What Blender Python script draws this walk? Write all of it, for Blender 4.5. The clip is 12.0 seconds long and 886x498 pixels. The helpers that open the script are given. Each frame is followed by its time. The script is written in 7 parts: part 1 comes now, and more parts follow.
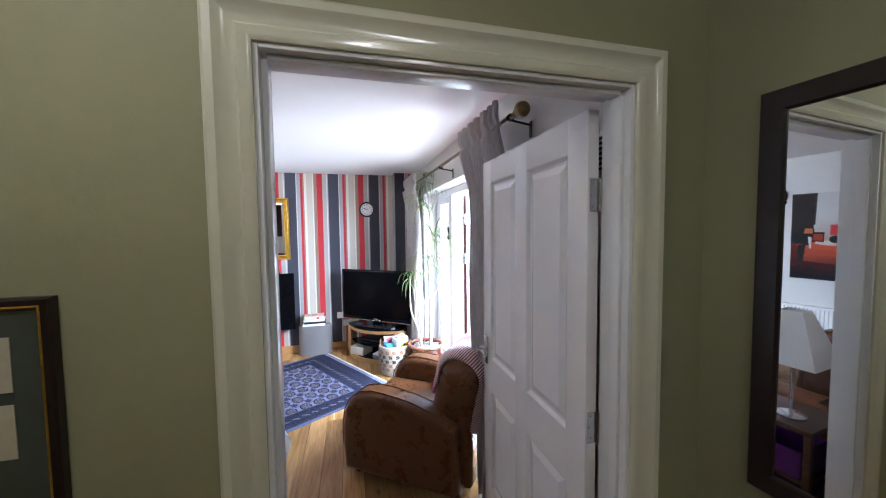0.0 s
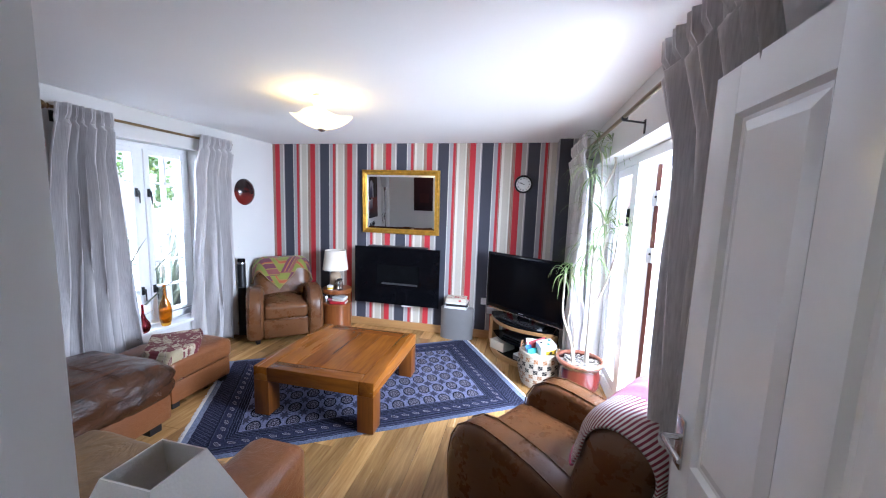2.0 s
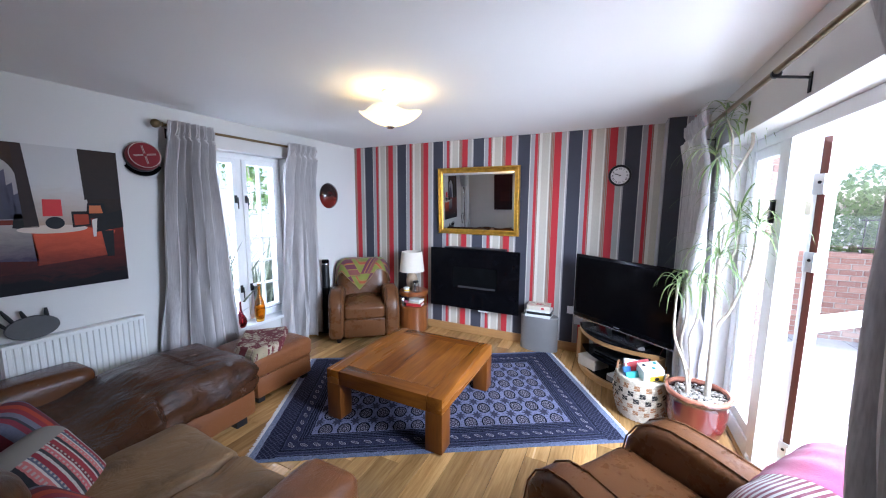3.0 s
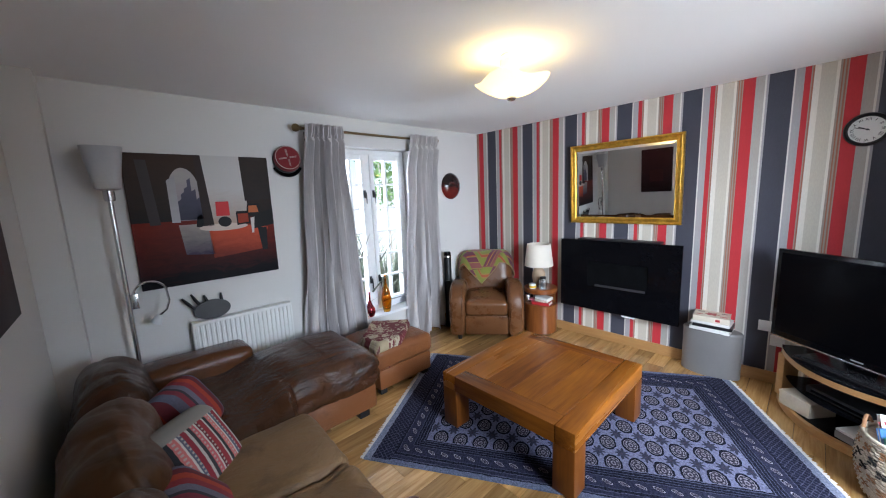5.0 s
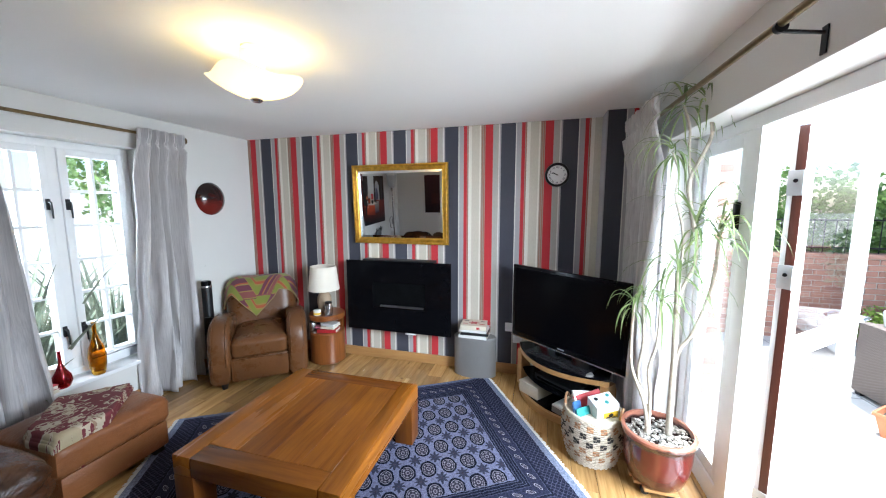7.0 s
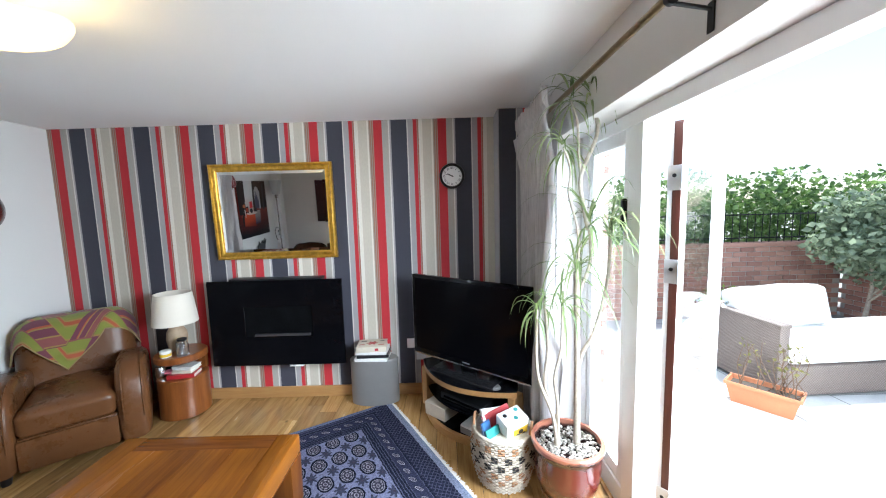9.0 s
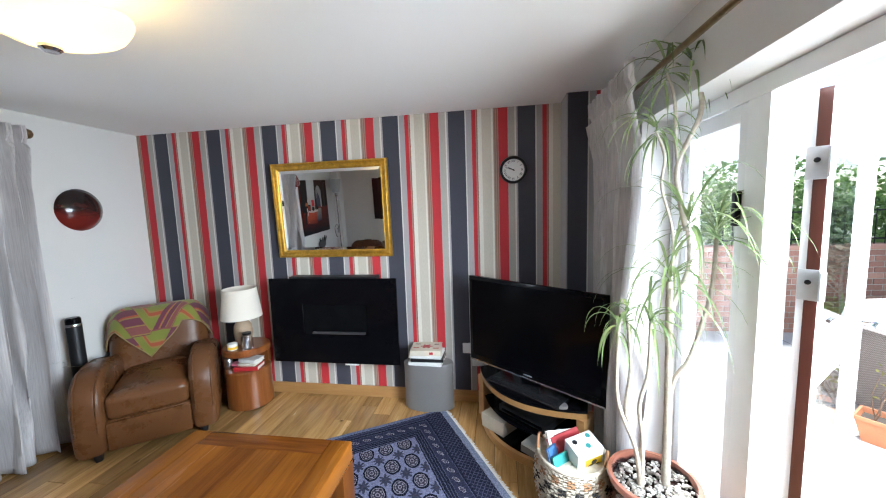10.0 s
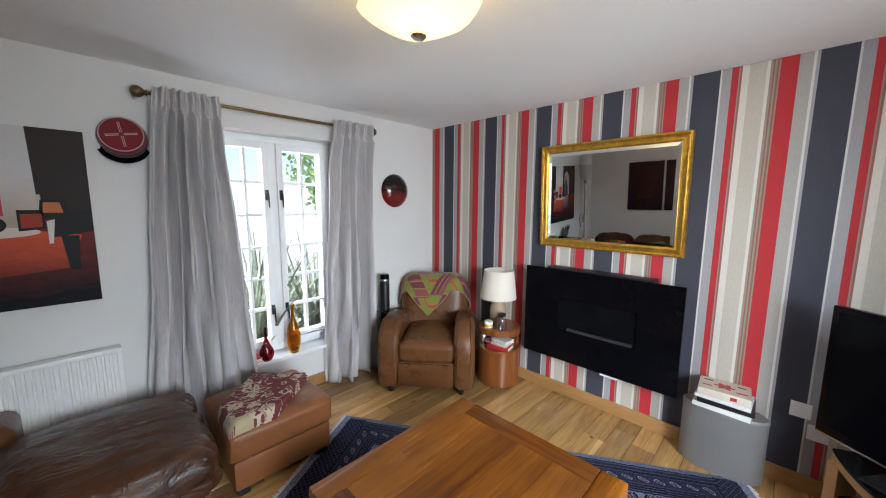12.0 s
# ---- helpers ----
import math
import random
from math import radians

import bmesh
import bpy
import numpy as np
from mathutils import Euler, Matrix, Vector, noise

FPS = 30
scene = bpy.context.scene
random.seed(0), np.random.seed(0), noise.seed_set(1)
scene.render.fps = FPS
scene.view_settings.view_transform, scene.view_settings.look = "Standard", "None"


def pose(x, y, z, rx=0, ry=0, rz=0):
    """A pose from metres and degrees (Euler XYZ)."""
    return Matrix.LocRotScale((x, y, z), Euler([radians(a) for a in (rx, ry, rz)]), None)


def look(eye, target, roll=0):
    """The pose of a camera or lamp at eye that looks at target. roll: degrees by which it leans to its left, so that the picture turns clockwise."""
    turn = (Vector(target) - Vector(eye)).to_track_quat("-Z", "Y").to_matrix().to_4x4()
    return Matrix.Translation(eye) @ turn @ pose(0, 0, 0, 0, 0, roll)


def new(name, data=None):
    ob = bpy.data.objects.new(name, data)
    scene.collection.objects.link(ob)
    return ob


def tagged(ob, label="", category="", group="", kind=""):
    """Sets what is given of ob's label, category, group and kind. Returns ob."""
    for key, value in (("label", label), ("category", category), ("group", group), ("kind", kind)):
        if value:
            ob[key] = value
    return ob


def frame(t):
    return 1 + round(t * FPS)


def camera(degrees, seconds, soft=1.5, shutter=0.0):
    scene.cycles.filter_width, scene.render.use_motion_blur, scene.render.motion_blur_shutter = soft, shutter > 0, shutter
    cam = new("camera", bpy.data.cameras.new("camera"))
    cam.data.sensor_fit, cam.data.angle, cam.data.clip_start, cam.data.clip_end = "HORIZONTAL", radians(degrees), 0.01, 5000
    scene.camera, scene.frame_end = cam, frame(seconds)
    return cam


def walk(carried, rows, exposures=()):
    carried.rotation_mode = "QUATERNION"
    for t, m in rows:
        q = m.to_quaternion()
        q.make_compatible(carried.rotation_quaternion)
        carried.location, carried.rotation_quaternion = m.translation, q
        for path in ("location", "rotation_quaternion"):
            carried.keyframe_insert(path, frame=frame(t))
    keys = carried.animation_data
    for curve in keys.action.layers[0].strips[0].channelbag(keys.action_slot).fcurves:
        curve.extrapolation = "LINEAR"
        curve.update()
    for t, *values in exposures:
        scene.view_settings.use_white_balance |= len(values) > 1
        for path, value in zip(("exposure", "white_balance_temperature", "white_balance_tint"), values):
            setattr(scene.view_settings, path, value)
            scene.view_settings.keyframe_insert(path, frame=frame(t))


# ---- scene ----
cam = camera(103.5, 12.0, soft=1.1)
PATH = [
    (0, (0.046, -0.003, 1.63), (0.552, 1.929, 1.52), -0.7),
    (0.5, (0.078, 0.214, 1.638), (0.335, 2.194, 1.524), 0.1),
    (1, (0.12, 0.392, 1.632), (0.175, 2.386, 1.489), 1.2),
    (1.5, (0.215, 0.559, 1.632), (0.035, 2.54, 1.431), 1.7),
    (2, (0.261, 0.69, 1.623), (-0.165, 2.629, 1.385), 2.0),
    (2.5, (0.262, 0.812, 1.619), (-0.362, 2.696, 1.376), 1.0),
    (3, (0.238, 0.968, 1.616), (-0.632, 2.752, 1.366), 0.4),
    (3.5, (0.142, 1.05, 1.61), (-0.975, 2.68, 1.296), -0.3),
    (5.5, (0.066, 1.364, 1.607), (-1.393, 2.7, 1.319), -2.6),
    (6, (0.101, 1.438, 1.633), (-1.135, 2.986, 1.358), -2.1),
    (6.5, (0.102, 1.53, 1.615), (-0.841, 3.276, 1.366), -0.4),
    (7, (0.138, 1.622, 1.638), (-0.398, 3.534, 1.399), -0.1),
    (7.5, (0.146, 1.702, 1.626), (-0.011, 3.685, 1.416), -0.1),
    (9.5, (0.186, 2.062, 1.612), (0.182, 4.052, 1.408), -1.6),
    (10, (0.136, 2.15, 1.618), (-0.175, 4.114, 1.405), -1.9),
    (10.5, (0.061, 2.191, 1.63), (-0.609, 4.062, 1.408), -2.0),
    (11, (-0.066, 2.187, 1.616), (-1.022, 3.932, 1.41), -0.4),
    (11.5, (-0.2, 2.2, 1.602), (-1.393, 3.788, 1.365), 0.7),
    (12, (-0.279, 2.263, 1.604), (-1.671, 3.676, 1.345), 0.4),
]
walk(cam, [(t, look(eye, target, roll)) for t, eye, target, roll in PATH],
     exposures=[(0.0, 1.48, 5350, 13), (1.5, 1.46, 5350, 13), (2.5, 1.24, 5350, 14), (3.5, 0.98, 5350, 13), (5.5, 0.96, 5800, 9), (7.5, 1.05, 5750, 6), (9.5, 1.03, 5800, 6), (12.0, 0.88, 6050, 9)])

# ---- world, sun and large lights ----
world = bpy.data.worlds.new("world")
scene.world = world
world.use_nodes = True
wn = world.node_tree
sky = wn.nodes.new("ShaderNodeTexSky")
sky.sky_type = "NISHITA"
sky.sun_disc = False
sky.sun_elevation, sky.sun_rotation = radians(66.7), radians(35.5)
sky.air_density, sky.dust_density = 1.0, 1.6
wn.links.new(sky.outputs[0], wn.nodes["Background"].inputs[0])
wn.nodes["Background"].inputs[1].default_value = 0.15

sun = new("sun", bpy.data.lights.new("sun", "SUN"))
sun.data.energy, sun.data.angle, sun.data.color = 4.5, radians(6), (1.0, 0.95, 0.88)
sun.matrix_world = look((7.5, 10.5, 30), (0, 0, 0))


def area_light(name, eye, target, w, h, power, colour):
    lamp = new(name, bpy.data.lights.new(name, "AREA"))
    lamp.data.shape, lamp.data.size, lamp.data.size_y = "RECTANGLE", w, h
    lamp.data.energy, lamp.data.color = power, colour
    lamp.matrix_world = look(eye, target)
    return lamp


# area lamps added outside the two openings, standing in for the open sky
area_light("patio_daylight_lamp", (2.5, 2.15, 2.1), (-0.6, 3.9, 0.8), 2.2, 1.9, 310, (0.90, 0.96, 1.0))
area_light("window_daylight_lamp", (-4.05, 2.35, 1.9), (-2.4, 3.35, 0.7), 1.15, 1.7, 160, (0.90, 0.96, 1.0))
# unseen lamp added low outside, standing in for bounce off the sunlit terrace
area_light("terrace_bounce_lamp", (1.9, 2.3, 0.05), (0.0, 2.9, 2.0), 1.0, 1.2, 14, (1.0, 0.98, 0.95))

# ---- node helpers and materials ----


class Nodes:
    """Small wrapper to write node graphs as expressions."""

    def __init__(self, name):
        self.mat = bpy.data.materials.new(name)
        self.mat.use_nodes = True
        self.t = self.mat.node_tree
        self.bsdf = self.t.nodes["Principled BSDF"]

    def put(self, socket, v):
        if isinstance(v, bpy.types.NodeSocket):
            self.t.links.new(v, socket)
        elif isinstance(v, (tuple, list)) and len(v) == 3 and socket.type == "RGBA":
            socket.default_value = (*v, 1)
        else:
            socket.default_value = v

    def m(self, op, a, b=0.0, c=0.0):
        n = self.t.nodes.new("ShaderNodeMath")
        n.operation = op
        for k, v in enumerate((a, b, c)):
            self.put(n.inputs[k], v)
        return n.outputs[0]

    def coord(self, which="Object"):
        return self.t.nodes.new("ShaderNodeTexCoord").outputs[which]

    def xyz(self, v):
        n = self.t.nodes.new("ShaderNodeSeparateXYZ")
        self.put(n.inputs[0], v)
        return n.outputs

    def scaled(self, v, s, shift=None):
        n = self.t.nodes.new("ShaderNodeMapping")
        self.put(n.inputs[0], v)
        n.inputs["Scale"].default_value = s
        if shift is not None:
            self.put(n.inputs["Location"], shift)
        return n.outputs[0]

    def noise(self, v, scale, detail=4.0, rough=0.55, distort=0.0):
        n = self.t.nodes.new("ShaderNodeTexNoise")
        self.put(n.inputs["Vector"], v)
        n.inputs["Scale"].default_value, n.inputs["Detail"].default_value = scale, detail
        n.inputs["Roughness"].default_value, n.inputs["Distortion"].default_value = rough, distort
        return n.outputs[0]

    def voronoi(self, v, scale, feature="DISTANCE_TO_EDGE"):
        n = self.t.nodes.new("ShaderNodeTexVoronoi")
        n.feature = feature
        self.put(n.inputs["Vector"], v)
        n.inputs["Scale"].default_value = scale
        return n.outputs[0]

    def ramp(self, f, stops, hard=False):
        n = self.t.nodes.new("ShaderNodeValToRGB")
        self.put(n.inputs[0], f)
        if hard:
            n.color_ramp.interpolation = "CONSTANT"
        e = n.color_ramp.elements
        while len(e) < len(stops):
            e.new(1.0)
        for k, (p, c) in enumerate(stops):
            e[k].position = p
            e[k].color = (*c, 1) if isinstance(c, (tuple, list)) else (c, c, c, 1)
        return n.outputs[0]

    def mix(self, f, a, b, blend="MIX"):
        n = self.t.nodes.new("ShaderNodeMix")
        n.data_type, n.blend_type = "RGBA", blend
        self.put(n.inputs[0], f)
        self.put(n.inputs[6], a)
        self.put(n.inputs[7], b)
        return n.outputs[2]

    def random(self):
        return self.t.nodes.new("ShaderNodeObjectInfo").outputs["Random"]

    def bump(self, h, strength=0.3, dist=0.01):
        n = self.t.nodes.new("ShaderNodeBump")
        n.inputs["Strength"].default_value, n.inputs["Distance"].default_value = strength, dist
        self.put(n.inputs["Height"], h)
        self.put(self.bsdf.inputs["Normal"], n.outputs[0])

    def set(self, **kw):
        for k, v in kw.items():
            self.put(self.bsdf.inputs[k.replace("_", " ")], v)
        return self


def plain(name, colour, rough=0.5, metal=0.0, vary=0.12, scale=6.0, bump=0.0, fine=60.0, **kw):
    """A surface of one colour with slow stains and fine grain."""
    n = Nodes(name)
    v = n.coord()
    slow, grain = n.noise(v, scale), n.noise(v, fine, 3)
    both = n.m("MULTIPLY_ADD", grain, 0.35, n.m("MULTIPLY", slow, 0.65))
    lo, hi = [c * (1 - vary) for c in colour], [min(1, c * (1 + vary)) for c in colour]
    n.set(Base_Color=n.ramp(both, [(0.3, lo), (0.7, hi)]), Metallic=metal)
    n.set(Roughness=n.m("MULTIPLY_ADD", slow, 0.2 * rough, rough * 0.9))
    if bump:
        n.bump(grain, bump, 0.004)
    n.set(**kw)
    return n.mat


def wood(name, dark, light, axis=0, grain=1.0, rough=0.4, knots=0.0, per_piece=0.25, world_size=14.0, coat=0.0, cloud=0.5, spec=0.5):
    """Wood with its grain along the given local axis and a tone of its own for each piece."""
    n = Nodes(name)
    r = n.random()
    s = [1.0, 1.0, 1.0]
    s[axis] = 0.07
    shift = n.t.nodes.new("ShaderNodeCombineXYZ")
    for k in range(3):
        n.put(shift.inputs[k], n.m("MULTIPLY", r, 37.0 + 11 * k))
    v = n.scaled(n.coord(), s, shift.outputs[0])
    streak = n.noise(v, world_size * grain, 6, 0.65, 1.2)
    fine = n.noise(v, 110 * grain, 3, 0.6)
    slow = n.noise(n.scaled(n.coord(), [1, 1, 1], shift.outputs[0]), 2.2, 2)
    f = n.m("MULTIPLY_ADD", fine, 0.3, n.m("MULTIPLY", streak, 0.7))
    col = n.ramp(f, [(0.32, dark), (0.52, [(a + b) / 2 for a, b in zip(dark, light)]), (0.72, light)])
    tone = n.m("MULTIPLY_ADD", r, per_piece, 1 - per_piece / 2)
    tone = n.m("MULTIPLY", tone, n.m("MULTIPLY_ADD", slow, cloud, 1 - cloud / 2))
    g = n.t.nodes.new("ShaderNodeCombineColor")
    for k in range(3):
        n.put(g.inputs[k], tone)
    col = n.mix(1.0, col, g.outputs[0], "MULTIPLY")
    if knots:
        k = n.voronoi(n.scaled(n.coord(), [2.2, 1.0, 1.0] if axis == 1 else [1.0, 2.2, 1.0], shift.outputs[0]), 2.4, "F1")
        col = n.mix(n.m("MULTIPLY", n.ramp(k, [(0.03, 1.0), (0.10, 0.0)]), knots), col, [c * 0.25 for c in dark])
    n.set(Base_Color=col, Roughness=n.m("MULTIPLY_ADD", streak, 0.2, rough - 0.08), Coat_Weight=coat, Coat_Roughness=0.25, Specular_IOR_Level=spec)
    n.bump(f, 0.15, 0.002)
    return n.mat


def leather(name, dark, mid, light, wear=0.5, rough=0.38, creases=0.35, crease_scale=9.0):
    """Leather with a cloudy patina, rubbed pale areas, pores and creases."""
    n = Nodes(name)
    v = n.coord()
    cloud, rub = n.noise(v, 2.6, 5, 0.6, 0.6), n.noise(v, 7.5, 6, 0.7)
    f = n.m("MULTIPLY_ADD", rub, 0.4, n.m("MULTIPLY", cloud, 0.6))
    col = n.ramp(f, [(0.30, dark), (0.48, mid), (0.56 + 0.2 * (1 - wear), mid), (0.78, light)])
    pores = n.voronoi(v, 420)
    fold = n.noise(n.scaled(v, [1.0, 0.45, 1.0]), crease_scale, 5, 0.6, 1.6)
    crease = n.m("ABSOLUTE", n.m("SUBTRACT", fold, 0.5))
    crease = n.m("MINIMUM", n.m("MULTIPLY", crease, 9.0), 1.0)
    h = n.m("MULTIPLY_ADD", crease, creases, n.m("MULTIPLY", pores, 0.15))
    n.set(Base_Color=col, Roughness=n.m("MULTIPLY_ADD", rub, 0.3, rough - 0.12), Specular_IOR_Level=0.35)
    n.bump(h, 0.55, 0.006)
    return n.mat


def fabric(name, colour, rough=0.9, weave=900.0, vary=0.15, streak=None):
    n = Nodes(name)
    v = n.coord()
    slow = n.noise(v, 5, 3)
    x, y, z = n.xyz(v)
    threads = n.noise(n.scaled(v, streak or [1, 1, 1]), 220, 2)
    f = n.m("MULTIPLY_ADD", threads, 0.6, n.m("MULTIPLY", slow, 0.4))
    n.set(Base_Color=n.ramp(f, [(0.3, [c * (1 - vary) for c in colour]), (0.7, [min(1, c * (1 + vary)) for c in colour])]), Roughness=rough)
    n.set(Sheen_Weight=0.15)
    n.bump(threads, 0.35, 0.002)
    return n.mat


def stripes(name, bands, axis=0, start=0.0, period=1.0, uv=False, rough=0.75, weave=0.25):
    """Bands of colour along one axis: (width share, colour), repeated."""
    n = Nodes(name)
    c = n.xyz(n.coord("UV" if uv else "Object"))[axis]
    f = n.m("FRACT", n.m("DIVIDE", n.m("SUBTRACT", c, start), period))
    total, at, stops = sum(w for w, _ in bands), 0.0, []
    for w, colour in bands:
        stops.append((at / total, colour))
        at += w
    col = n.ramp(f, stops, hard=True)
    v = n.coord()
    grain = n.noise(n.scaled(v, [1, 1, 0.25]), 160, 3)
    slow = n.noise(v, 2.5, 3)
    g = n.m("ADD", n.m("MULTIPLY_ADD", grain, weave, 1 - weave / 2), n.m("MULTIPLY_ADD", slow, 0.12, -0.06))
    k = n.t.nodes.new("ShaderNodeCombineColor")
    for j in range(3):
        n.put(k.inputs[j], g)
    n.set(Base_Color=n.mix(1.0, col, k.outputs[0], "MULTIPLY"), Roughness=rough)
    n.bump(grain, 0.2, 0.002)
    return n.mat


def glass(name, colour=(1, 1, 1), rough=0.0, ior=1.45):
    n = Nodes(name)
    n.set(Base_Color=colour, Transmission_Weight=1.0, Roughness=rough, IOR=ior)
    return n.mat


def glow(name, colour, power):
    n = Nodes(name)
    n.set(Base_Color=colour, Emission_Color=colour, Emission_Strength=power, Roughness=0.4)
    return n.mat


WALL = plain("white_wall_paint", (0.64, 0.625, 0.605), 0.75, vary=0.03, scale=1.2, bump=0.08, fine=180)
CEIL = plain("ceiling_paint", (0.86, 0.86, 0.86), 0.85, vary=0.025, scale=0.8, bump=0.06, fine=160)
HALL = plain("olive_cream_wall_paint", (0.29, 0.28, 0.155), 0.7, vary=0.04, scale=1.2, bump=0.08, fine=180)
CREAMGLOSS = plain("cream_gloss_paint", (0.66, 0.645, 0.50), 0.16, vary=0.015, scale=3, bump=0.015, fine=40)
GLOSS = plain("white_gloss_paint", (0.78, 0.78, 0.785), 0.2, vary=0.015, scale=3, bump=0.015, fine=40)
UPVC = plain("white_upvc", (0.82, 0.82, 0.82), 0.42, vary=0.015, Specular_IOR_Level=0.3)
OAK = wood("oak_floor", (0.21, 0.105, 0.031), (0.50, 0.30, 0.115), 1, 0.8, 0.22, knots=0.9, per_piece=0.75, coat=0.25)
OAK_TRIM = wood("oak_trim", (0.32, 0.16, 0.055), (0.46, 0.26, 0.10), 0, 1.2, 0.35, per_piece=0.1)
TABLE = wood("red_brown_table_wood", (0.080, 0.020, 0.003), (0.30, 0.105, 0.010), 1, 0.45, 0.24, per_piece=0.10, world_size=6, coat=0.08, cloud=0.9, spec=0.25)
TABLE_X = wood("red_brown_table_wood_cross", (0.075, 0.019, 0.003), (0.27, 0.092, 0.009), 0, 0.45, 0.24, per_piece=0.10, world_size=6, coat=0.08, cloud=0.9, spec=0.25)
# same wood upright for the legs, their shade put into a darker colour
TABLE_LEG_SHADED = wood("red_brown_table_wood_leg_shaded", (0.072, 0.020, 0.004), (0.19, 0.062, 0.008), 2, 0.5, 0.3, per_piece=0.10, world_size=6, coat=0.05, cloud=0.9, spec=0.25)
CHERRY = wood("cherry_veneer", (0.12, 0.033, 0.008), (0.28, 0.092, 0.020), 2, 0.8, 0.3, per_piece=0.15, coat=0.3)
BLACK = plain("black_gloss", (0.003, 0.003, 0.004), 0.14, vary=0.2, Specular_IOR_Level=0.13)
SATIN = plain("black_satin", (0.009, 0.009, 0.010), 0.45, vary=0.2, Specular_IOR_Level=0.3)
CHROME = plain("brushed_chrome", (0.62, 0.62, 0.63), 0.22, 1.0, vary=0.05)
BRASS = plain("aged_brass", (0.20, 0.14, 0.07), 0.38, 1.0, vary=0.25, scale=30)
GOLD = plain("gilt", (0.58, 0.34, 0.05), 0.30, 0.85, vary=0.35, scale=24, bump=0.3)
MIRROR = Nodes("mirror_glass").set(Base_Color=(0.88, 0.9, 0.9), Metallic=1.0, Roughness=0.015).mat
LEATHER = leather("tan_brown_leather", (0.050, 0.020, 0.007), (0.112, 0.045, 0.016), (0.21, 0.10, 0.042), 0.35, 0.26, 0.10)
LEATHER_OLD = leather("dark_worn_leather", (0.007, 0.003, 0.002), (0.058, 0.022, 0.009), (0.20, 0.098, 0.042), 0.75, 0.20, 0.9)
SUEDE = leather("rubbed_tan_leather", (0.060, 0.032, 0.012), (0.185, 0.108, 0.048), (0.32, 0.215, 0.11), 0.9, 0.55, 0.9, 5.0)
LEATHER_TAN = leather("tan_ottoman_leather", (0.070, 0.022, 0.008), (0.175, 0.064, 0.022), (0.33, 0.155, 0.07), 0.55, 0.30, 0.35)


def linen():
    """Slubby curtain linen that lets some daylight through."""
    n = Nodes("grey_linen_curtain")
    v = n.coord()
    slub, slow = n.noise(n.scaled(v, [1, 1, 0.03]), 150, 3), n.noise(v, 4, 3)
    f = n.m("MULTIPLY_ADD", slub, 0.7, n.m("MULTIPLY", slow, 0.3))
    col = n.ramp(f, [(0.30, (0.44, 0.410, 0.415)), (0.5, (0.56, 0.530, 0.53)), (0.72, (0.66, 0.63, 0.62))])
    n.set(Base_Color=col, Roughness=0.9, Sheen_Weight=0.1)
    n.bump(slub, 0.35, 0.002)
    thin = n.t.nodes.new("ShaderNodeBsdfTranslucent")
    n.put(thin.inputs["Color"], col)
    both = n.t.nodes.new("ShaderNodeMixShader")
    both.inputs[0].default_value = 0.14
    n.t.links.new(n.bsdf.outputs[0], both.inputs[1])
    n.t.links.new(thin.outputs[0], both.inputs[2])
    n.t.links.new(both.outputs[0], n.t.nodes["Material Output"].inputs[0])
    return n.mat


CURTAIN = linen()
GREY = plain("grey_painted_metal", (0.20, 0.19, 0.185), 0.45, 0.2, vary=0.06)
DARK = plain("dark_void", (0.015, 0.015, 0.016), 0.6)
PANE = glass("window_glass")

# colours of the striped wallpaper
NAVY, LINE, LILAC, RED, CREAM, BEIGE = (0.045, 0.045, 0.062), (0.62, 0.60, 0.56), (0.34, 0.325, 0.33), (0.44, 0.022, 0.030), (0.66, 0.62, 0.55), (0.50, 0.46, 0.385)
RUST, TAUPE, STONE = (0.30, 0.12, 0.075), (0.30, 0.24, 0.20), (0.38, 0.355, 0.32)
BANDS = [(29, NAVY), (2, LINE), (9.5, LILAC), (7, RED), (1.2, TAUPE), (2, RUST), (7, CREAM), (16, BEIGE), (3.5, CREAM), (2, TAUPE), (1.6, RUST), (1.6, TAUPE), (2, RUST), (1.6, TAUPE), (15.5, RED), (11.5, STONE), (2.6, LINE), (2.9, LILAC)]
PAPER = stripes("striped_wallpaper", BANDS, 0, -2.940, 0.540)
PAPER_PIER = stripes("striped_wallpaper_on_pier", BANDS, 0, 0.628, 0.540)

# ---- mesh helpers ----


def cube(bm, x0, x1, y0, y1, z0, z1, bevel=0.0, seg=2):
    r = bmesh.ops.create_cube(bm, size=1.0)
    for v in r["verts"]:
        v.co = Vector((x0 + (v.co.x + 0.5) * (x1 - x0), y0 + (v.co.y + 0.5) * (y1 - y0), z0 + (v.co.z + 0.5) * (z1 - z0)))
    if bevel:
        edges = list({e for v in r["verts"] for e in v.link_edges})
        bmesh.ops.bevel(bm, geom=edges, offset=bevel, segments=seg, profile=0.6, affect="EDGES")
    return bm


def box(x0, x1, y0, y1, z0, z1, bevel=0.0, seg=2):
    return cube(bmesh.new(), x0, x1, y0, y1, z0, z1, bevel, seg)


def lathe(points, n=40, squash=(1, 1), bm=None):
    """A body of revolution round z from (radius, height) pairs."""
    bm = bm or bmesh.new()
    rings = []
    for r, z in points:
        rings.append([bm.verts.new((r * squash[0] * math.cos(2 * math.pi * k / n), r * squash[1] * math.sin(2 * math.pi * k / n), z)) for k in range(n)])
    for a, b in zip(rings, rings[1:]):
        for k in range(n):
            bm.faces.new((a[k], a[(k + 1) % n], b[(k + 1) % n], b[k]))
    if points[0][0] > 1e-4:
        bm.faces.new(rings[0][::-1])
    if points[-1][0] > 1e-4:
        bm.faces.new(rings[-1])
    bmesh.ops.remove_doubles(bm, verts=bm.verts, dist=1e-5)
    return bm


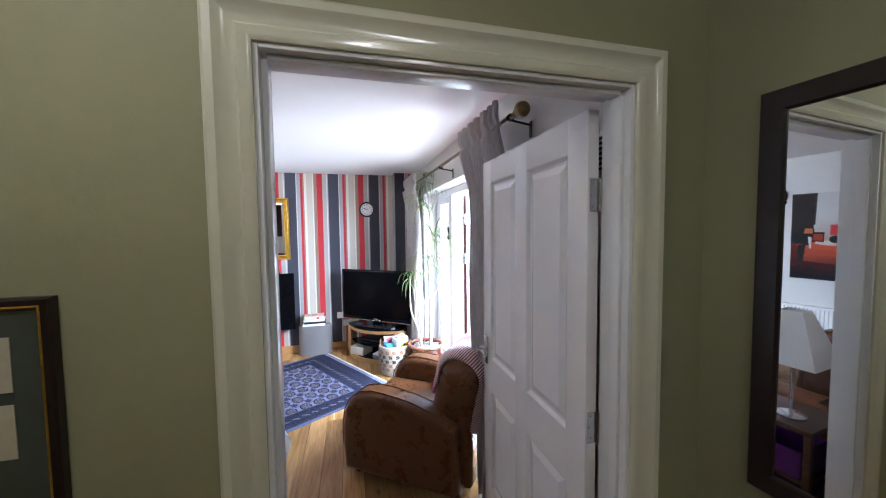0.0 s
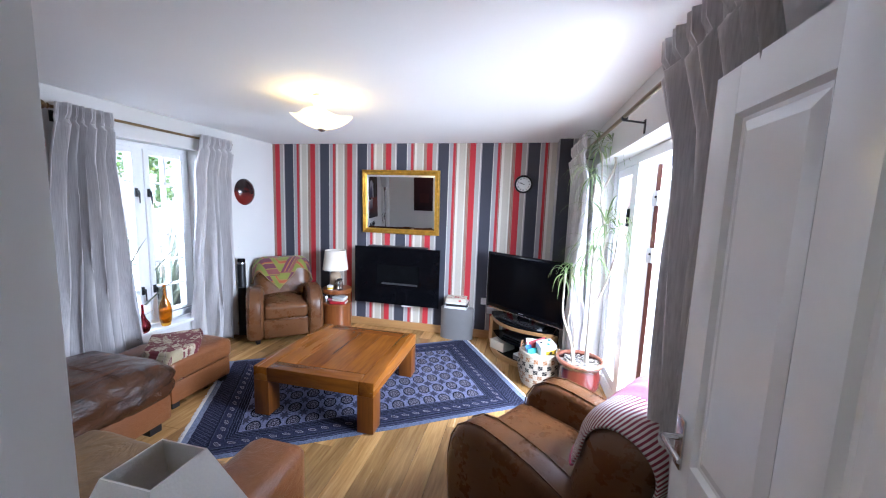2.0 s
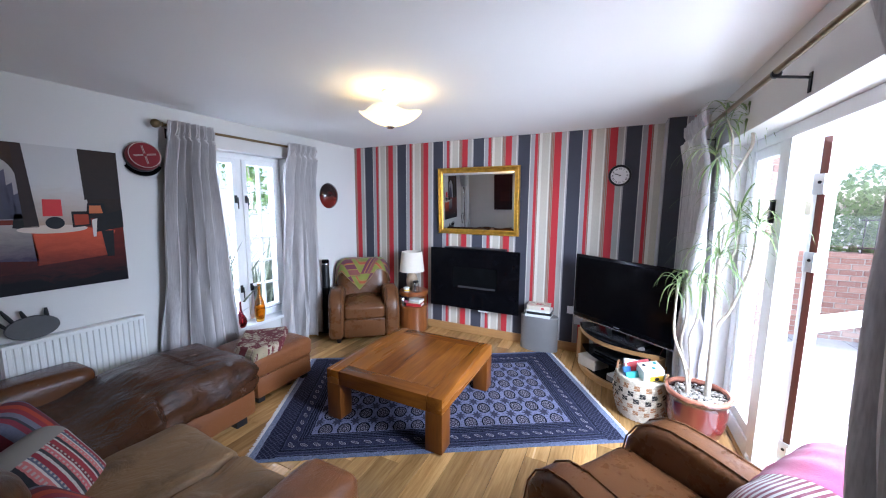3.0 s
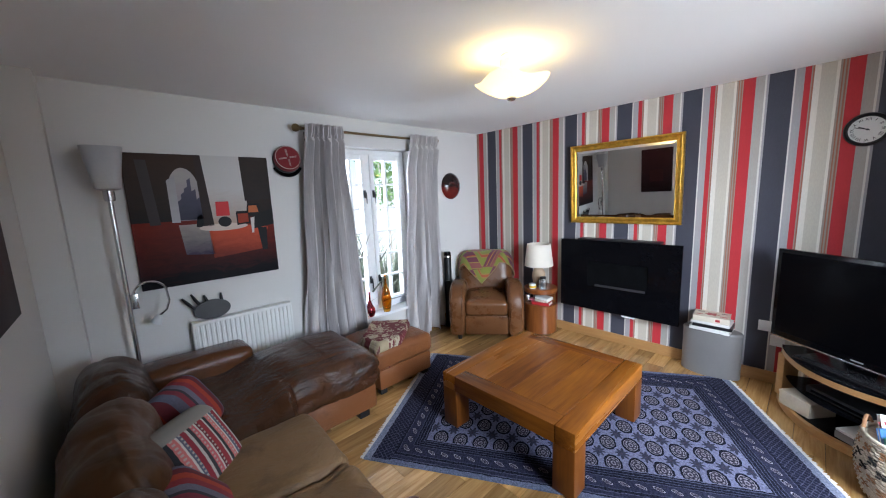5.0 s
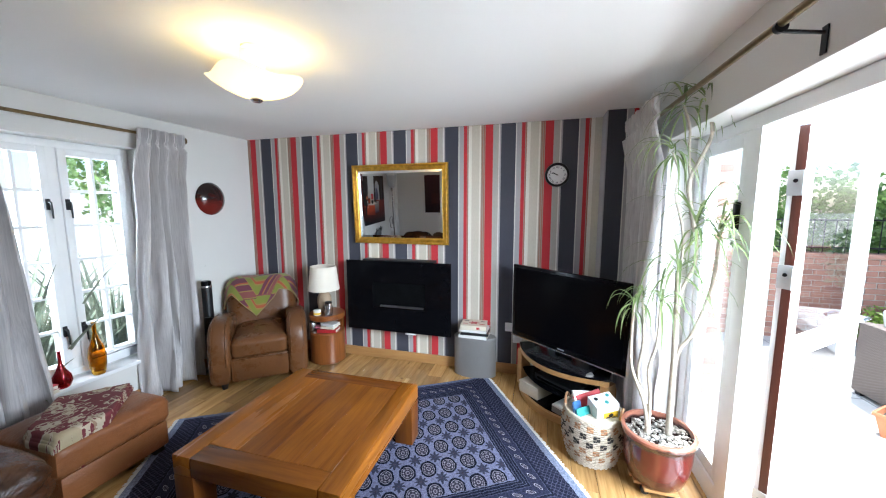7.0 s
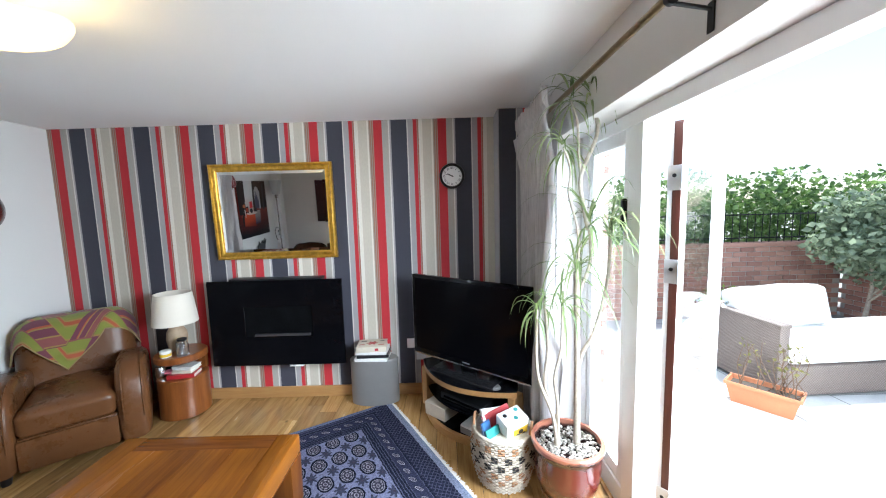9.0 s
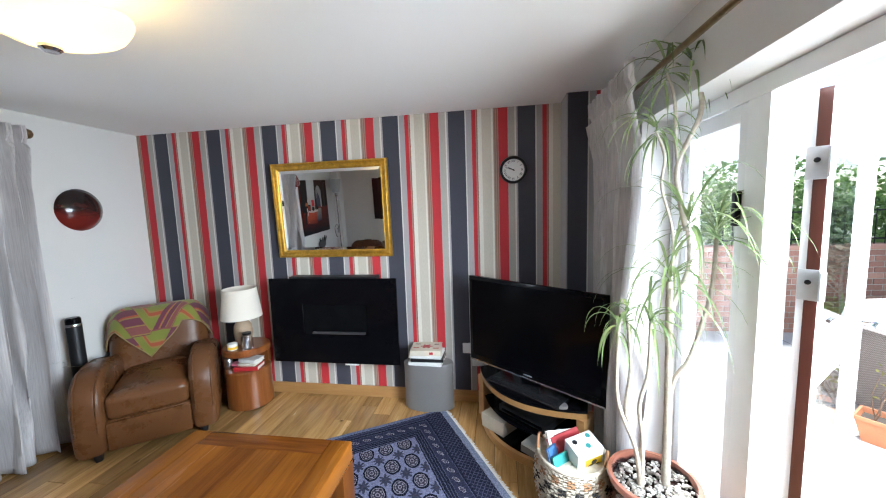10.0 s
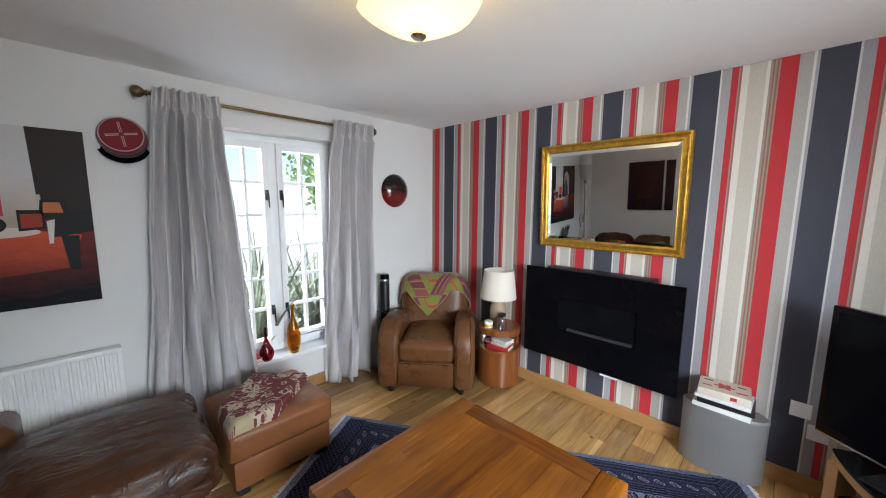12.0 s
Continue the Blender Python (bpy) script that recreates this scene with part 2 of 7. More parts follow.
def tube(points, radius, n=10, bm=None, ends=True):
    """A round tube along points; radius may be a list."""
    bm = bm or bmesh.new()
    pts = [Vector(p) for p in points]
    rad = radius if isinstance(radius, (list, tuple)) else [radius] * len(pts)
    rings, side = [], None
    for k, p in enumerate(pts):
        d = (pts[min(k + 1, len(pts) - 1)] - pts[max(k - 1, 0)]).normalized()
        ref = side if side is not None else (Vector((0, 0, 1)) if abs(d.z) < 0.9 else Vector((1, 0, 0)))
        side = (ref - d * ref.dot(d)).normalized()
        up = d.cross(side)
        rings.append([bm.verts.new(p + rad[k] * (math.cos(2 * math.pi * j / n) * side + math.sin(2 * math.pi * j / n) * up)) for j in range(n)])
    for a, b in zip(rings, rings[1:]):
        for j in range(n):
            bm.faces.new((a[j], a[(j + 1) % n], b[(j + 1) % n], b[j]))
    if ends:
        bm.faces.new(rings[0][::-1])
        bm.faces.new(rings[-1])
    return bm


def puffy(sx, sy, sz, r=0.4, n=10, puff=0.0, rough=0.0, freq=5.0, seed=0.0, fold=0.0):
    """A cushion-like block round the origin: rounded edges, a swollen top and uneven skin."""
    bm = bmesh.new()
    bmesh.ops.create_cube(bm, size=2.0)
    bmesh.ops.subdivide_edges(bm, edges=bm.edges, cuts=n, use_grid_fill=True)
    half = Vector((sx / 2, sy / 2, sz / 2))
    rad = r * min(half)
    for v in bm.verts:
        p = Vector((v.co.x * half.x, v.co.y * half.y, v.co.z * half.z))
        u, w = v.co.x, v.co.y
        inner = Vector([max(-(h - rad), min(h - rad, c)) for c, h in zip(p, half)])
        d = p - inner
        if d.length > 1e-6:
            p = inner + d.normalized() * rad
        if v.co.z > 0:
            p.z += puff * v.co.z * (1 - u * u) * (1 - w * w)
        if fold:
            q = p * 3.2 + Vector((seed, seed * 2, 0))
            a = 1 - min(1.0, 5 * abs(noise.noise(Vector((q.x * 1.7, q.y * 0.8, q.z)))))
            b = 1 - min(1.0, 5 * abs(noise.noise(Vector((q.x * 0.9 + 7, q.y * 2.1, q.z + 3)))))
            c = 1 - min(1.0, 6 * abs(noise.noise(Vector((q.x * 4.1, q.y * 3.1 + 9, q.z)))))
            p *= 1 - fold * (a * a + 0.8 * b * b + 0.35 * c * c)
        if rough:
            q = noise.noise_vector(p * freq + Vector((seed, 0, 0)))
            p += q * rough
        v.co = p
    return bm


def prism(outline, width, bevel=0.0, seg=3):
    """An outline in the y-z plane, given width along x."""
    bm = bmesh.new()
    a = [bm.verts.new((-width / 2, y, z)) for y, z in outline]
    b = [bm.verts.new((width / 2, y, z)) for y, z in outline]
    bm.faces.new(a[::-1])
    bm.faces.new(b)
    rim = []
    for k in range(len(a)):
        j = (k + 1) % len(a)
        bm.faces.new((a[k], a[j], b[j], b[k]))
        rim += [(a[k], a[j]), (b[k], b[j])]
    bmesh.ops.recalc_face_normals(bm, faces=bm.faces)
    if bevel:
        edges = [e for e in bm.edges if len({v.co.x for v in e.verts}) == 1]
        bmesh.ops.bevel(bm, geom=edges, offset=bevel, segments=seg, profile=0.5, affect="EDGES")
    return bm


def mesh_of(name, bm, material, smooth=None):
    me = bpy.data.meshes.new(name)
    bmesh.ops.recalc_face_normals(bm, faces=bm.faces)
    bm.to_mesh(me)
    bm.free()
    for m in material if isinstance(material, (list, tuple)) else [material]:
        me.materials.append(m)
    me.polygons.foreach_set("use_smooth", [True] * len(me.polygons))
    me.set_sharp_from_angle(angle=radians(smooth if smooth is not None else 38))
    return me


def part(name, bm, material, parent, label="", smooth=None, at=None):
    ob = new(name, mesh_of(name, bm, material, smooth))
    ob.parent = parent
    if at is not None:
        ob.matrix_basis = at
    if label:
        tagged(ob, label)
    return ob


def thing(name, label, category, at=None, group="", kind=""):
    ob = new(name)
    ob.empty_display_size = 0.1
    if at is not None:
        ob.matrix_basis = at
    return tagged(ob, label, category, group, kind)


def single(name, bm, material, label, category, at=None, group="", kind="", smooth=None):
    ob = new(name, mesh_of(name, bm, material, smooth))
    if at is not None:
        ob.matrix_basis = at
    return tagged(ob, label, category, group, kind)


def structure(name, bm, material, label="", category=""):
    return single(name, bm, material, label or name.replace("_", " "), category or name.split("_")[0], kind="structure")


# ---- structure: walls, floor, ceiling ----
XL, XR, YB, YF, TOP = -3.13, 0.93, 0.905, 4.98, 2.4
HY, HX = 0.80, 1.05
DX0, DX1, DTOP = -0.128, 0.785, 2.005
# left wall with the window opening
WY0, WY1, WZ0, WZ1 = 2.91, 3.83, 0.33, 2.125
bm = box(XL - 0.3, XL, 0.80, WY0, 0, TOP)
cube(bm, XL - 0.3, XL, WY1, YF + 0.2, 0, TOP)
cube(bm, XL - 0.3, XL, WY0, WY1, 0, WZ0)
cube(bm, XL - 0.3, XL, WY0, WY1, WZ1, TOP)
structure("wall_west", bm, WALL, "matt white painted wall with a window opening", "wall")
# striped wall and its pier
structure("wall_north", box(XL, XR + 0.3, YF, YF + 0.2, 0, TOP), PAPER, "wall papered in red, navy, grey and cream stripes", "wall")
structure("wall_pier", box(0.62, XR + 0.3, 4.75, YF - 0.002, 0, TOP), PAPER_PIER, "boxed pier papered in the same stripes", "wall")
# right wall with the patio opening
PY0, PY1, PZ1 = 2.02, 4.28, 2.07
bm = box(XR, XR + 0.3, HY + 0.1, PY0, 0, TOP)
cube(bm, XR, XR + 0.3, PY1, 4.75, 0, TOP)
cube(bm, XR, XR + 0.3, PY0, PY1, PZ1, TOP)
structure("wall_east", bm, WALL, "white painted wall over the patio opening", "wall")
# wall between room and hall: two skins
bm = box(XL, DX0 - 0.03, HY + 0.02, YB, 0, TOP)
cube(bm, DX1 + 0.03, XR, HY + 0.02, YB, 0, TOP)
cube(bm, DX0 - 0.03, DX1 + 0.03, HY + 0.02, YB, DTOP + 0.03, TOP)
structure("wall_south", bm, WALL, "white painted wall with the doorway", "wall")
structure("wall_boxing", box(XL + 0.001, XL + 0.15, YB + 0.001, 1.07, 0, TOP), WALL, "white painted pipe boxing in the room corner", "wall")
bm = box(-1.6, DX0 - 0.03, HY, HY + 0.018, 0, TOP)
cube(bm, DX1 + 0.03, HX, HY, HY + 0.018, 0, TOP)
cube(bm, DX0 - 0.03, DX1 + 0.03, HY, HY + 0.018, DTOP + 0.03, TOP)
structure("wall_hall_north", bm, HALL, "olive cream painted hall wall round the doorway", "wall")
hall_turn = pose(HX, HY, 0, 0, 0, 4.1)
structure("wall_hall_east", box(0, 0.1, -2.6, 0.1, 0, TOP), HALL, "olive cream painted hall wall", "wall").matrix_basis = hall_turn
structure("wall_hall_west", box(-1.7, -1.6, -1.7, HY + 0.018, 0, TOP), HALL, "olive cream painted hall wall", "wall")
structure("wall_hall_south", box(-1.6, HX + 0.12, -1.7, -1.6, 0, TOP), HALL, "olive cream painted hall wall", "wall")
structure("ceiling", box(XL - 0.3, XR + 0.3, HY, YF + 0.2, TOP, TOP + 0.15), CEIL, "flat white painted ceiling", "ceiling")
structure("ceiling_hall", box(-1.7, HX + 0.35, -1.7, HY, TOP, TOP + 0.15), CEIL, "flat white painted hall ceiling", "ceiling")
floor = structure("floor", box(XL - 0.3, XR + 0.3, -1.7, YF + 0.2, -0.12, -0.012), DARK, "oak plank floor", "floor")

# skirting boards
def skirting(name, x0, x1, y0, y1, m, label):
    bm = box(x0, x1, y0, y1, 0, 0.10, 0.006)
    return structure(name, bm, m, label, "baseboard")


skirting("baseboard_north", XL + 0.02, 0.62, YF - 0.018, YF - 0.002, OAK_TRIM, "oak skirting board under the wallpaper")
skirting("baseboard_west", XL + 0.002, XL + 0.018, 1.075, YF - 0.02, OAK_TRIM, "oak skirting board along the wall")
skirting("baseboard_south", XL + 0.155, DX0 - 0.12, YB + 0.002, YB + 0.018, OAK_TRIM, "oak skirting board along the wall")
skirting("baseboard_pier", 0.62, XR - 0.002, 4.732, 4.748, OAK_TRIM, "oak skirting board round the pier")
structure("trim_threshold", box(DX0, DX1, HY, YB, -0.006, 0.004, 0.002), OAK_TRIM, "oak threshold strip in the doorway", "trim")


# ---- doorway: lining, moulded architrave, door ----
bm = box(DX0 - 0.03, DX0, HY - 0.004, YB + 0.004, 0, DTOP + 0.03, 0.002)
cube(bm, DX1, DX1 + 0.03, HY - 0.004, YB + 0.004, 0, DTOP + 0.03, 0.002)
cube(bm, DX0, DX1, HY - 0.004, YB + 0.004, DTOP, DTOP + 0.03, 0.002)
cube(bm, DX0, DX0 + 0.012, HY + 0.02, YB - 0.045, 0, DTOP - 0.012, 0.002)
cube(bm, DX0 + 0.012, DX1 - 0.012, HY + 0.02, YB - 0.045, DTOP - 0.012, DTOP, 0.002)
cube(bm, DX1 - 0.012, DX1, HY + 0.02, YB - 0.045, 0, DTOP - 0.012, 0.002)
structure("trim_door_lining", bm, GLOSS, "white gloss door lining with stop beads", "trim")


def architrave(name, y, out, paint_, label):
    """Stepped moulding round the doorway, mitred at its corners."""
    prof = [(0.004, 0.0), (0.004, 0.012), (0.012, 0.018), (0.028, 0.020), (0.034, 0.014), (0.048, 0.016), (0.062, 0.024), (0.069, 0.030), (0.084, 0.030), (0.091, 0.024), (0.091, 0.0)]
    bm = bmesh.new()
    rows = []
    for w, d in prof:
        yy = y + out * d
        rows.append([bm.verts.new(p) for p in ((DX0 - 0.006 - w, yy, 0), (DX0 - 0.006 - w, yy, DTOP + 0.006 + w), (DX1 + 0.006 + w, yy, DTOP + 0.006 + w), (DX1 + 0.006 + w, yy, 0))])
    for a, b in zip(rows, rows[1:]):
        for k in range(3):
            bm.faces.new((a[k], a[k + 1], b[k + 1], b[k]))
    return structure(name, bm, paint_, label, "trim")


architrave("trim_architrave_hall", HY, -1, CREAMGLOSS, "cream gloss moulded architrave round the doorway")
architrave("trim_architrave_room", YB, 0.4, GLOSS, "white gloss moulded architrave round the doorway")

door = thing("door_1", "open white gloss four-panel door on chrome hinges", "door", pose(DX1 - 0.004, YB + 0.012, 0, 0, 0, 89.5), kind="structure")
DW, DT = 0.885, 0.038
# local x runs from the hinges, local y is the thickness
for n_, (a, b) in {"stile": (0.0, 0.105), "stile.001": (0.39, 0.495), "stile.002": (0.78, DW)}.items():
    part("stile", box(a, b, 0, DT, 0.008, 1.985, 0.002), GLOSS, door)
for z0, z1 in ((0.008, 0.22), (0.76, 0.94), (1.87, 1.985)):
    for a, b in ((0.105, 0.39), (0.495, 0.78)):
        part("rail", box(a, b, 0.0005, DT - 0.0005, z0, z1, 0.0), GLOSS, door)
for z0, z1 in ((0.22, 0.76), (0.94, 1.87)):
    for a, b in ((0.105, 0.39), (0.495, 0.78)):
        bm = bmesh.new()
        for side in (0, 1):
            prev = None
            for inset, depth in ((0.0, 0.0), (0.012, 0.012), (0.022, 0.013), (0.05, 0.004)):
                y = depth if side == 0 else DT - depth
                ring = [bm.verts.new(p) for p in ((a + inset, y, z0 + inset), (b - inset, y, z0 + inset), (b - inset, y, z1 - inset), (a + inset, y, z1 - inset))]
                if prev:
                    for k in range(4):
                        bm.faces.new((prev[k], prev[(k + 1) % 4], ring[(k + 1) % 4], ring[k]))
                prev = ring
            bm.faces.new(prev)
        part("panel", bm, GLOSS, door, smooth=10)
for z in (0.27, 1.0, 1.73):
    hinge = part("hinge", tube([(-0.006, DT * 0.0 - 0.004, z - 0.05), (-0.006, -0.004, z + 0.05)], 0.007, 12), CHROME, door, "chrome butt hinge")
    part("leaf", box(-0.0025, -0.0005, 0.0, 0.032, z - 0.05, z + 0.05), CHROME, hinge)
    for dz in (-0.035, 0.0, 0.035):
        part("screw", lathe([(0.0, -0.001), (0.004, -0.001), (0.003, 0.001), (0.0, 0.001)], 10), CHROME, hinge, at=pose(-0.003, 0.018 + 0.006 * (dz == 0), z + dz, 0, 90, 0))
for side in (0, 1):
    y = -0.001 if side == 0 else DT + 0.001
    s = -1 if side == 0 else 1
    handle = part("handle", box(DW - 0.068, DW - 0.026, min(y, y + s * 0.008), max(y, y + s * 0.008), 0.90, 1.05, 0.003), CHROME, door, "chrome lever handle on a back plate")
    part("lever", tube([(DW - 0.047, y, 0.99), (DW - 0.047, y + s * 0.045, 0.99), (DW - 0.055, y + s * 0.052, 0.99), (DW - 0.16, y + s * 0.05, 0.988)], [0.009, 0.009, 0.009, 0.007], 12), CHROME, handle)


# ---- large furniture ----
from mathutils.bvhtree import BVHTree


ON_BACK = pose(0, 0.375, 0.56, -12, 0, 0)


def club_chair(at, label):
    """A leather club chair that faces its local -y."""
    ch = thing("armchair", label, "armchair", at, "leather club chairs")
    prof = [(-0.36, 0.06), (-0.375, 0.22), (-0.375, 0.36), (-0.355, 0.46), (-0.31, 0.54), (-0.24, 0.59), (-0.15, 0.61), (-0.03, 0.605), (0.13, 0.585), (0.33, 0.53), (0.43, 0.48), (0.44, 0.06)]
    for s in (-1, 1):
        arm = part("arm", prism(prof, 0.18, 0.055, 5), LEATHER, ch, at=pose(s * 0.322, 0, 0))
        for dx in (-0.055, 0.055):
            seam = [(dx, y * 1.0, z + 0.004) for y, z in prof[1:-1]]
            part("piping", tube(seam, 0.0045, 6), LEATHER, arm, at=pose(0, -0.004 if dx else 0, -0.004))
    part("base", box(-0.236, 0.236, -0.34, 0.40, 0.06, 0.275, 0.02), LEATHER, ch)
    part("front_panel", puffy(0.47, 0.03, 0.2, 0.6, 6), LEATHER, ch, at=pose(0, -0.345, 0.165))
    part("seat", puffy(0.475, 0.74, 0.17, 0.55, 16, 0.035, 0.004, 7), LEATHER, ch, at=pose(0, 0.01, 0.355))
    part("back_panel", box(-0.30, 0.30, 0.35, 0.49, 0.06, 0.60, 0.04, 4), LEATHER, ch)
    part("backrest", puffy(0.68, 0.30, 0.64, 0.95, 18, 0.02, 0.005, 5), LEATHER, ch, at=ON_BACK)
    for x in (-0.3, 0.3):
        for y in (-0.31, 0.40):
            part("foot", lathe([(0.022, 0.0), (0.03, 0.05), (0.034, 0.07)], 14), SATIN, ch, at=pose(x, y, 0))
    return ch


def facing(x, y, dx, dy):
    return pose(x, y, 0, 0, 0, math.degrees(math.atan2(dx, -dy)))


club_chair(facing(-2.55, 4.41, 0.64, -0.77), "tan brown leather club armchair in the room corner")
club_chair(facing(0.49, 2.43, -0.80, 0.60), "tan brown leather club armchair by the patio doors")

# coffee table
tb = thing("coffee_table", "low square red-brown wooden coffee table with thick legs", "coffee table")
TX0, TX1, TY0, TY1, TH = -1.635, -0.665, 2.825, 3.825, 0.395
b_ = 0.115
part("frame_board", box(TX0, TX0 + b_, TY0, TY1, TH - 0.11, TH, 0.009), TABLE, tb)
part("frame_board", box(TX1 - b_, TX1, TY0, TY1, TH - 0.11, TH, 0.009), TABLE, tb)
for y in (TY0, TY1 - b_):
    part("frame_board", box(TX0 + b_ + 0.001, TX1 - b_ - 0.001, y, y + b_, TH - 0.1095, TH - 0.0005, 0.008), TABLE_X, tb)
w_ = (TX1 - TX0 - 2 * b_) / 4
for k in range(4):
    part("plank", box(TX0 + b_ + k * w_ + 0.0004, TX0 + b_ + (k + 1) * w_ - 0.0004, TY0 + b_ + 0.0006, TY1 - b_ - 0.0006, TH - 0.04, TH - 0.001, 0.001, 1), TABLE, tb)
for x in (TX0 + 0.001, TX1 - 0.126):
    for y in (TY0 + 0.001, TY1 - 0.126):
        part("leg", box(x, x + 0.125, y, y + 0.125, 0.012, TH - 0.1095, 0.005), TABLE_LEG_SHADED, tb)

LEATHER_BACK = leather("brown_back_cushion_leather", (0.008, 0.004, 0.002), (0.085, 0.035, 0.010), (0.19, 0.092, 0.032), 0.6, 0.36, 0.2)
LEATHER_ARM = leather("glossy_brown_leather", (0.022, 0.008, 0.003), (0.090, 0.031, 0.010), (0.14, 0.052, 0.02), 0.4, 0.2, 0.25, 5.0)
# sectional sofa along the hall wall
sofa = thing("sofa", "worn brown leather corner sofa with a long chaise seat", "sofa")
part("base", box(-2.92, -0.62, 1.02, 1.86, 0.06, 0.27, 0.03), LEATHER_TAN, sofa)
part("chaise_base", box(-2.92, -2.08, 1.87, 2.56, 0.06, 0.25, 0.03), LEATHER_TAN, sofa)
CH = pose(-2.46, 1.86, 0.345)
bm = puffy(0.84, 1.52, 0.26, 0.75, 64, 0.07, 0.018, 4.2, 3.0, 0.030)
for v in bm.verts:
    # sat-in hollow and wider seat beside the arm, full end towards the room
    k = max(0.0, min(1.0, (0.16 - v.co.y) / 0.34))
    k = k * k * (3 - 2 * k)
    if v.co.x > 0:
        v.co.x *= 1 + 0.42 * max(0.0, min(1.0, (0.10 - v.co.y) / 0.06))
    if v.co.z > 0:
        v.co.z -= 0.115 * k * (1 - 0.35 * abs(v.co.x - 0.1) / 0.5)
part("chaise_cushion", bm.copy(), LEATHER_OLD, sofa, "dark creased leather chaise cushion", at=CH)
skin = BVHTree.FromBMesh(bm)
for off in (-0.008, 0.008):
    seam = []
    for k in range(48):
        x = -0.39 + 0.78 * k / 47
        top = skin.ray_cast(Vector((x, 0.40 + off + 0.012 * math.sin(x * 5), 1.0)), Vector((0, 0, -1)))[0]
        seam.append(top + Vector((0, 0, 0.0008)))
    part("seam", tube(seam, 0.0026, 6), LEATHER_OLD, sofa, at=CH)
part("seat_cushion", puffy(0.53, 0.84, 0.20, 0.5, 40, 0.035, 0.014, 4.5, 7.0, 0.015), SUEDE, sofa, "pale rubbed leather seat cushion", at=pose(-1.575, 1.53, 0.34, 0, 0, 0))
part("seat_cushion", puffy(0.49, 0.84, 0.20, 0.55, 44, 0.045, 0.024, 5.0, 12.0, 0.06), SUEDE, sofa, "pale rubbed leather seat cushion", at=pose(-1.08, 1.53, 0.335))
part("arm", puffy(0.27, 0.92, 0.54, 0.45, 14, 0.015, 0.008, 4, 1.0), LEATHER_TAN, sofa, at=pose(-0.715, 1.49, 0.32))
part("arm", puffy(0.30, 0.84, 0.50, 0.4, 20, 0.02, 0.006, 4, 5.0), LEATHER_ARM, sofa, "glossy dark brown leather arm", at=pose(-2.90, 1.515, 0.30))
part("back", box(-2.9, -0.62, 0.99, 1.16, 0.08, 0.60, 0.06, 4), LEATHER_OLD, sofa)
for x, w, m, s in ((-2.45, 0.66, LEATHER_OLD, 2.0), (-1.74, 0.76, LEATHER_BACK, 4.0), (-1.10, 0.56, LEATHER_BACK, 6.0)):
    part("back_cushion", puffy(w, 0.30, 0.46, 0.8, 34, 0.03, 0.022, 4.2, s, 0.03), m, sofa, at=pose(x, 1.19, 0.525, 13, 0, 0))
for x in (-2.8, -2.15, -0.75):
    for y in (1.1, 1.8):
        part("foot", box(x - 0.035, x + 0.035, y - 0.035, y + 0.035, 0, 0.062, 0.004), SATIN, sofa)
for x in (-2.8, -2.16):
    part("foot", box(x - 0.05, x + 0.05, 2.42, 2.5, 0, 0.062, 0.004), SATIN, sofa)

ott = thing("ottoman", "tan leather storage ottoman with a padded lid", "ottoman")
part("body", box(-2.80, -2.245, 2.69, 3.24, 0.05, 0.22, 0.02), LEATHER_TAN, ott)
part("lid", puffy(0.58, 0.59, 0.17, 0.5, 14, 0.03, 0.006, 5), LEATHER_TAN, ott, at=pose(-2.52, 2.965, 0.30))
for x in (-2.75, -2.3):
    for y in (2.74, 3.19):
        part("foot", box(x - 0.03, x + 0.03, y - 0.03, y + 0.03, 0, 0.052, 0.004), SATIN, ott)

# rug
RW, RL = 1.49, 2.56
rug_at = pose(-1.033, 3.527, 0, 0, 0, 31.1)


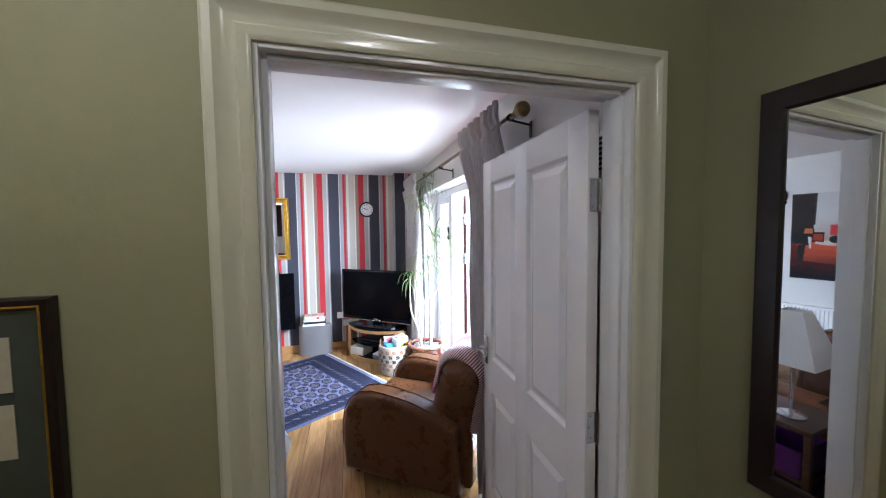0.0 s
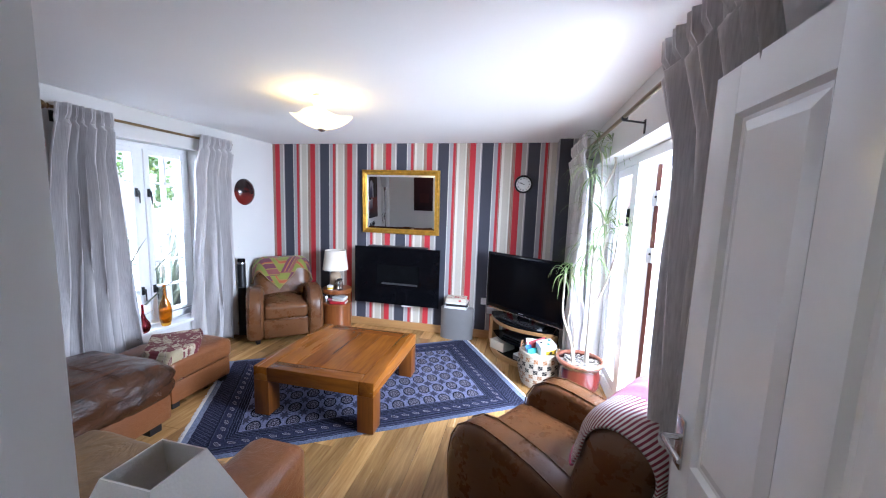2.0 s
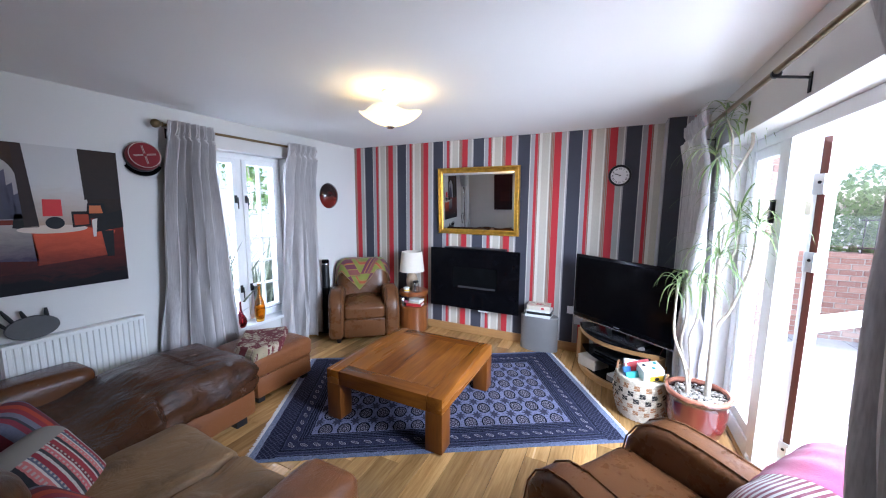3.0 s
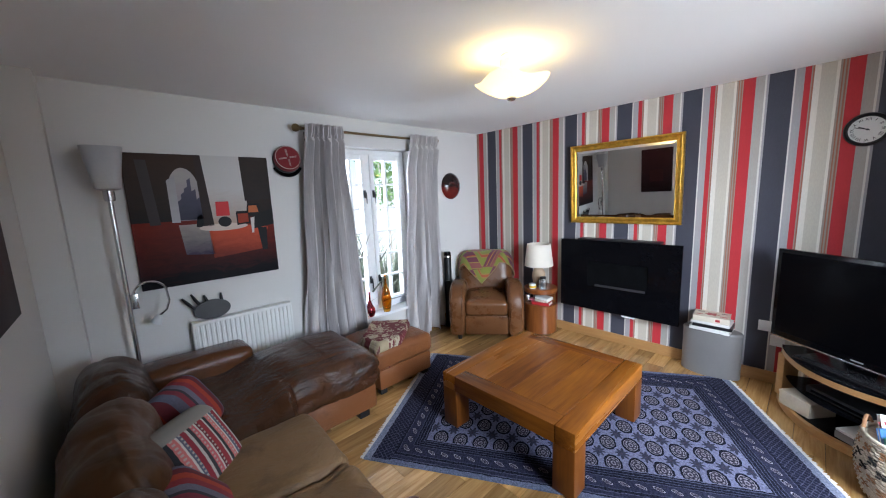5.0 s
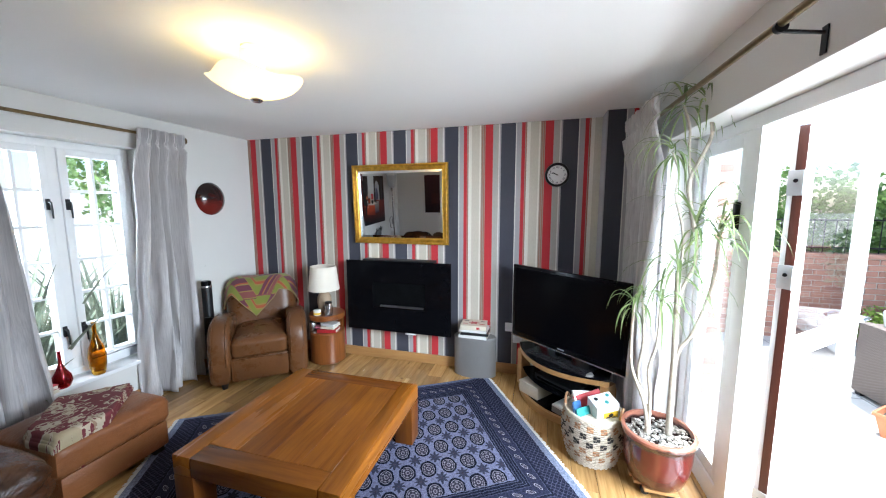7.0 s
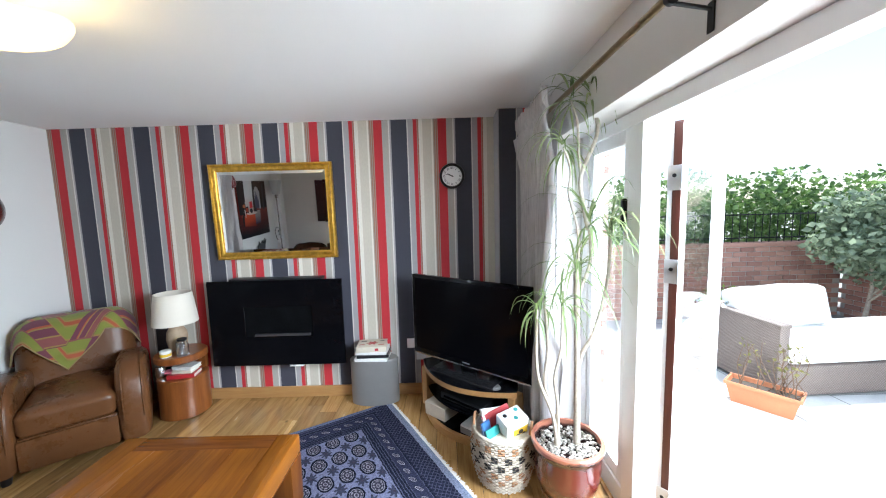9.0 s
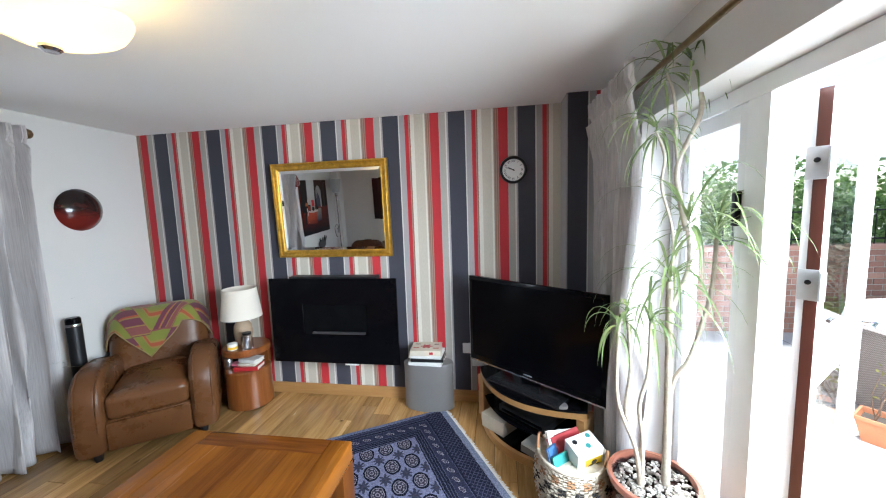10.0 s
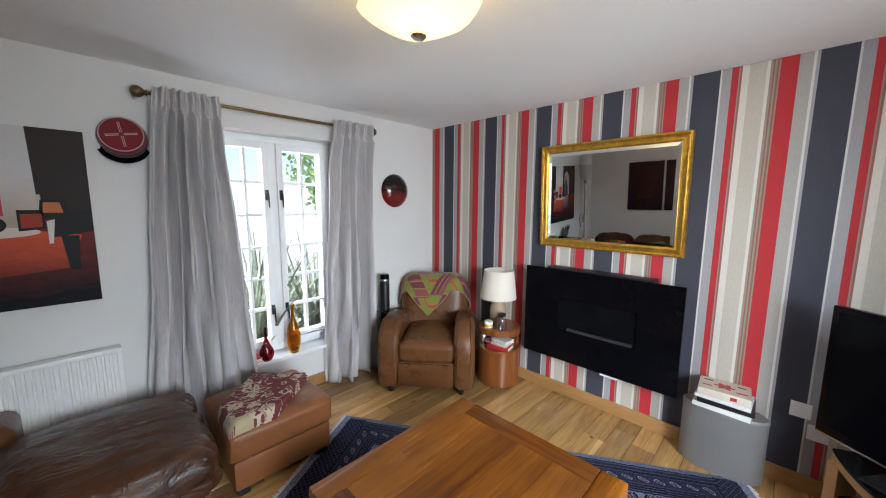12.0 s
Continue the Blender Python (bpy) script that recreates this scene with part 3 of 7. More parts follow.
def rug_material():
    n = Nodes("blue_bokhara_rug")
    v = n.coord()
    wob = n.noise(v, 34, 3)
    x, y, z = n.xyz(v)
    x = n.m("ADD", x, n.m("MULTIPLY_ADD", wob, 0.018, -0.009))
    y = n.m("ADD", y, n.m("MULTIPLY_ADD", n.noise(n.scaled(v, [1, 1, 1], (5, 3, 1)), 34, 3), 0.018, -0.009))
    field, dark, pale, mid = (0.135, 0.138, 0.215), (0.005, 0.006, 0.015), (0.19, 0.175, 0.21), (0.040, 0.033, 0.052)
    navy, haze = (0.019, 0.020, 0.042), (0.065, 0.067, 0.11)

    def cell(c, size, off=0.0):
        return n.m("MULTIPLY", n.m("SUBTRACT", n.m("FRACT", n.m("ADD", n.m("DIVIDE", c, size), off)), 0.5), size)

    def oval(cx, cy, rx, ry):
        return n.m("SQRT", n.m("ADD", n.m("POWER", n.m("DIVIDE", cx, rx), 2.0), n.m("POWER", n.m("DIVIDE", cy, ry), 2.0)))

    sx, sy = 0.132, 0.183
    cx, cy = cell(x, sx), cell(y, sy)
    d = oval(cx, cy, 0.048, 0.066)
    ang = n.m("ARCTAN2", cy, cx)
    petals = n.m("SINE", n.m("MULTIPLY", ang, 8.0))
    ring = n.ramp(d, [(0.0, mid), (0.16, pale), (0.26, mid), (0.46, pale), (0.60, mid), (0.72, pale), (0.80, dark)], True)
    spokes = n.m("GREATER_THAN", petals, 0.25)
    inside = n.m("LESS_THAN", d, 1.05)
    band = n.m("MULTIPLY", n.m("GREATER_THAN", d, 0.3), n.m("LESS_THAN", d, 0.74))
    ring = n.mix(n.m("MULTIPLY", band, n.m("MULTIPLY", spokes, 0.75)), ring, dark)
    hx, hy = cell(x, sx, 0.5), cell(y, sy, 0.5)
    e = oval(hx, hy, 0.036, 0.046)
    star = n.m("ADD", e, n.m("MULTIPLY", n.m("SINE", n.m("MULTIPLY", n.m("ARCTAN2", hy, hx), 8.0)), 0.28))
    base = n.mix(n.m("MULTIPLY", n.m("LESS_THAN", star, 0.85), 0.8), field, dark)
    base = n.mix(n.m("LESS_THAN", e, 0.22), base, mid)
    base = n.mix(inside, base, ring)
    # borders by the distance to the rug's edge
    ex = n.m("SUBTRACT", RL / 2, n.m("ABSOLUTE", x))
    ey = n.m("SUBTRACT", RW / 2, n.m("ABSOLUTE", y))
    ed = n.m("MINIMUM", n.m("SUBTRACT", ex, 0.09), ey)
    bands = n.ramp(n.m("MULTIPLY", ed, 2.0), [(0.0, (0.11, 0.125, 0.19)), (0.06, dark), (0.075, haze), (0.09, navy), (0.14, haze), (0.15, dark), (0.185, haze), (0.195, navy), (0.345, haze), (0.355, dark), (0.38, haze), (0.39, dark), (0.415, haze), (0.425, dark), (0.455, haze), (0.465, dark), (0.485, field)], True)
    along = n.m("ADD", x, y)
    dots = oval(cell(along, 0.085), n.m("SUBTRACT", ed, 0.137), 0.023, 0.019)
    bands = n.mix(n.m("LESS_THAN", dots, 1.0), bands, n.ramp(dots, [(0.0, mid), (0.35, pale), (0.5, dark), (0.72, (0.30, 0.28, 0.32)), (0.9, dark)], True))
    zig = n.m("GREATER_THAN", n.m("FRACT", n.m("MULTIPLY", n.m("ADD", n.m("ABSOLUTE", cell(along, 0.05)), ed), 55.0)), 0.55)
    bands = n.mix(n.m("MULTIPLY", n.m("MULTIPLY", zig, 0.2), n.m("GREATER_THAN", ed, 0.03)), bands, haze)
    inner = n.m("GREATER_THAN", ed, 0.25)
    col = n.mix(inner, bands, base)
    # lattice panel at both short ends
    endp = n.m("MULTIPLY", n.m("LESS_THAN", ex, 0.17), n.m("GREATER_THAN", ey, 0.02))
    lat = n.m("GREATER_THAN", n.m("MAXIMUM", n.m("SINE", n.m("MULTIPLY", n.m("ADD", x, y), 190.0)), n.m("SINE", n.m("MULTIPLY", n.m("SUBTRACT", x, y), 190.0))), 0.86)
    col = n.mix(endp, col, n.mix(lat, (0.013, 0.014, 0.030), (0.06, 0.06, 0.098)))
    edge = n.m("LESS_THAN", ex, 0.045)
    col = n.mix(edge, col, (0.19, 0.21, 0.29))
    pile, wear = n.noise(v, 420, 2), n.noise(v, 3, 4)
    k = n.t.nodes.new("ShaderNodeCombineColor")
    mottle = n.noise(v, 90, 3, 0.7)
    g = n.m("MULTIPLY", n.m("MULTIPLY_ADD", pile, 0.6, 0.6), n.m("MULTIPLY_ADD", wear, 0.4, 0.75))
    g = n.m("MULTIPLY", g, n.m("MULTIPLY_ADD", mottle, 2.4, -0.2))
    for j in range(3):
        n.put(k.inputs[j], g)
    n.set(Base_Color=n.mix(1.0, col, k.outputs[0], "MULTIPLY"), Roughness=1.0, Specular_IOR_Level=0.08)
    n.bump(pile, 0.5, 0.004)
    return n.mat


rug = thing("rug", "blue-grey knotted wool rug with rows of oval medallions and pale fringes", "rug", rug_at)
bm = bmesh.new()
nx, ny = 64, 40
grid = [[None] * (ny + 1) for _ in range(nx + 1)]
for i in range(nx + 1):
    for j in range(ny + 1):
        x, y = (i / nx - 0.5) * RL, (j / ny - 0.5) * RW
        z = 0.009 + 0.003 * noise.noise(Vector((x * 3, y * 3, 0)))
        wob = 0.008 * noise.noise(Vector((x * 2, y * 2, 4)))
        grid[i][j] = bm.verts.new((x + wob, y + wob, z))
for i in range(nx):
    for j in range(ny):
        bm.faces.new((grid[i][j], grid[i + 1][j], grid[i + 1][j + 1], grid[i][j + 1]))
rim = [e for e in bm.edges if e.is_boundary]
ext = bmesh.ops.extrude_edge_only(bm, edges=rim)
for v in ext["geom"]:
    if isinstance(v, bmesh.types.BMVert):
        v.co.z = 0.001
part("carpet", bm, rug_material(), rug)
FRINGE = fabric("cream_wool_fringe", (0.55, 0.52, 0.48))
rnd = random.Random(5)
for s in (-1, 1):
    bm = bmesh.new()
    for k in range(330):
        y = (k / 329 - 0.5) * RW
        x = s * RL / 2
        l, a = rnd.uniform(0.018, 0.032), rnd.uniform(-0.007, 0.007)
        tube([(x - s * 0.004, y, 0.006), (x + s * l * 0.5, y + a * 0.6, 0.005), (x + s * l, y + a, 0.003)], [0.003, 0.0026, 0.0015], 5, bm)
    part("fringe", bm, FRINGE, rug, "cream knotted fringe")

# wall mirror with a gilt frame
MX0, MX1, MZ0, MZ1 = -1.767, -0.738, 1.262, 2.066


def framed(name, label, category, x0, x1, z0, z1, width, depth, frame_m, glass_m, at, steps, glass_name="glass", inset=0.0):
    """A picture or mirror in the local x-z plane that faces -y."""
    fr = thing(name, label, category, at)
    bm = bmesh.new()
    rows = []
    for w, d in steps:
        a = w * width
        rows.append([bm.verts.new(p) for p in ((x0 + a, -d * depth, z0 + a), (x1 - a, -d * depth, z0 + a), (x1 - a, -d * depth, z1 - a), (x0 + a, -d * depth, z1 - a))])
    for a, b in zip(rows, rows[1:]):
        for k in range(4):
            bm.faces.new((a[k], a[(k + 1) % 4], b[(k + 1) % 4], b[k]))
    part("frame", bm, frame_m, fr, smooth=25)
    a = width
    part(glass_name, box(x0 + a - 0.004, x1 - a + 0.004, -0.012, -0.004, z0 + a - 0.004, z1 - a + 0.004), glass_m, fr)
    return fr


STEPS = [(0, 0), (0, 0.8), (0.08, 0.95), (0.2, 1.0), (0.32, 0.92), (0.4, 0.62), (0.62, 0.55), (0.78, 0.62), (0.86, 0.5), (1.0, 0.42), (1.0, 0.1)]
mir = framed("wall_mirror", "wide wall mirror in a ridged gilt frame on the striped wall", "mirror", MX0, MX1, MZ0, MZ1, 0.062, 0.035, GOLD, MIRROR, pose(0, YF - 0.001, MZ0, 2.5, 0, 0) @ pose(0, 0, -MZ0), STEPS)
bm = bmesh.new()
o = [(MX0 + 0.062, MZ0 + 0.062), (MX1 - 0.062, MZ0 + 0.062), (MX1 - 0.062, MZ1 - 0.062), (MX0 + 0.062, MZ1 - 0.062)]
ins = [(0.024, 0.024), (-0.024, 0.024), (-0.024, -0.024), (0.024, -0.024)]
ra = [bm.verts.new((x, -0.0125, z)) for x, z in o]
rb = [bm.verts.new((x + dx, -0.015, z + dz)) for (x, z), (dx, dz) in zip(o, ins)]
for k in range(4):
    bm.faces.new((ra[k], ra[(k + 1) % 4], rb[(k + 1) % 4], rb[k]))
bm.faces.new(rb)
part("bevelled_glass", bm, MIRROR, mir, smooth=1)

# wall fire
FX0, FX1, FZ0, FZ1, FY = -1.826, -0.69, 0.352, 1.09, 4.85
fire = thing("wall_fire", "black glass wall-hung electric fire with a recessed burner", "fireplace")
OX0, OX1, OZ0, OZ1 = -1.525, -0.955, 0.60, 0.865
part("backing", box(FX0 + 0.18, FX1 - 0.18, FY + 0.02, YF - 0.002, FZ0 + 0.08, FZ1 + 0.012, 0.004), SATIN, fire)
bm = bmesh.new()
loops = []
for y, out, inn in ((FY + 0.02, 0.0, 0.0), (FY + 0.002, 0.0, 0.0), (FY, 0.002, 0.002)):
    loops.append([[bm.verts.new((x, y, z)) for x, z in q] for q in (((FX0 + out, FZ0 + out), (FX1 - out, FZ0 + out), (FX1 - out, FZ1 - out), (FX0 + out, FZ1 - out)), ((OX0 - inn, OZ0 - inn), (OX1 + inn, OZ0 - inn), (OX1 + inn, OZ1 + inn), (OX0 - inn, OZ1 + inn)))])
for k in range(4):
    j = (k + 1) % 4
    for a, b in zip(loops, loops[1:]):
        bm.faces.new((a[0][k], a[0][j], b[0][j], b[0][k]))
        bm.faces.new((a[1][k], a[1][j], b[1][j], b[1][k]))
    bm.faces.new((loops[2][0][k], loops[2][0][j], loops[2][1][j], loops[2][1][k]))
part("front_glass", bm, BLACK, fire)
# near-black, slowly mottled colour for the recess back
RECESS_BLACK = plain("dark_fire_recess", (0.0032, 0.0034, 0.004), 0.5, vary=0.8, scale=7, Specular_IOR_Level=0.04)
part("recess_back", box(OX0, OX1, FY + 0.012, FY + 0.019, OZ0, OZ1), RECESS_BLACK, fire)
part("burner_tray", box(OX0 + 0.08, OX1 - 0.02, FY - 0.012, FY + 0.012, OZ0 + 0.012, OZ0 + 0.03, 0.003), plain("dull_steel", (0.16, 0.16, 0.17), 0.35, 0.9), fire, "dull steel burner strip")
part("control_switch", box(-1.18, -1.06, FY + 0.015, FY + 0.06, FZ0 - 0.022, FZ0 - 0.003, 0.003), UPVC, fire, "small white control box")

# television on its corner stand
tl, tr = Vector((-0.085, 4.74, 0)), Vector((0.72, 4.11, 0))
tdir = (tr - tl).normalized()
tv_yaw = math.degrees(math.atan2(tdir.y, tdir.x))
tmid = (tl + tr) / 2
tv = thing("television", "large black flat-screen television on a swivel foot", "television", pose(tmid.x, tmid.y, 0, 0, 0, tv_yaw))
TWH = (tr - tl).length / 2
SCREEN = Nodes("black_screen").set(Base_Color=(0.003, 0.003, 0.004), Roughness=0.1, Specular_IOR_Level=0.07).mat
part("back_shell", box(-TWH + 0.02, TWH - 0.02, 0.03, 0.075, 0.52, 1.10, 0.02), SATIN, tv)
part("bezel", box(-TWH, TWH, 0.0, 0.035, 0.485, 1.135, 0.006), BLACK, tv)
part("screen", box(-TWH + 0.028, TWH - 0.028, -0.0015, 0.004, 0.535, 1.108), SCREEN, tv)
part("chin_strip", box(-TWH + 0.004, TWH - 0.004, -0.003, 0.006, 0.487, 0.497, 0.001), CHROME, tv, "thin silver strip")
part("badge", box(-0.03, 0.03, -0.003, 0.002, 0.512, 0.518), plain("grey_badge", (0.3, 0.3, 0.31), 0.4), tv)
part("neck", box(-0.06, 0.06, 0.02, 0.07, 0.44, 0.54, 0.01), BLACK, tv)
part("foot", box(-0.27, 0.27, -0.10, 0.14, 0.424, 0.442, 0.006), plain("dark_grey_gloss", (0.014, 0.014, 0.016), 0.2), tv, "dark grey glossy foot plate")

sl, sr = Vector((-0.015, 4.745, 0)), Vector((0.64, 4.185, 0))
sdir = (sr - sl).normalized()
smid = (sl + sr) / 2
stand = thing("tv_stand", "bow-fronted oak and black glass television stand", "tv stand", pose(smid.x, smid.y, 0, 0, 0, math.degrees(math.atan2(sdir.y, sdir.x))))
SW = (sr - sl).length / 2


def bow(z0, z1, w, bulge, back, bm=None, inner=None):
    """A slab with a bowed front edge towards -y; with inner, a curved strip only."""
    n = 24
    front = [(-w + 2 * w * k / n, -bulge * (1 - (-1 + 2 * k / n) ** 2)) for k in range(n + 1)]
    if inner:
        rear = [(x * (1 - inner / w), y + inner) for x, y in front][::-1]
    else:
        rear = [(w * 0.72, back), (-w * 0.72, back)]
    pts = front + rear
    bm = bm or bmesh.new()
    a = [bm.verts.new((x, y, z0)) for x, y in pts]
    b = [bm.verts.new((x, y, z1)) for x, y in pts]
    m = len(pts)
    for k in range(m):
        bm.faces.new((a[k], a[(k + 1) % m], b[(k + 1) % m], b[k]))
    if inner:
        for lvl in (a, b):
            for k in range(n):
                bm.faces.new((lvl[k], lvl[k + 1], lvl[m - 2 - k], lvl[m - 1 - k]))
    else:
        bm.faces.new(a[::-1])
        bm.faces.new(b)
    return bm


part("top_glass", bow(0.408, 0.422, SW, 0.19, 0.24), BLACK, stand, "black glass top")
part("front_rail", bow(0.37, 0.407, SW - 0.002, 0.19, 0, inner=0.03), OAK_TRIM, stand)
part("shelf", bow(0.20, 0.208, SW * 0.9, 0.15, 0.2), BLACK, stand, "black glass shelf")
part("plinth", bow(0.0, 0.05, SW, 0.19, 0, inner=0.03), OAK_TRIM, stand)
part("bottom_board", bow(0.035, 0.055, SW * 0.95, 0.16, 0.24), BLACK, stand)
for s in (-1, 1):
    part("side_panel", box(s * (SW - 0.03) - 0.025, s * (SW - 0.03) + 0.025, -0.03, 0.09, 0.05, 0.37, 0.006), OAK_TRIM, stand)
part("back_panel", box(-SW * 0.72, SW * 0.72, 0.215, 0.235, 0.055, 0.37), SATIN, stand)

# side table with two tiers
st = thing("side_table", "round two-tier cherry wood side table", "side table", pose(-2.045, 4.79, 0))
part("drum", lathe([(0.165, 0.0), (0.18, 0.01), (0.18, 0.325), (0.172, 0.335), (0.0, 0.335)], 48), CHERRY, st)
part("tabletop", lathe([(0.0, 0.465), (0.172, 0.465), (0.185, 0.475), (0.185, 0.515), (0.175, 0.525), (0.0, 0.525)], 48), CHERRY, st)
part("support", box(-0.12, 0.12, 0.10, 0.14, 0.335, 0.465), CHERRY, st)

# waste bin with an oval plan
binn = thing("waste_bin", "grey oval metal waste bin against the striped wall", "waste bin", pose(-0.447, 4.868, 0))
part("body", lathe([(0.19, 0.0), (0.205, 0.006), (0.205, 0.372)], 56, (1, 0.5)), GREY, binn)
part("lid", lathe([(0.2065, 0.372), (0.2075, 0.376), (0.2065, 0.386), (0.198, 0.395), (0.0, 0.395)], 56, (1, 0.5)), GREY, binn)


# ---- floor planks ----
def plank_floor():
    rnd = random.Random(11)
    shapes = {}
    lengths = [0.7, 0.95, 1.2, 1.45, 1.8]
    W = 0.14
    for k in range(-14, 36):
        x0 = XL + k * W if k >= 0 else None
        if x0 is None or x0 > XR + 0.3:
            continue
        lo = HY - 0.0 if not (-1.6 < x0 < HX - 0.02) else -1.6
        hi = YF
        y = lo - rnd.uniform(0, 1.2)
        while y < hi:
            L = rnd.choice(lengths)
            a, b = max(y, lo), min(y + L, hi)
            y += L
            if b - a < 0.04:
                continue
            w = min(W, XR + 0.28 - x0)
            key = (round(b - a, 2), round(w, 3))
            if key not in shapes:
                bm = bmesh.new()
                g = 0.0009
                l, r, f, e = g, key[1] - g, g, key[0] - g
                bot = [bm.verts.new(p) for p in ((l, f, -0.012), (r, f, -0.012), (r, e, -0.012), (l, e, -0.012))]
                mid = [bm.verts.new(p) for p in ((l, f, -0.0022), (r, f, -0.0022), (r, e, -0.0022), (l, e, -0.0022))]
                c = 0.0013
                top = [bm.verts.new(p) for p in ((l + c, f + c, 0), (r - c, f + c, 0), (r - c, e - c, 0), (l + c, e - c, 0))]
                for lo_, hi_ in ((bot, mid), (mid, top)):
                    for j in range(4):
                        bm.faces.new((lo_[j], lo_[(j + 1) % 4], hi_[(j + 1) % 4], hi_[j]))
                bm.faces.new(top)
                shapes[key] = mesh_of("plank", bm, OAK, 20)
            ob = new("plank", shapes[key])
            ob.parent = floor
            ob.matrix_basis = pose(x0, a, 0)


# ---- windows ----
def casement():
    w = thing("window_1", "white two-leaf casement window with small panes and black handles", "window", kind="structure")
    x = XL - 0.17
    y0, y1, z0, z1 = WY0 + 0.002, WY1 - 0.002, WZ0 + 0.03, WZ1 - 0.002
    ym = 3.335
    fr = part("window_frame", box(x - 0.06, x + 0.03, y0, y0 + 0.05, z0, z1, 0.004), UPVC, w)
    for a, b, c, d in ((y1 - 0.05, y1, z0, z1), (ym - 0.03, ym + 0.03, z0 + 0.05, z1 - 0.05), (y0 + 0.05, y1 - 0.05, z0, z0 + 0.05), (y0 + 0.05, y1 - 0.05, z1 - 0.05, z1)):
        part("window_frame", box(x - 0.06, x + 0.03, a, b, c, d, 0.004), UPVC, w)
    for a, b, inner in ((y0 + 0.05, ym - 0.03, ym - 0.055), (ym + 0.03, y1 - 0.05, ym + 0.055)):
        z2, z3 = z0 + 0.05, z1 - 0.05
        sash = part("sash", box(x - 0.045, x + 0.045, a + 0.002, a + 0.05, z2 + 0.002, z3 - 0.002, 0.006), UPVC, w)
        part("stile", box(x - 0.045, x + 0.045, b - 0.05, b - 0.002, z2 + 0.002, z3 - 0.002, 0.006), UPVC, sash)
        part("rail", box(x - 0.044, x + 0.044, a + 0.05, b - 0.05, z2 + 0.002, z2 + 0.06, 0.006), UPVC, sash)
        part("rail", box(x - 0.044, x + 0.044, a + 0.05, b - 0.05, z3 - 0.055, z3 - 0.002, 0.006), UPVC, sash)
        ga, gb, gz, gt = a + 0.05, b - 0.05, z2 + 0.06, z3 - 0.055
        mid = (ga + gb) / 2
        part("glazing_bar", box(x - 0.02, x + 0.03, mid - 0.011, mid + 0.011, gz, gt, 0.004), UPVC, sash)
        for k in range(1, 6):
            z = gz + (gt - gz) * k / 6
            part("glazing_bar", box(x - 0.0195, x + 0.0295, ga, gb, z - 0.011, z + 0.011, 0.004), UPVC, sash)
        for i in range(2):
            for k in range(6):
                pa, pb = (ga - 0.005, mid - 0.001) if i == 0 else (mid + 0.001, gb + 0.005)
                za, zb = gz + (gt - gz) * k / 6 + 0.001, gz + (gt - gz) * (k + 1) / 6 - 0.001
                p = part("pane", box(x - 0.003, x + 0.003, pa, pb, za, zb), PANE, sash)
                p.visible_shadow = False
        for z in (0.72, 1.66):
            hd = part("handle", box(x + 0.046, x + 0.056, inner - 0.013, inner + 0.013, z - 0.04, z + 0.04, 0.003), SATIN, w, "black metal casement handle")
            part("lever", tube([(x + 0.056, inner, z + 0.02), (x + 0.08, inner, z + 0.015), (x + 0.085, inner, z - 0.03), (x + 0.08, inner + 0.004, z - 0.10)], [0.008, 0.008, 0.007, 0.005], 8), SATIN, hd)
    part("window_sill", box(XL - 0.125, XL + 0.035, y0 - 0.04, y1 + 0.04, WZ0 - 0.004, WZ0 + 0.028, 0.008), GLOSS, w, "white gloss window board")
    for s in (0.09, -0.09):
        part("stay", tube([(x + 0.05, ym + 0.16 + s, z0 + 0.085), (x + 0.06, ym + 0.34 + s, z0 + 0.085)], 0.006, 8), CHROME, w, "chrome casement stay")


casement()

PX = 1.12
patio = thing("patio_doors", "white glazed patio door frame with a fixed side light", "patio door", kind="structure")
for a, b, c, d in ((PY1 - 0.10, PY1 - 0.002, 0.0, PZ1 - 0.002), (PY0 + 0.002, PY0 + 0.06, 0.0, PZ1 - 0.002), (PY0 + 0.06, PY1 - 0.10, PZ1 - 0.07, PZ1 - 0.002), (3.585, 3.70, 0.05, PZ1 - 0.07), (3.70, PY1 - 0.10, 0.0, 0.12), (PY0 + 0.06, 3.70, -0.06, 0.015)):
    part("frame_member", box(PX - 0.03, PX + 0.06, a, b, c, d, 0.005), UPVC, patio)
for a, b, c, d in ((3.70, 3.76, 0.12, 2.0), (4.12, 4.18, 0.12, 2.0), (3.76, 4.12, 0.12, 0.20), (3.76, 4.12, 1.93, 2.0)):
    part("sash_member", box(PX - 0.02, PX + 0.045, a, b, c, d, 0.006), UPVC, patio)
p = part("pane", box(PX + 0.006, PX + 0.014, 3.755, 4.125, 0.195, 1.935), PANE, patio)
p.visible_shadow = False
part("handle", box(PX - 0.045, PX - 0.02, 3.72, 3.745, 1.52, 1.66, 0.006), SATIN, patio, "black window handle")
BROWN = wood("red_brown_stained_edge", (0.045, 0.011, 0.006), (0.085, 0.022, 0.012), 2, 1.0, 0.4)
leaf = thing("patio_door_leaf", "outward-opened glazed patio door, white inside and red-brown on its edge", "patio door", pose(PX + 0.075, 3.565, 0, 0, 0, 41))
LW = 0.86
for a, b, c, d in ((0, 0.09, 0.02, 1.98), (LW - 0.09, LW, 0.02, 1.98), (0.09, LW - 0.09, 0.02, 0.24), (0.09, LW - 0.09, 1.88, 1.98), (0.09, LW - 0.09, 0.92, 1.0)):
    part("leaf_member", box(a, b, -0.055, 0.0, c, d, 0.004), UPVC, leaf)
part("outer_edge", box(-0.006, -0.001, -0.056, -0.022, 0.02, 1.985, 0.001), BROWN, leaf, "red-brown stained edge")
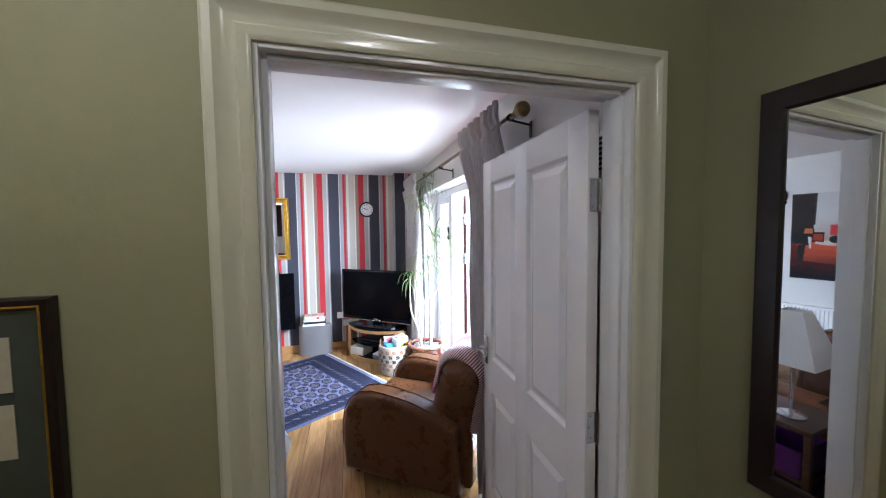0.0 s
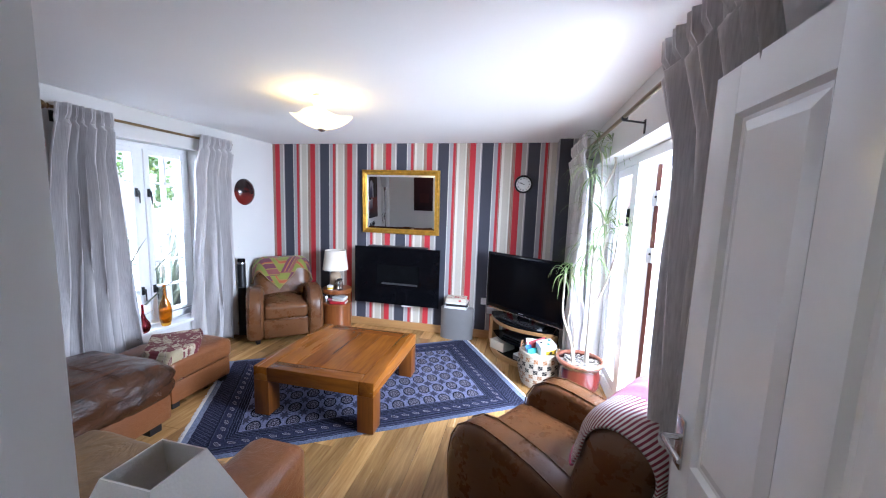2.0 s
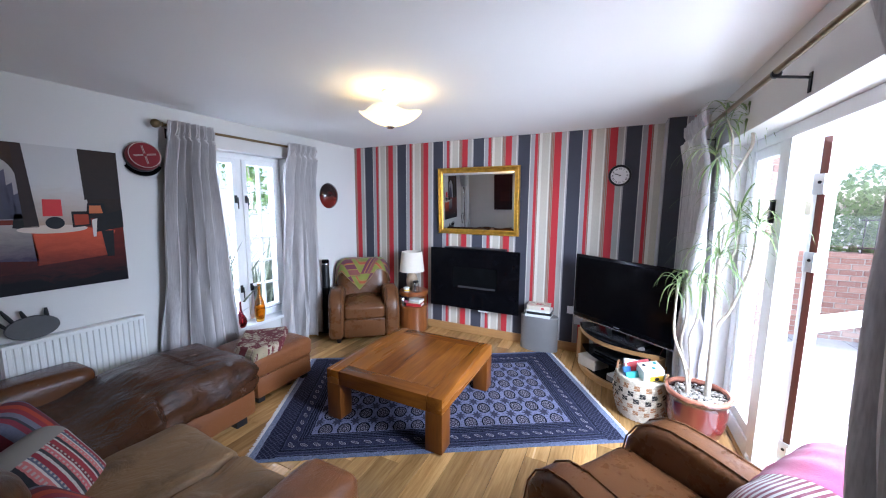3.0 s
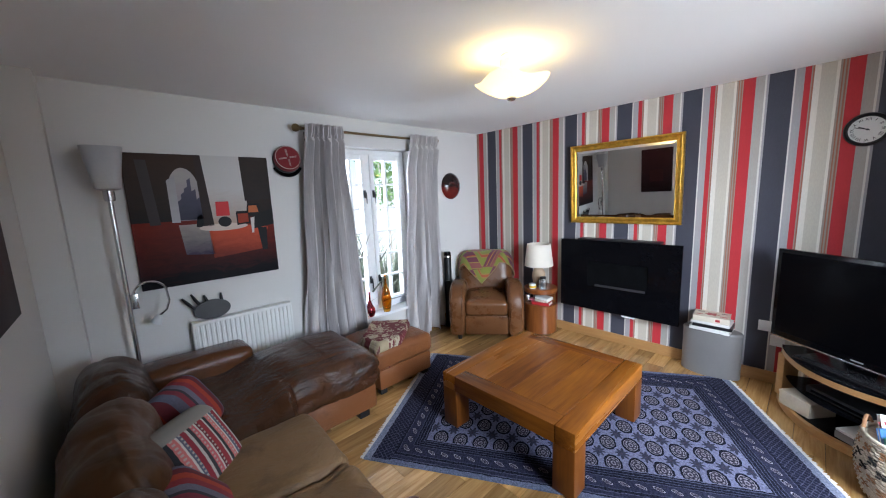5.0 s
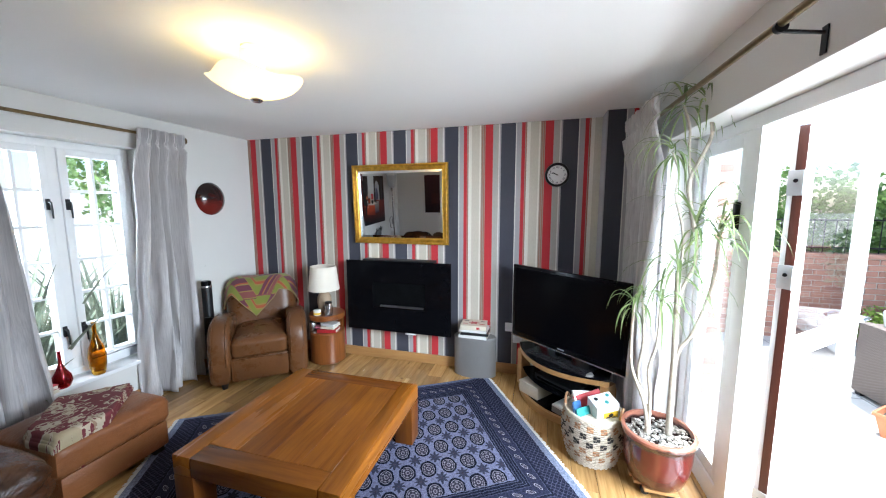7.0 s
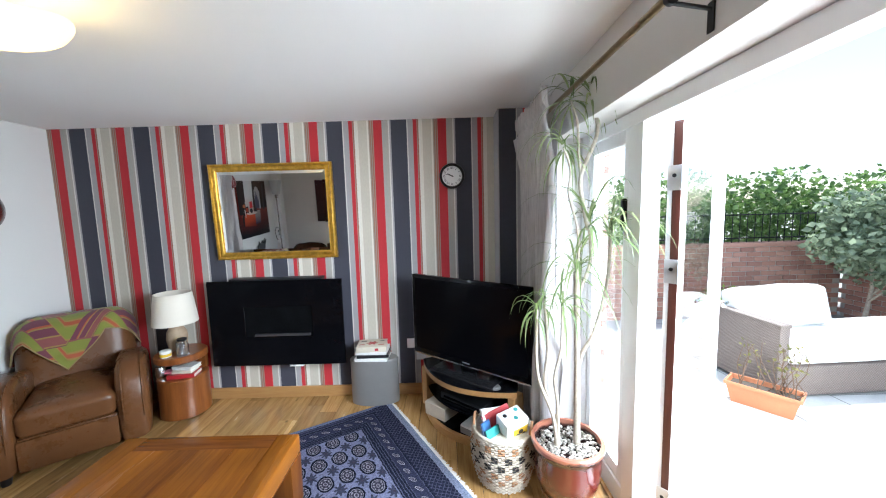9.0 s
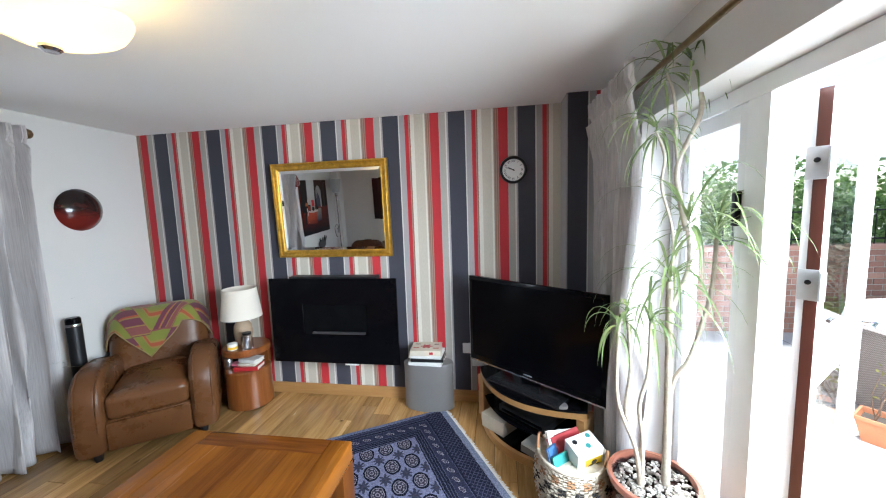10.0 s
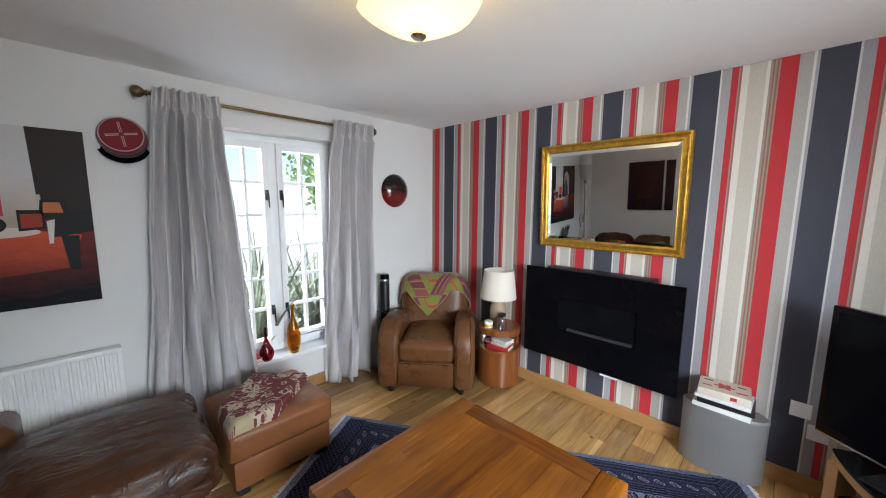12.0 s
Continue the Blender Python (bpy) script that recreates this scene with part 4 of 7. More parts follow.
for c, d in ((0.24, 0.92), (1.0, 1.88)):
    p = part("pane", box(0.088, LW - 0.088, -0.033, -0.026, c - 0.002, d + 0.002), PANE, leaf)
    p.visible_shadow = False
part("handle", tube([(LW - 0.045, -0.056, 1.03), (LW - 0.045, -0.10, 1.03), (LW - 0.15, -0.10, 1.03)], 0.009, 10), CHROME, leaf, "chrome lever handle")
ZINC = plain("pale_zinc", (0.66, 0.67, 0.68), 0.38, 0.6, vary=0.08)
for z in (0.20, 1.32, 1.74):
    hg = part("hinge", box(-0.012, -0.0065, -0.058, -0.002, z - 0.055, z + 0.055, 0.002), ZINC, leaf, "pressed steel hinge plate")
    part("knuckle", tube([(-0.012, -0.066, z - 0.05), (-0.012, -0.066, z + 0.05)], 0.009, 12), ZINC, hg)
    part("bolt", lathe([(0.0, 0.0), (0.009, 0.0), (0.006, 0.004), (0, 0.004)], 12), SATIN, hg, at=pose(-0.0125, -0.03, z + 0.01, 0, -90, 0))
    part("frame_plate", box(-0.05, -0.013, -0.07, -0.064, z - 0.05, z + 0.05, 0.002), ZINC, hg)

# ---- curtains ----
def curtain(at, w0, w1, shift, z0, z1, folds, amp, seed, label, group, head=0.0):
    """A pleated curtain along local x that hangs from z1 to z0; folds run in local y."""
    rnd = random.Random(seed)
    ph = [rnd.uniform(-0.5, 0.5) for _ in range(folds + 1)]
    wd = [rnd.uniform(0.6, 1.4) for _ in range(folds)]
    cum = [0]
    for w in wd:
        cum.append(cum[-1] + w)
    nu, nv = folds * 14, 60
    bm = bmesh.new()
    uvl = bm.loops.layers.uv.new("UVMap")
    rows = []
    for j in range(nv + 1):
        v = j / nv
        z = z1 + (z0 - z1) * v
        depth = (z1 - z) / 0.14
        row = []
        for i in range(nu + 1):
            u = i / nu
            s = u * folds
            k = min(int(s), folds - 1)
            uu = (cum[k] + (s - k) * wd[k]) / cum[-1]
            width = w0 + (w1 - w0) * min(1, v * 1.15) ** 0.8
            x = (uu - 0.5) * width + shift * v
            wander = 0.5 * min(1.0, v * 1.6) * noise.noise(Vector((s * 0.55, z * 1.1, seed + 2.0)))
            wave = math.sin(2 * math.pi * (s + wander) + ph[k] * min(1, v * 2))
            wave = math.copysign(abs(wave) ** 0.85, wave) * (0.75 + 0.5 * abs(ph[k]))
            if depth < 1:  # pinch-pleated heading
                pinch = math.exp(-((depth - 0.78) / 0.16) ** 2)
                y = amp * (0.45 * wave * (1 - 0.6 * pinch) + 0.22 * math.sin(6 * math.pi * s)) - math.copysign(0.014, head) * pinch
            else:
                y = amp * wave * (0.75 + 0.35 * v) * (1 + 0.7 * noise.noise(Vector((s * 0.9, z * 0.8, seed + 7.0)))) + 0.012 * noise.noise(Vector((x * 9, z * 2.2, seed)))
                x += 0.030 * v * noise.noise(Vector((s * 0.8, z * 1.3, seed + 5.0))) + 0.014 * math.sin(2 * math.pi * s * 2) * v
                y += 0.020 * v * noise.noise(Vector((s * 1.7, z * 1.1, seed + 9.0)))
            y += head * max(0.0, min(1.0, 1.6 - 0.6 * depth))
            row.append(bm.verts.new((x, y, z)))
        rows.append(row)
    for a, b in zip(rows, rows[1:]):
        for i in range(nu):
            bm.faces.new((a[i], a[i + 1], b[i + 1], b[i]))
    ob = single("curtain", bm, CURTAIN, label, "curtain", at, group, smooth=60)
    mod = ob.modifiers.new("thickness", "SOLIDIFY")
    mod.thickness = 0.003
    return ob


def rod(name, a, b, r, bracket, label):
    t = thing(name, label, "curtain rail")
    part("pole", tube([a, b], r, 14), BRASS, t)
    d = (Vector(b) - Vector(a)).normalized()
    for p, s in ((Vector(a), -1), (Vector(b), 1)):
        q = (Vector((0, 0, 1))).rotation_difference(d * s)
        bm = lathe([(r, 0), (r * 1.7, 0.006), (r * 1.2, 0.014), (r * 1.5, 0.02), (r * 2.5, 0.035), (r * 2.9, 0.052), (r * 2.5, 0.07), (r * 1.2, 0.082), (0, 0.084)], 20)
        part("finial", bm, BRASS, t, at=Matrix.Translation(p) @ q.to_matrix().to_4x4())
    for y in bracket[0]:
        wall, px, z = bracket[1], a[0], a[2]
        br = part("bracket", tube([(wall, y, z - 0.03), (px, y, z - 0.03 + 0.018)], 0.006, 8), SATIN, t, "dark metal bracket")
        s = 1 if wall > px else -1
        part("plate", box(wall - s * 0.004 - 0.002, wall - s * 0.004 + 0.002, y - 0.012, y + 0.012, z - 0.09, z - 0.01), SATIN, br)
        part("cup", tube([(px, y - 0.008, z), (px, y + 0.008, z)], r * 1.4, 12), SATIN, br)


rod("curtain_rail", (-3.03, 2.575, 2.235), (-3.03, 4.09, 2.24), 0.012, ((2.64, 4.04), XL, 0), "aged brass curtain pole over the window")
rod("curtain_rail", (0.815, 1.53, 2.175), (0.815, 4.62, 2.195), 0.013, ((1.60, 2.98, 4.5), XR, 0), "aged brass curtain pole over the patio doors")
curtain(pose(-3.02, 2.757, 0, 0, 0, 90), 0.33, 0.60, -0.012, 0.05, 2.27, 6, 0.075, 1, "grey linen pinch-pleat curtain beside the window", "window curtains", -0.05)
curtain(pose(-3.02, 3.917, 0, 0, 0, 90), 0.35, 0.50, -0.04, 0.02, 2.275, 5, 0.075, 2, "grey linen pinch-pleat curtain beside the window", "window curtains", -0.05)
curtain(pose(0.80, 1.93, 0, 0, 0, 90), 0.66, 0.36, -0.17, 0.04, 2.255, 7, 0.045, 3, "grey linen pinch-pleat curtain behind the open door", "patio curtains", 0.05)
curtain(pose(0.80, 4.28, 0, 0, 0, 90), 0.78, 0.42, -0.10, 0.04, 2.27, 7, 0.06, 4, "grey linen pinch-pleat curtain beside the patio doors", "patio curtains", 0.05)

# ---- ceiling light ----
SHADE = Nodes("frosted_glass_shade")
SHADE.set(Base_Color=(0.88, 0.78, 0.50), Roughness=0.35, Emission_Color=(1.0, 0.86, 0.55), Emission_Strength=0.5)
_thin = SHADE.t.nodes.new("ShaderNodeBsdfTranslucent")
_thin.inputs["Color"].default_value = (0.97, 0.90, 0.70, 1)
_both = SHADE.t.nodes.new("ShaderNodeMixShader")
_both.inputs[0].default_value = 0.5
SHADE.t.links.new(SHADE.bsdf.outputs[0], _both.inputs[1])
SHADE.t.links.new(_thin.outputs[0], _both.inputs[2])
SHADE.t.links.new(_both.outputs[0], SHADE.t.nodes["Material Output"].inputs[0])
cl = thing("ceiling_light", "frosted glass bowl ceiling light with a scalloped rim, lit", "ceiling light", pose(-1.217, 3.091, 0, 0, 0, 20))


def scalloped(points, n=64, lobes=4, depth=0.07):
    bm = bmesh.new()
    rings = []
    for r, z in points:
        ring = []
        for k in range(n):
            a = 2 * math.pi * k / n
            rr = r * (1 + depth * math.cos(lobes * a) * (r / 0.2))
            ring.append(bm.verts.new((rr * math.cos(a), rr * math.sin(a), z + 0.012 * math.cos(lobes * a) * (r / 0.2) ** 2)))
        rings.append(ring)
    for a, b in zip(rings, rings[1:]):
        for k in range(n):
            bm.faces.new((a[k], a[(k + 1) % n], b[(k + 1) % n], b[k]))
    return bm


sh = part("shade", scalloped([(0.012, 2.166), (0.06, 2.172), (0.11, 2.188), (0.15, 2.208), (0.18, 2.226), (0.20, 2.243), (0.206, 2.252), (0.20, 2.251), (0.178, 2.234), (0.148, 2.216), (0.108, 2.196), (0.06, 2.18), (0.012, 2.174)]), SHADE.mat, cl, "wavy frosted glass bowl")
part("upper_shade", scalloped([(0.02, 2.312), (0.045, 2.318), (0.06, 2.345), (0.064, 2.37), (0.06, 2.37), (0.05, 2.33)], 40), SHADE.mat, cl, "small frosted glass cup")
part("stem", tube([(0, 0, 2.17), (0, 0, 2.398)], 0.007, 10), BRASS, cl)
part("ceiling_rose", lathe([(0.055, 2.4), (0.055, 2.39), (0.03, 2.375), (0, 2.372)], 28), UPVC, cl)
part("knob", lathe([(0.0, 2.146), (0.02, 2.148), (0.028, 2.156), (0.028, 2.164), (0.012, 2.17), (0, 2.17)], 24), CHROME, cl, "brushed metal end knob")
bulb = new("ceiling_bulb", bpy.data.lights.new("ceiling_bulb", "POINT"))
bulb.data.energy, bulb.data.color, bulb.data.shadow_soft_size = 3.6, (1.0, 0.70, 0.28), 0.05
bulb.location = (-1.217, 3.091, 2.275)

# ---- pictures and things on the walls ----


def paint(name, a, b, axis=2, lo=0.0, hi=1.0, brush=7.0, rough=0.55):
    """Brushed paint that shades from a to b along one axis."""
    n = Nodes(name)
    v = n.coord()
    c = n.xyz(v)[axis]
    f = n.m("DIVIDE", n.m("SUBTRACT", c, lo), hi - lo)
    f = n.m("ADD", f, n.m("MULTIPLY_ADD", n.noise(n.scaled(v, [1, 1, 3]), brush, 5, 0.65, 1.0), 0.6, -0.3))
    n.set(Base_Color=n.ramp(f, [(0.0, a), (1.0, b)]), Roughness=rough, Specular_IOR_Level=0.2)
    return n.mat


def canvas(name, label, at, w, h, ground):
    t = thing(name, label, "painting", at)
    part("canvas", box(0, w, -0.03, 0, 0, h, 0.003), ground, t)
    return t


def patch(t, pts, material, layer=1, name="painted_shape"):
    bm = bmesh.new()
    bm.faces.new([bm.verts.new((x, -0.0302 - 0.0006 * layer, z)) for x, z in pts])
    part(name, bm, material, t)


def disc_pts(cx, cz, rx, rz, n=28, a0=0.0, a1=2 * math.pi):
    return [(cx + rx * math.cos(a0 + (a1 - a0) * k / (n - 1)), cz + rz * math.sin(a0 + (a1 - a0) * k / (n - 1))) for k in range(n)]


# picture of a room at dusk: local x runs along the wall, origin at the lower corner
P1 = canvas("painting", "unframed canvas of a dim red interior with an arch and lamp", pose(XL + 0.002, 1.372, 1.035, 0, 0, 90), 0.91, 0.945, paint("red_dark_floor_paint", (0.0065, 0.0065, 0.0096), (0.1612, 0.0177, 0.0096), 2, 0.05, 0.5))
S = 0.91
patch(P1, [(0, 0.47), (S, 0.47), (S, 0.945), (0, 0.945)], paint("shadow_wall_paint", (0.0112, 0.0074, 0.0074), (0.0434, 0.0217, 0.0136), 2, 0.45, 0.95), 1)
patch(P1, [(0.44, 0.42), (0.73, 0.42), (0.71, 0.945), (0.44, 0.945)], paint("pale_wall_paint", (0.3776, 0.2787, 0.2158), (0.5394, 0.5214, 0.5124), 2, 0.42, 0.7), 2)
patch(P1, [(0.23, 0.47), (0.415, 0.47), (0.415, 0.68)] + disc_pts(0.322, 0.68, 0.093, 0.17, 20, 0.0, math.pi) + [(0.23, 0.68)], paint("evening_sky_paint", (0.2846, 0.2427, 0.2762), (0.4185, 0.3850, 0.3599), 2, 0.5, 0.85), 2)
patch(P1, [(0.225, 0.46), (0.275, 0.46), (0.275, 0.80), (0.225, 0.76)], paint("pale_reveal_paint", (0.4650, 0.4650, 0.4836), (0.3348, 0.3162, 0.3255)), 3)
SKYLINE = paint("skyline_paint", (0.0527, 0.0527, 0.0806), (0.0992, 0.093, 0.1364), 2, 0.47, 0.75)
for x0, x1, z1 in ((0.275, 0.30, 0.63), (0.298, 0.322, 0.68), (0.32, 0.345, 0.72), (0.343, 0.365, 0.78), (0.362, 0.39, 0.70), (0.385, 0.414, 0.64)):
    patch(P1, [(x0, 0.475), (x1, 0.475), (x1, z1), (x0, z1 - 0.02)], SKYLINE, 3)
patch(P1, [(0.10, 0.45), (0.16, 0.45), (0.13, 0.90), (0.07, 0.90)], paint("curtain_paint", (0.031, 0.0248, 0.0279), (0.0558, 0.0434, 0.0403)), 3)
patch(P1, [(0.415, 0.42), (0.48, 0.42), (0.445, 0.945), (0.40, 0.945)], paint("column_paint", (0.0124, 0.0087, 0.0112), (0.0372, 0.0217, 0.0186)), 4)
patch(P1, [(0.71, 0.60), (S, 0.61), (S, 0.945), (0.70, 0.945)], paint("dark_picture_paint", (0.0074, 0.0081, 0.0124), (0.0279, 0.0174, 0.0136)), 3)
patch(P1, [(0.28, 0.22), (0.46, 0.20), (0.44, 0.44), (0.26, 0.44)], paint("floor_glow_paint", (0.0403, 0.0282, 0.0605), (0.3385, 0.2982, 0.2660), 2, 0.2, 0.46), 2)
patch(P1, [(0.45, 0.17), (0.80, 0.20), (0.86, 0.38), (0.70, 0.41), (0.44, 0.40)], paint("orange_red_paint", (0.0992, 0.0118, 0.0080), (0.5754, 0.0843, 0.0298), 2, 0.15, 0.42), 2)
patch(P1, disc_pts(0.545, 0.405, 0.165, 0.028), paint("table_top_paint", (0.5456, 0.4166, 0.3373), (0.6150, 0.5555, 0.5158)), 4)
patch(P1, [(0.50, 0.49), (0.592, 0.49), (0.592, 0.60), (0.505, 0.60)], paint("lamp_red_paint", (0.4997, 0.0242, 0.0322), (0.5642, 0.0484, 0.0484)), 5)
patch(P1, disc_pts(0.553, 0.445, 0.045, 0.04), paint("lamp_base_paint", (0.0062, 0.0062, 0.0087), (0.0186, 0.0186, 0.0248)), 5)
INK = paint("ink_paint", (0.0043, 0.0043, 0.0062), (0.0124, 0.0112, 0.0124))
patch(P1, [(0.365, 0.42), (0.46, 0.40), (0.45, 0.50), (0.38, 0.51)], INK, 3)
patch(P1, [(0.635, 0.41), (0.73, 0.42), (0.73, 0.52), (0.635, 0.52)], INK, 5)
patch(P1, [(0.645, 0.425), (0.72, 0.43), (0.72, 0.50), (0.645, 0.50)], paint("chair_red_paint", (0.1860, 0.0186, 0.0093), (0.3906, 0.0558, 0.0186)), 6)
patch(P1, [(0.71, 0.49), (0.82, 0.49), (0.81, 0.575), (0.72, 0.575)], INK, 5)
patch(P1, [(0.725, 0.505), (0.80, 0.505), (0.79, 0.56), (0.73, 0.56)], paint("chair_orange_paint", (0.3646, 0.0781, 0.0260), (0.5729, 0.1910, 0.0608)), 6)
patch(P1, [(0.745, 0.37), (S, 0.40), (S, 0.53), (0.82, 0.50), (0.75, 0.47)], INK, 7)
patch(P1, [(0.80, 0.19), (0.84, 0.19), (0.85, 0.38), (0.78, 0.38)], INK, 7)
patch(P1, [(0.735, 0.34), (0.75, 0.34), (0.765, 0.47), (0.735, 0.46)], paint("keys_paint", (0.5580, 0.5115, 0.4836), (0.6138, 0.5766, 0.5580)), 8)

# two dark canvases on the hall-side wall
for x0, x1 in ((-2.33, -1.80), (-1.766, -1.236)):
    t = canvas("painting", "unframed dark maroon abstract canvas on the white wall", pose(x1, YB + 0.002, 1.165, 0, 0, 180), x1 - x0, 0.81, paint("maroon_black_paint", (0.0186, 0.005, 0.0074), (0.0527, 0.0112, 0.0136), 2, 0.0, 0.81, 5.0))
    patch(t, [(0.15, 0.2), (x1 - x0 - 0.15, 0.2), (x1 - x0 - 0.15, 0.42), (0.15, 0.42)], paint("maroon_glow_paint", (0.062, 0.0124, 0.0124), (0.031, 0.0074, 0.0087)), 1)

# kepi cap on the wall
cap = thing("cap", "red and black military cap with a pale cross on top", "cap", pose(XL, 2.452, 1.965, 8, 78, 0) @ Matrix.Scale(0.95, 4))
CAP_RED, CAP_BLACK = fabric("dark_red_felt", (0.17, 0.012, 0.018)), fabric("black_felt", (0.014, 0.014, 0.016))
part("band", lathe([(0.118, 0.0), (0.119, 0.045), (0.116, 0.05)], 40), CAP_BLACK, cap)
part("crown", lathe([(0.116, 0.05), (0.112, 0.085), (0.106, 0.092), (0.0, 0.094)], 40), CAP_RED, cap)
CORD = fabric("pale_braid", (0.42, 0.36, 0.33))
part("braid", tube([(0.103 * math.cos(a), 0.103 * math.sin(a), 0.095) for a in [2 * math.pi * k / 40 for k in range(41)]], 0.003, 6), CORD, cap)
for k in range(4):
    a = math.radians(90 * k + 8)
    for off in (-0.004, 0.004):
        part("braid", tube([(0.012 * math.cos(a) - off * math.sin(a), 0.012 * math.sin(a) + off * math.cos(a), 0.096), (0.075 * math.cos(a) - off * math.sin(a), 0.075 * math.sin(a) + off * math.cos(a), 0.096)], 0.0022, 6), CORD, cap)
bm = bmesh.new()
pr = []
for r in (0.114, 0.122, 0.130, 0.134):
    pr.append([bm.verts.new(((r * math.cos(a) + (0.02 if r > 0.12 else 0)), r * math.sin(a) * (1 if r < 0.15 else 0.95), 0.004 + 0.02 * (r - 0.114) / 0.05)) for a in [math.radians(-68 + 136 * k / 20) for k in range(21)]])
for a, b in zip(pr, pr[1:]):
    for k in range(20):
        bm.faces.new((a[k], a[k + 1], b[k + 1], b[k]))
pk = part("peak", bm, BLACK, cap, "glossy black peak", at=pose(0, 0, 0, 0, 0, 0))
pk.modifiers.new("thickness", "SOLIDIFY").thickness = 0.003

# lacquer dish on the wall
def dish():
    n = Nodes("dark_red_lacquer")
    v = n.coord()
    z = n.xyz(v)[0]
    f = n.m("ADD", n.m("MULTIPLY", z, 4.0), n.m("MULTIPLY_ADD", n.noise(n.scaled(v, [1, 0.3, 1]), 20, 4), 0.8, 0.0))
    n.set(Base_Color=n.ramp(f, [(0.2, (0.012, 0.006, 0.006)), (0.4, (0.05, 0.008, 0.007)), (0.6, (0.14, 0.014, 0.010))]), Roughness=0.18)
    t = thing("wall_dish", "domed dark red lacquer dish hung on the white wall", "wall dish", pose(XL, 4.455, 1.725, 0, 90, 0))
    part("bowl", lathe([(0.158, 0.0), (0.164, 0.006), (0.158, 0.016), (0.118, 0.05), (0.06, 0.074), (0.0, 0.082)], 48), n.mat, t)


dish()

# clock
CLOCKF = plain("clock_face", (0.74, 0.74, 0.72), 0.4, vary=0.02)
ck = thing("wall_clock", "round black-rimmed wall clock with a white face", "clock", pose(0.264, YF - 0.001, 1.922, 90, 0, 0))
part("rim", lathe([(0.104, 0.0), (0.107, 0.02), (0.102, 0.034), (0.094, 0.036), (0.086, 0.028), (0.084, 0.014)], 56), SATIN, ck)
part("face", lathe([(0.0, 0.012), (0.086, 0.012), (0.086, 0.014), (0, 0.015)], 56), CLOCKF, ck)


def lettering(body, size):
    """Flat letters of the built-in font as a bmesh, centred on the origin."""
    cu = bpy.data.curves.new("lettering", "FONT")
    cu.body, cu.size, cu.extrude = body, size, 0.0004
    cu.align_x, cu.align_y = "CENTER", "CENTER"
    ob = bpy.data.objects.new("lettering", cu)
    me = bpy.data.meshes.new_from_object(ob)
    bm = bmesh.new()
    bm.from_mesh(me)
    bpy.data.objects.remove(ob)
    bpy.data.curves.remove(cu)
    bpy.data.meshes.remove(me)
    return bm


for k, body in enumerate(("XII", "I", "II", "III", "IIII", "V", "VI", "VII", "VIII", "IX", "X", "XI")):
    part("numeral", lettering(body, 0.024), SATIN, ck, at=pose(0, 0, 0, 0, 0, -30 * k) @ pose(0, 0.066, 0.016))
for ang, l, w in ((62, 0.045, 0.005), (-78 + 150, 0.064, 0.0035)):
    part("hand", box(-w / 2, w / 2, -0.012, l, 0.017, 0.018), SATIN, ck, at=pose(0, 0, 0, 0, 0, ang))
part("hub", lathe([(0.006, 0.016), (0.006, 0.02), (0, 0.02)], 14), SATIN, ck)

# wall sockets and air vent
for x, z in ((-0.128, 0.47), (-0.05, 0.36)):
    so = thing("wall_socket", "white plastic wall socket on the striped wall", "socket", pose(x, YF - 0.001, z))
    part("plate", box(-0.043, 0.043, -0.009, 0, -0.043, 0.043, 0.003), UPVC, so)
    part("switch", box(-0.012, 0.012, -0.012, -0.009, 0.005, 0.028, 0.001), UPVC, so)
vent = thing("air_vent", "small white slatted air vent high on the wall", "air vent", pose(XR - 0.001, 1.10, 1.90))
part("frame", box(-0.012, 0, -0.11, 0.11, -0.075, 0.075, 0.003), UPVC, vent)
for k in range(7):
    part("slat", box(-0.02, -0.012, -0.10, 0.10, -0.063 + k * 0.018, -0.055 + k * 0.018, 0.001), SATIN, vent)

# radiator
rad = thing("radiator", "white ribbed panel radiator under the painting", "radiator")
RX, RY0, RY1, RZ0, RZ1 = XL + 0.085, 1.61, 2.335, 0.15, 0.74
RADP = plain("white_radiator_enamel", (0.74, 0.74, 0.72), 0.3, vary=0.03)
bm = bmesh.new()
nr = 21
pts = []
for k in range(nr):
    y = RY0 + 0.012 + (RY1 - RY0 - 0.024) * k / nr
    s = (RY1 - RY0 - 0.024) / nr
    pts += [(y, 0.0), (y + s * 0.12, 0.012), (y + s * 0.62, 0.012), (y + s * 0.74, 0.0)]
pts.append((RY1 - 0.012, 0.0))
lo = [bm.verts.new((RX + d, y, RZ0 + 0.02)) for y, d in pts]
hi = [bm.verts.new((RX + d, y, RZ1 - 0.025)) for y, d in pts]
for k in range(len(pts) - 1):
    bm.faces.new((lo[k], lo[k + 1], hi[k + 1], hi[k]))
part("ribbed_panel", bm, RADP, rad, smooth=20)
part("top_grille", box(XL + 0.02, RX + 0.008, RY0, RY1, RZ1 - 0.026, RZ1, 0.005), RADP, rad)
part("bottom_edge", box(XL + 0.02, RX + 0.008, RY0, RY1, RZ0, RZ0 + 0.022, 0.005), RADP, rad)
for y in (RY0, RY1 - 0.014):
    part("side_panel", box(XL + 0.018, RX + 0.009, y, y + 0.014, RZ0 + 0.02, RZ1 - 0.024, 0.003), RADP, rad)
part("pipe", tube([(RX - 0.03, RY1 + 0.03, 0.0), (RX - 0.03, RY1 + 0.03, RZ0 + 0.05), (RX - 0.03, RY1 - 0.002, RZ0 + 0.06)], 0.008, 8), CHROME, rad)


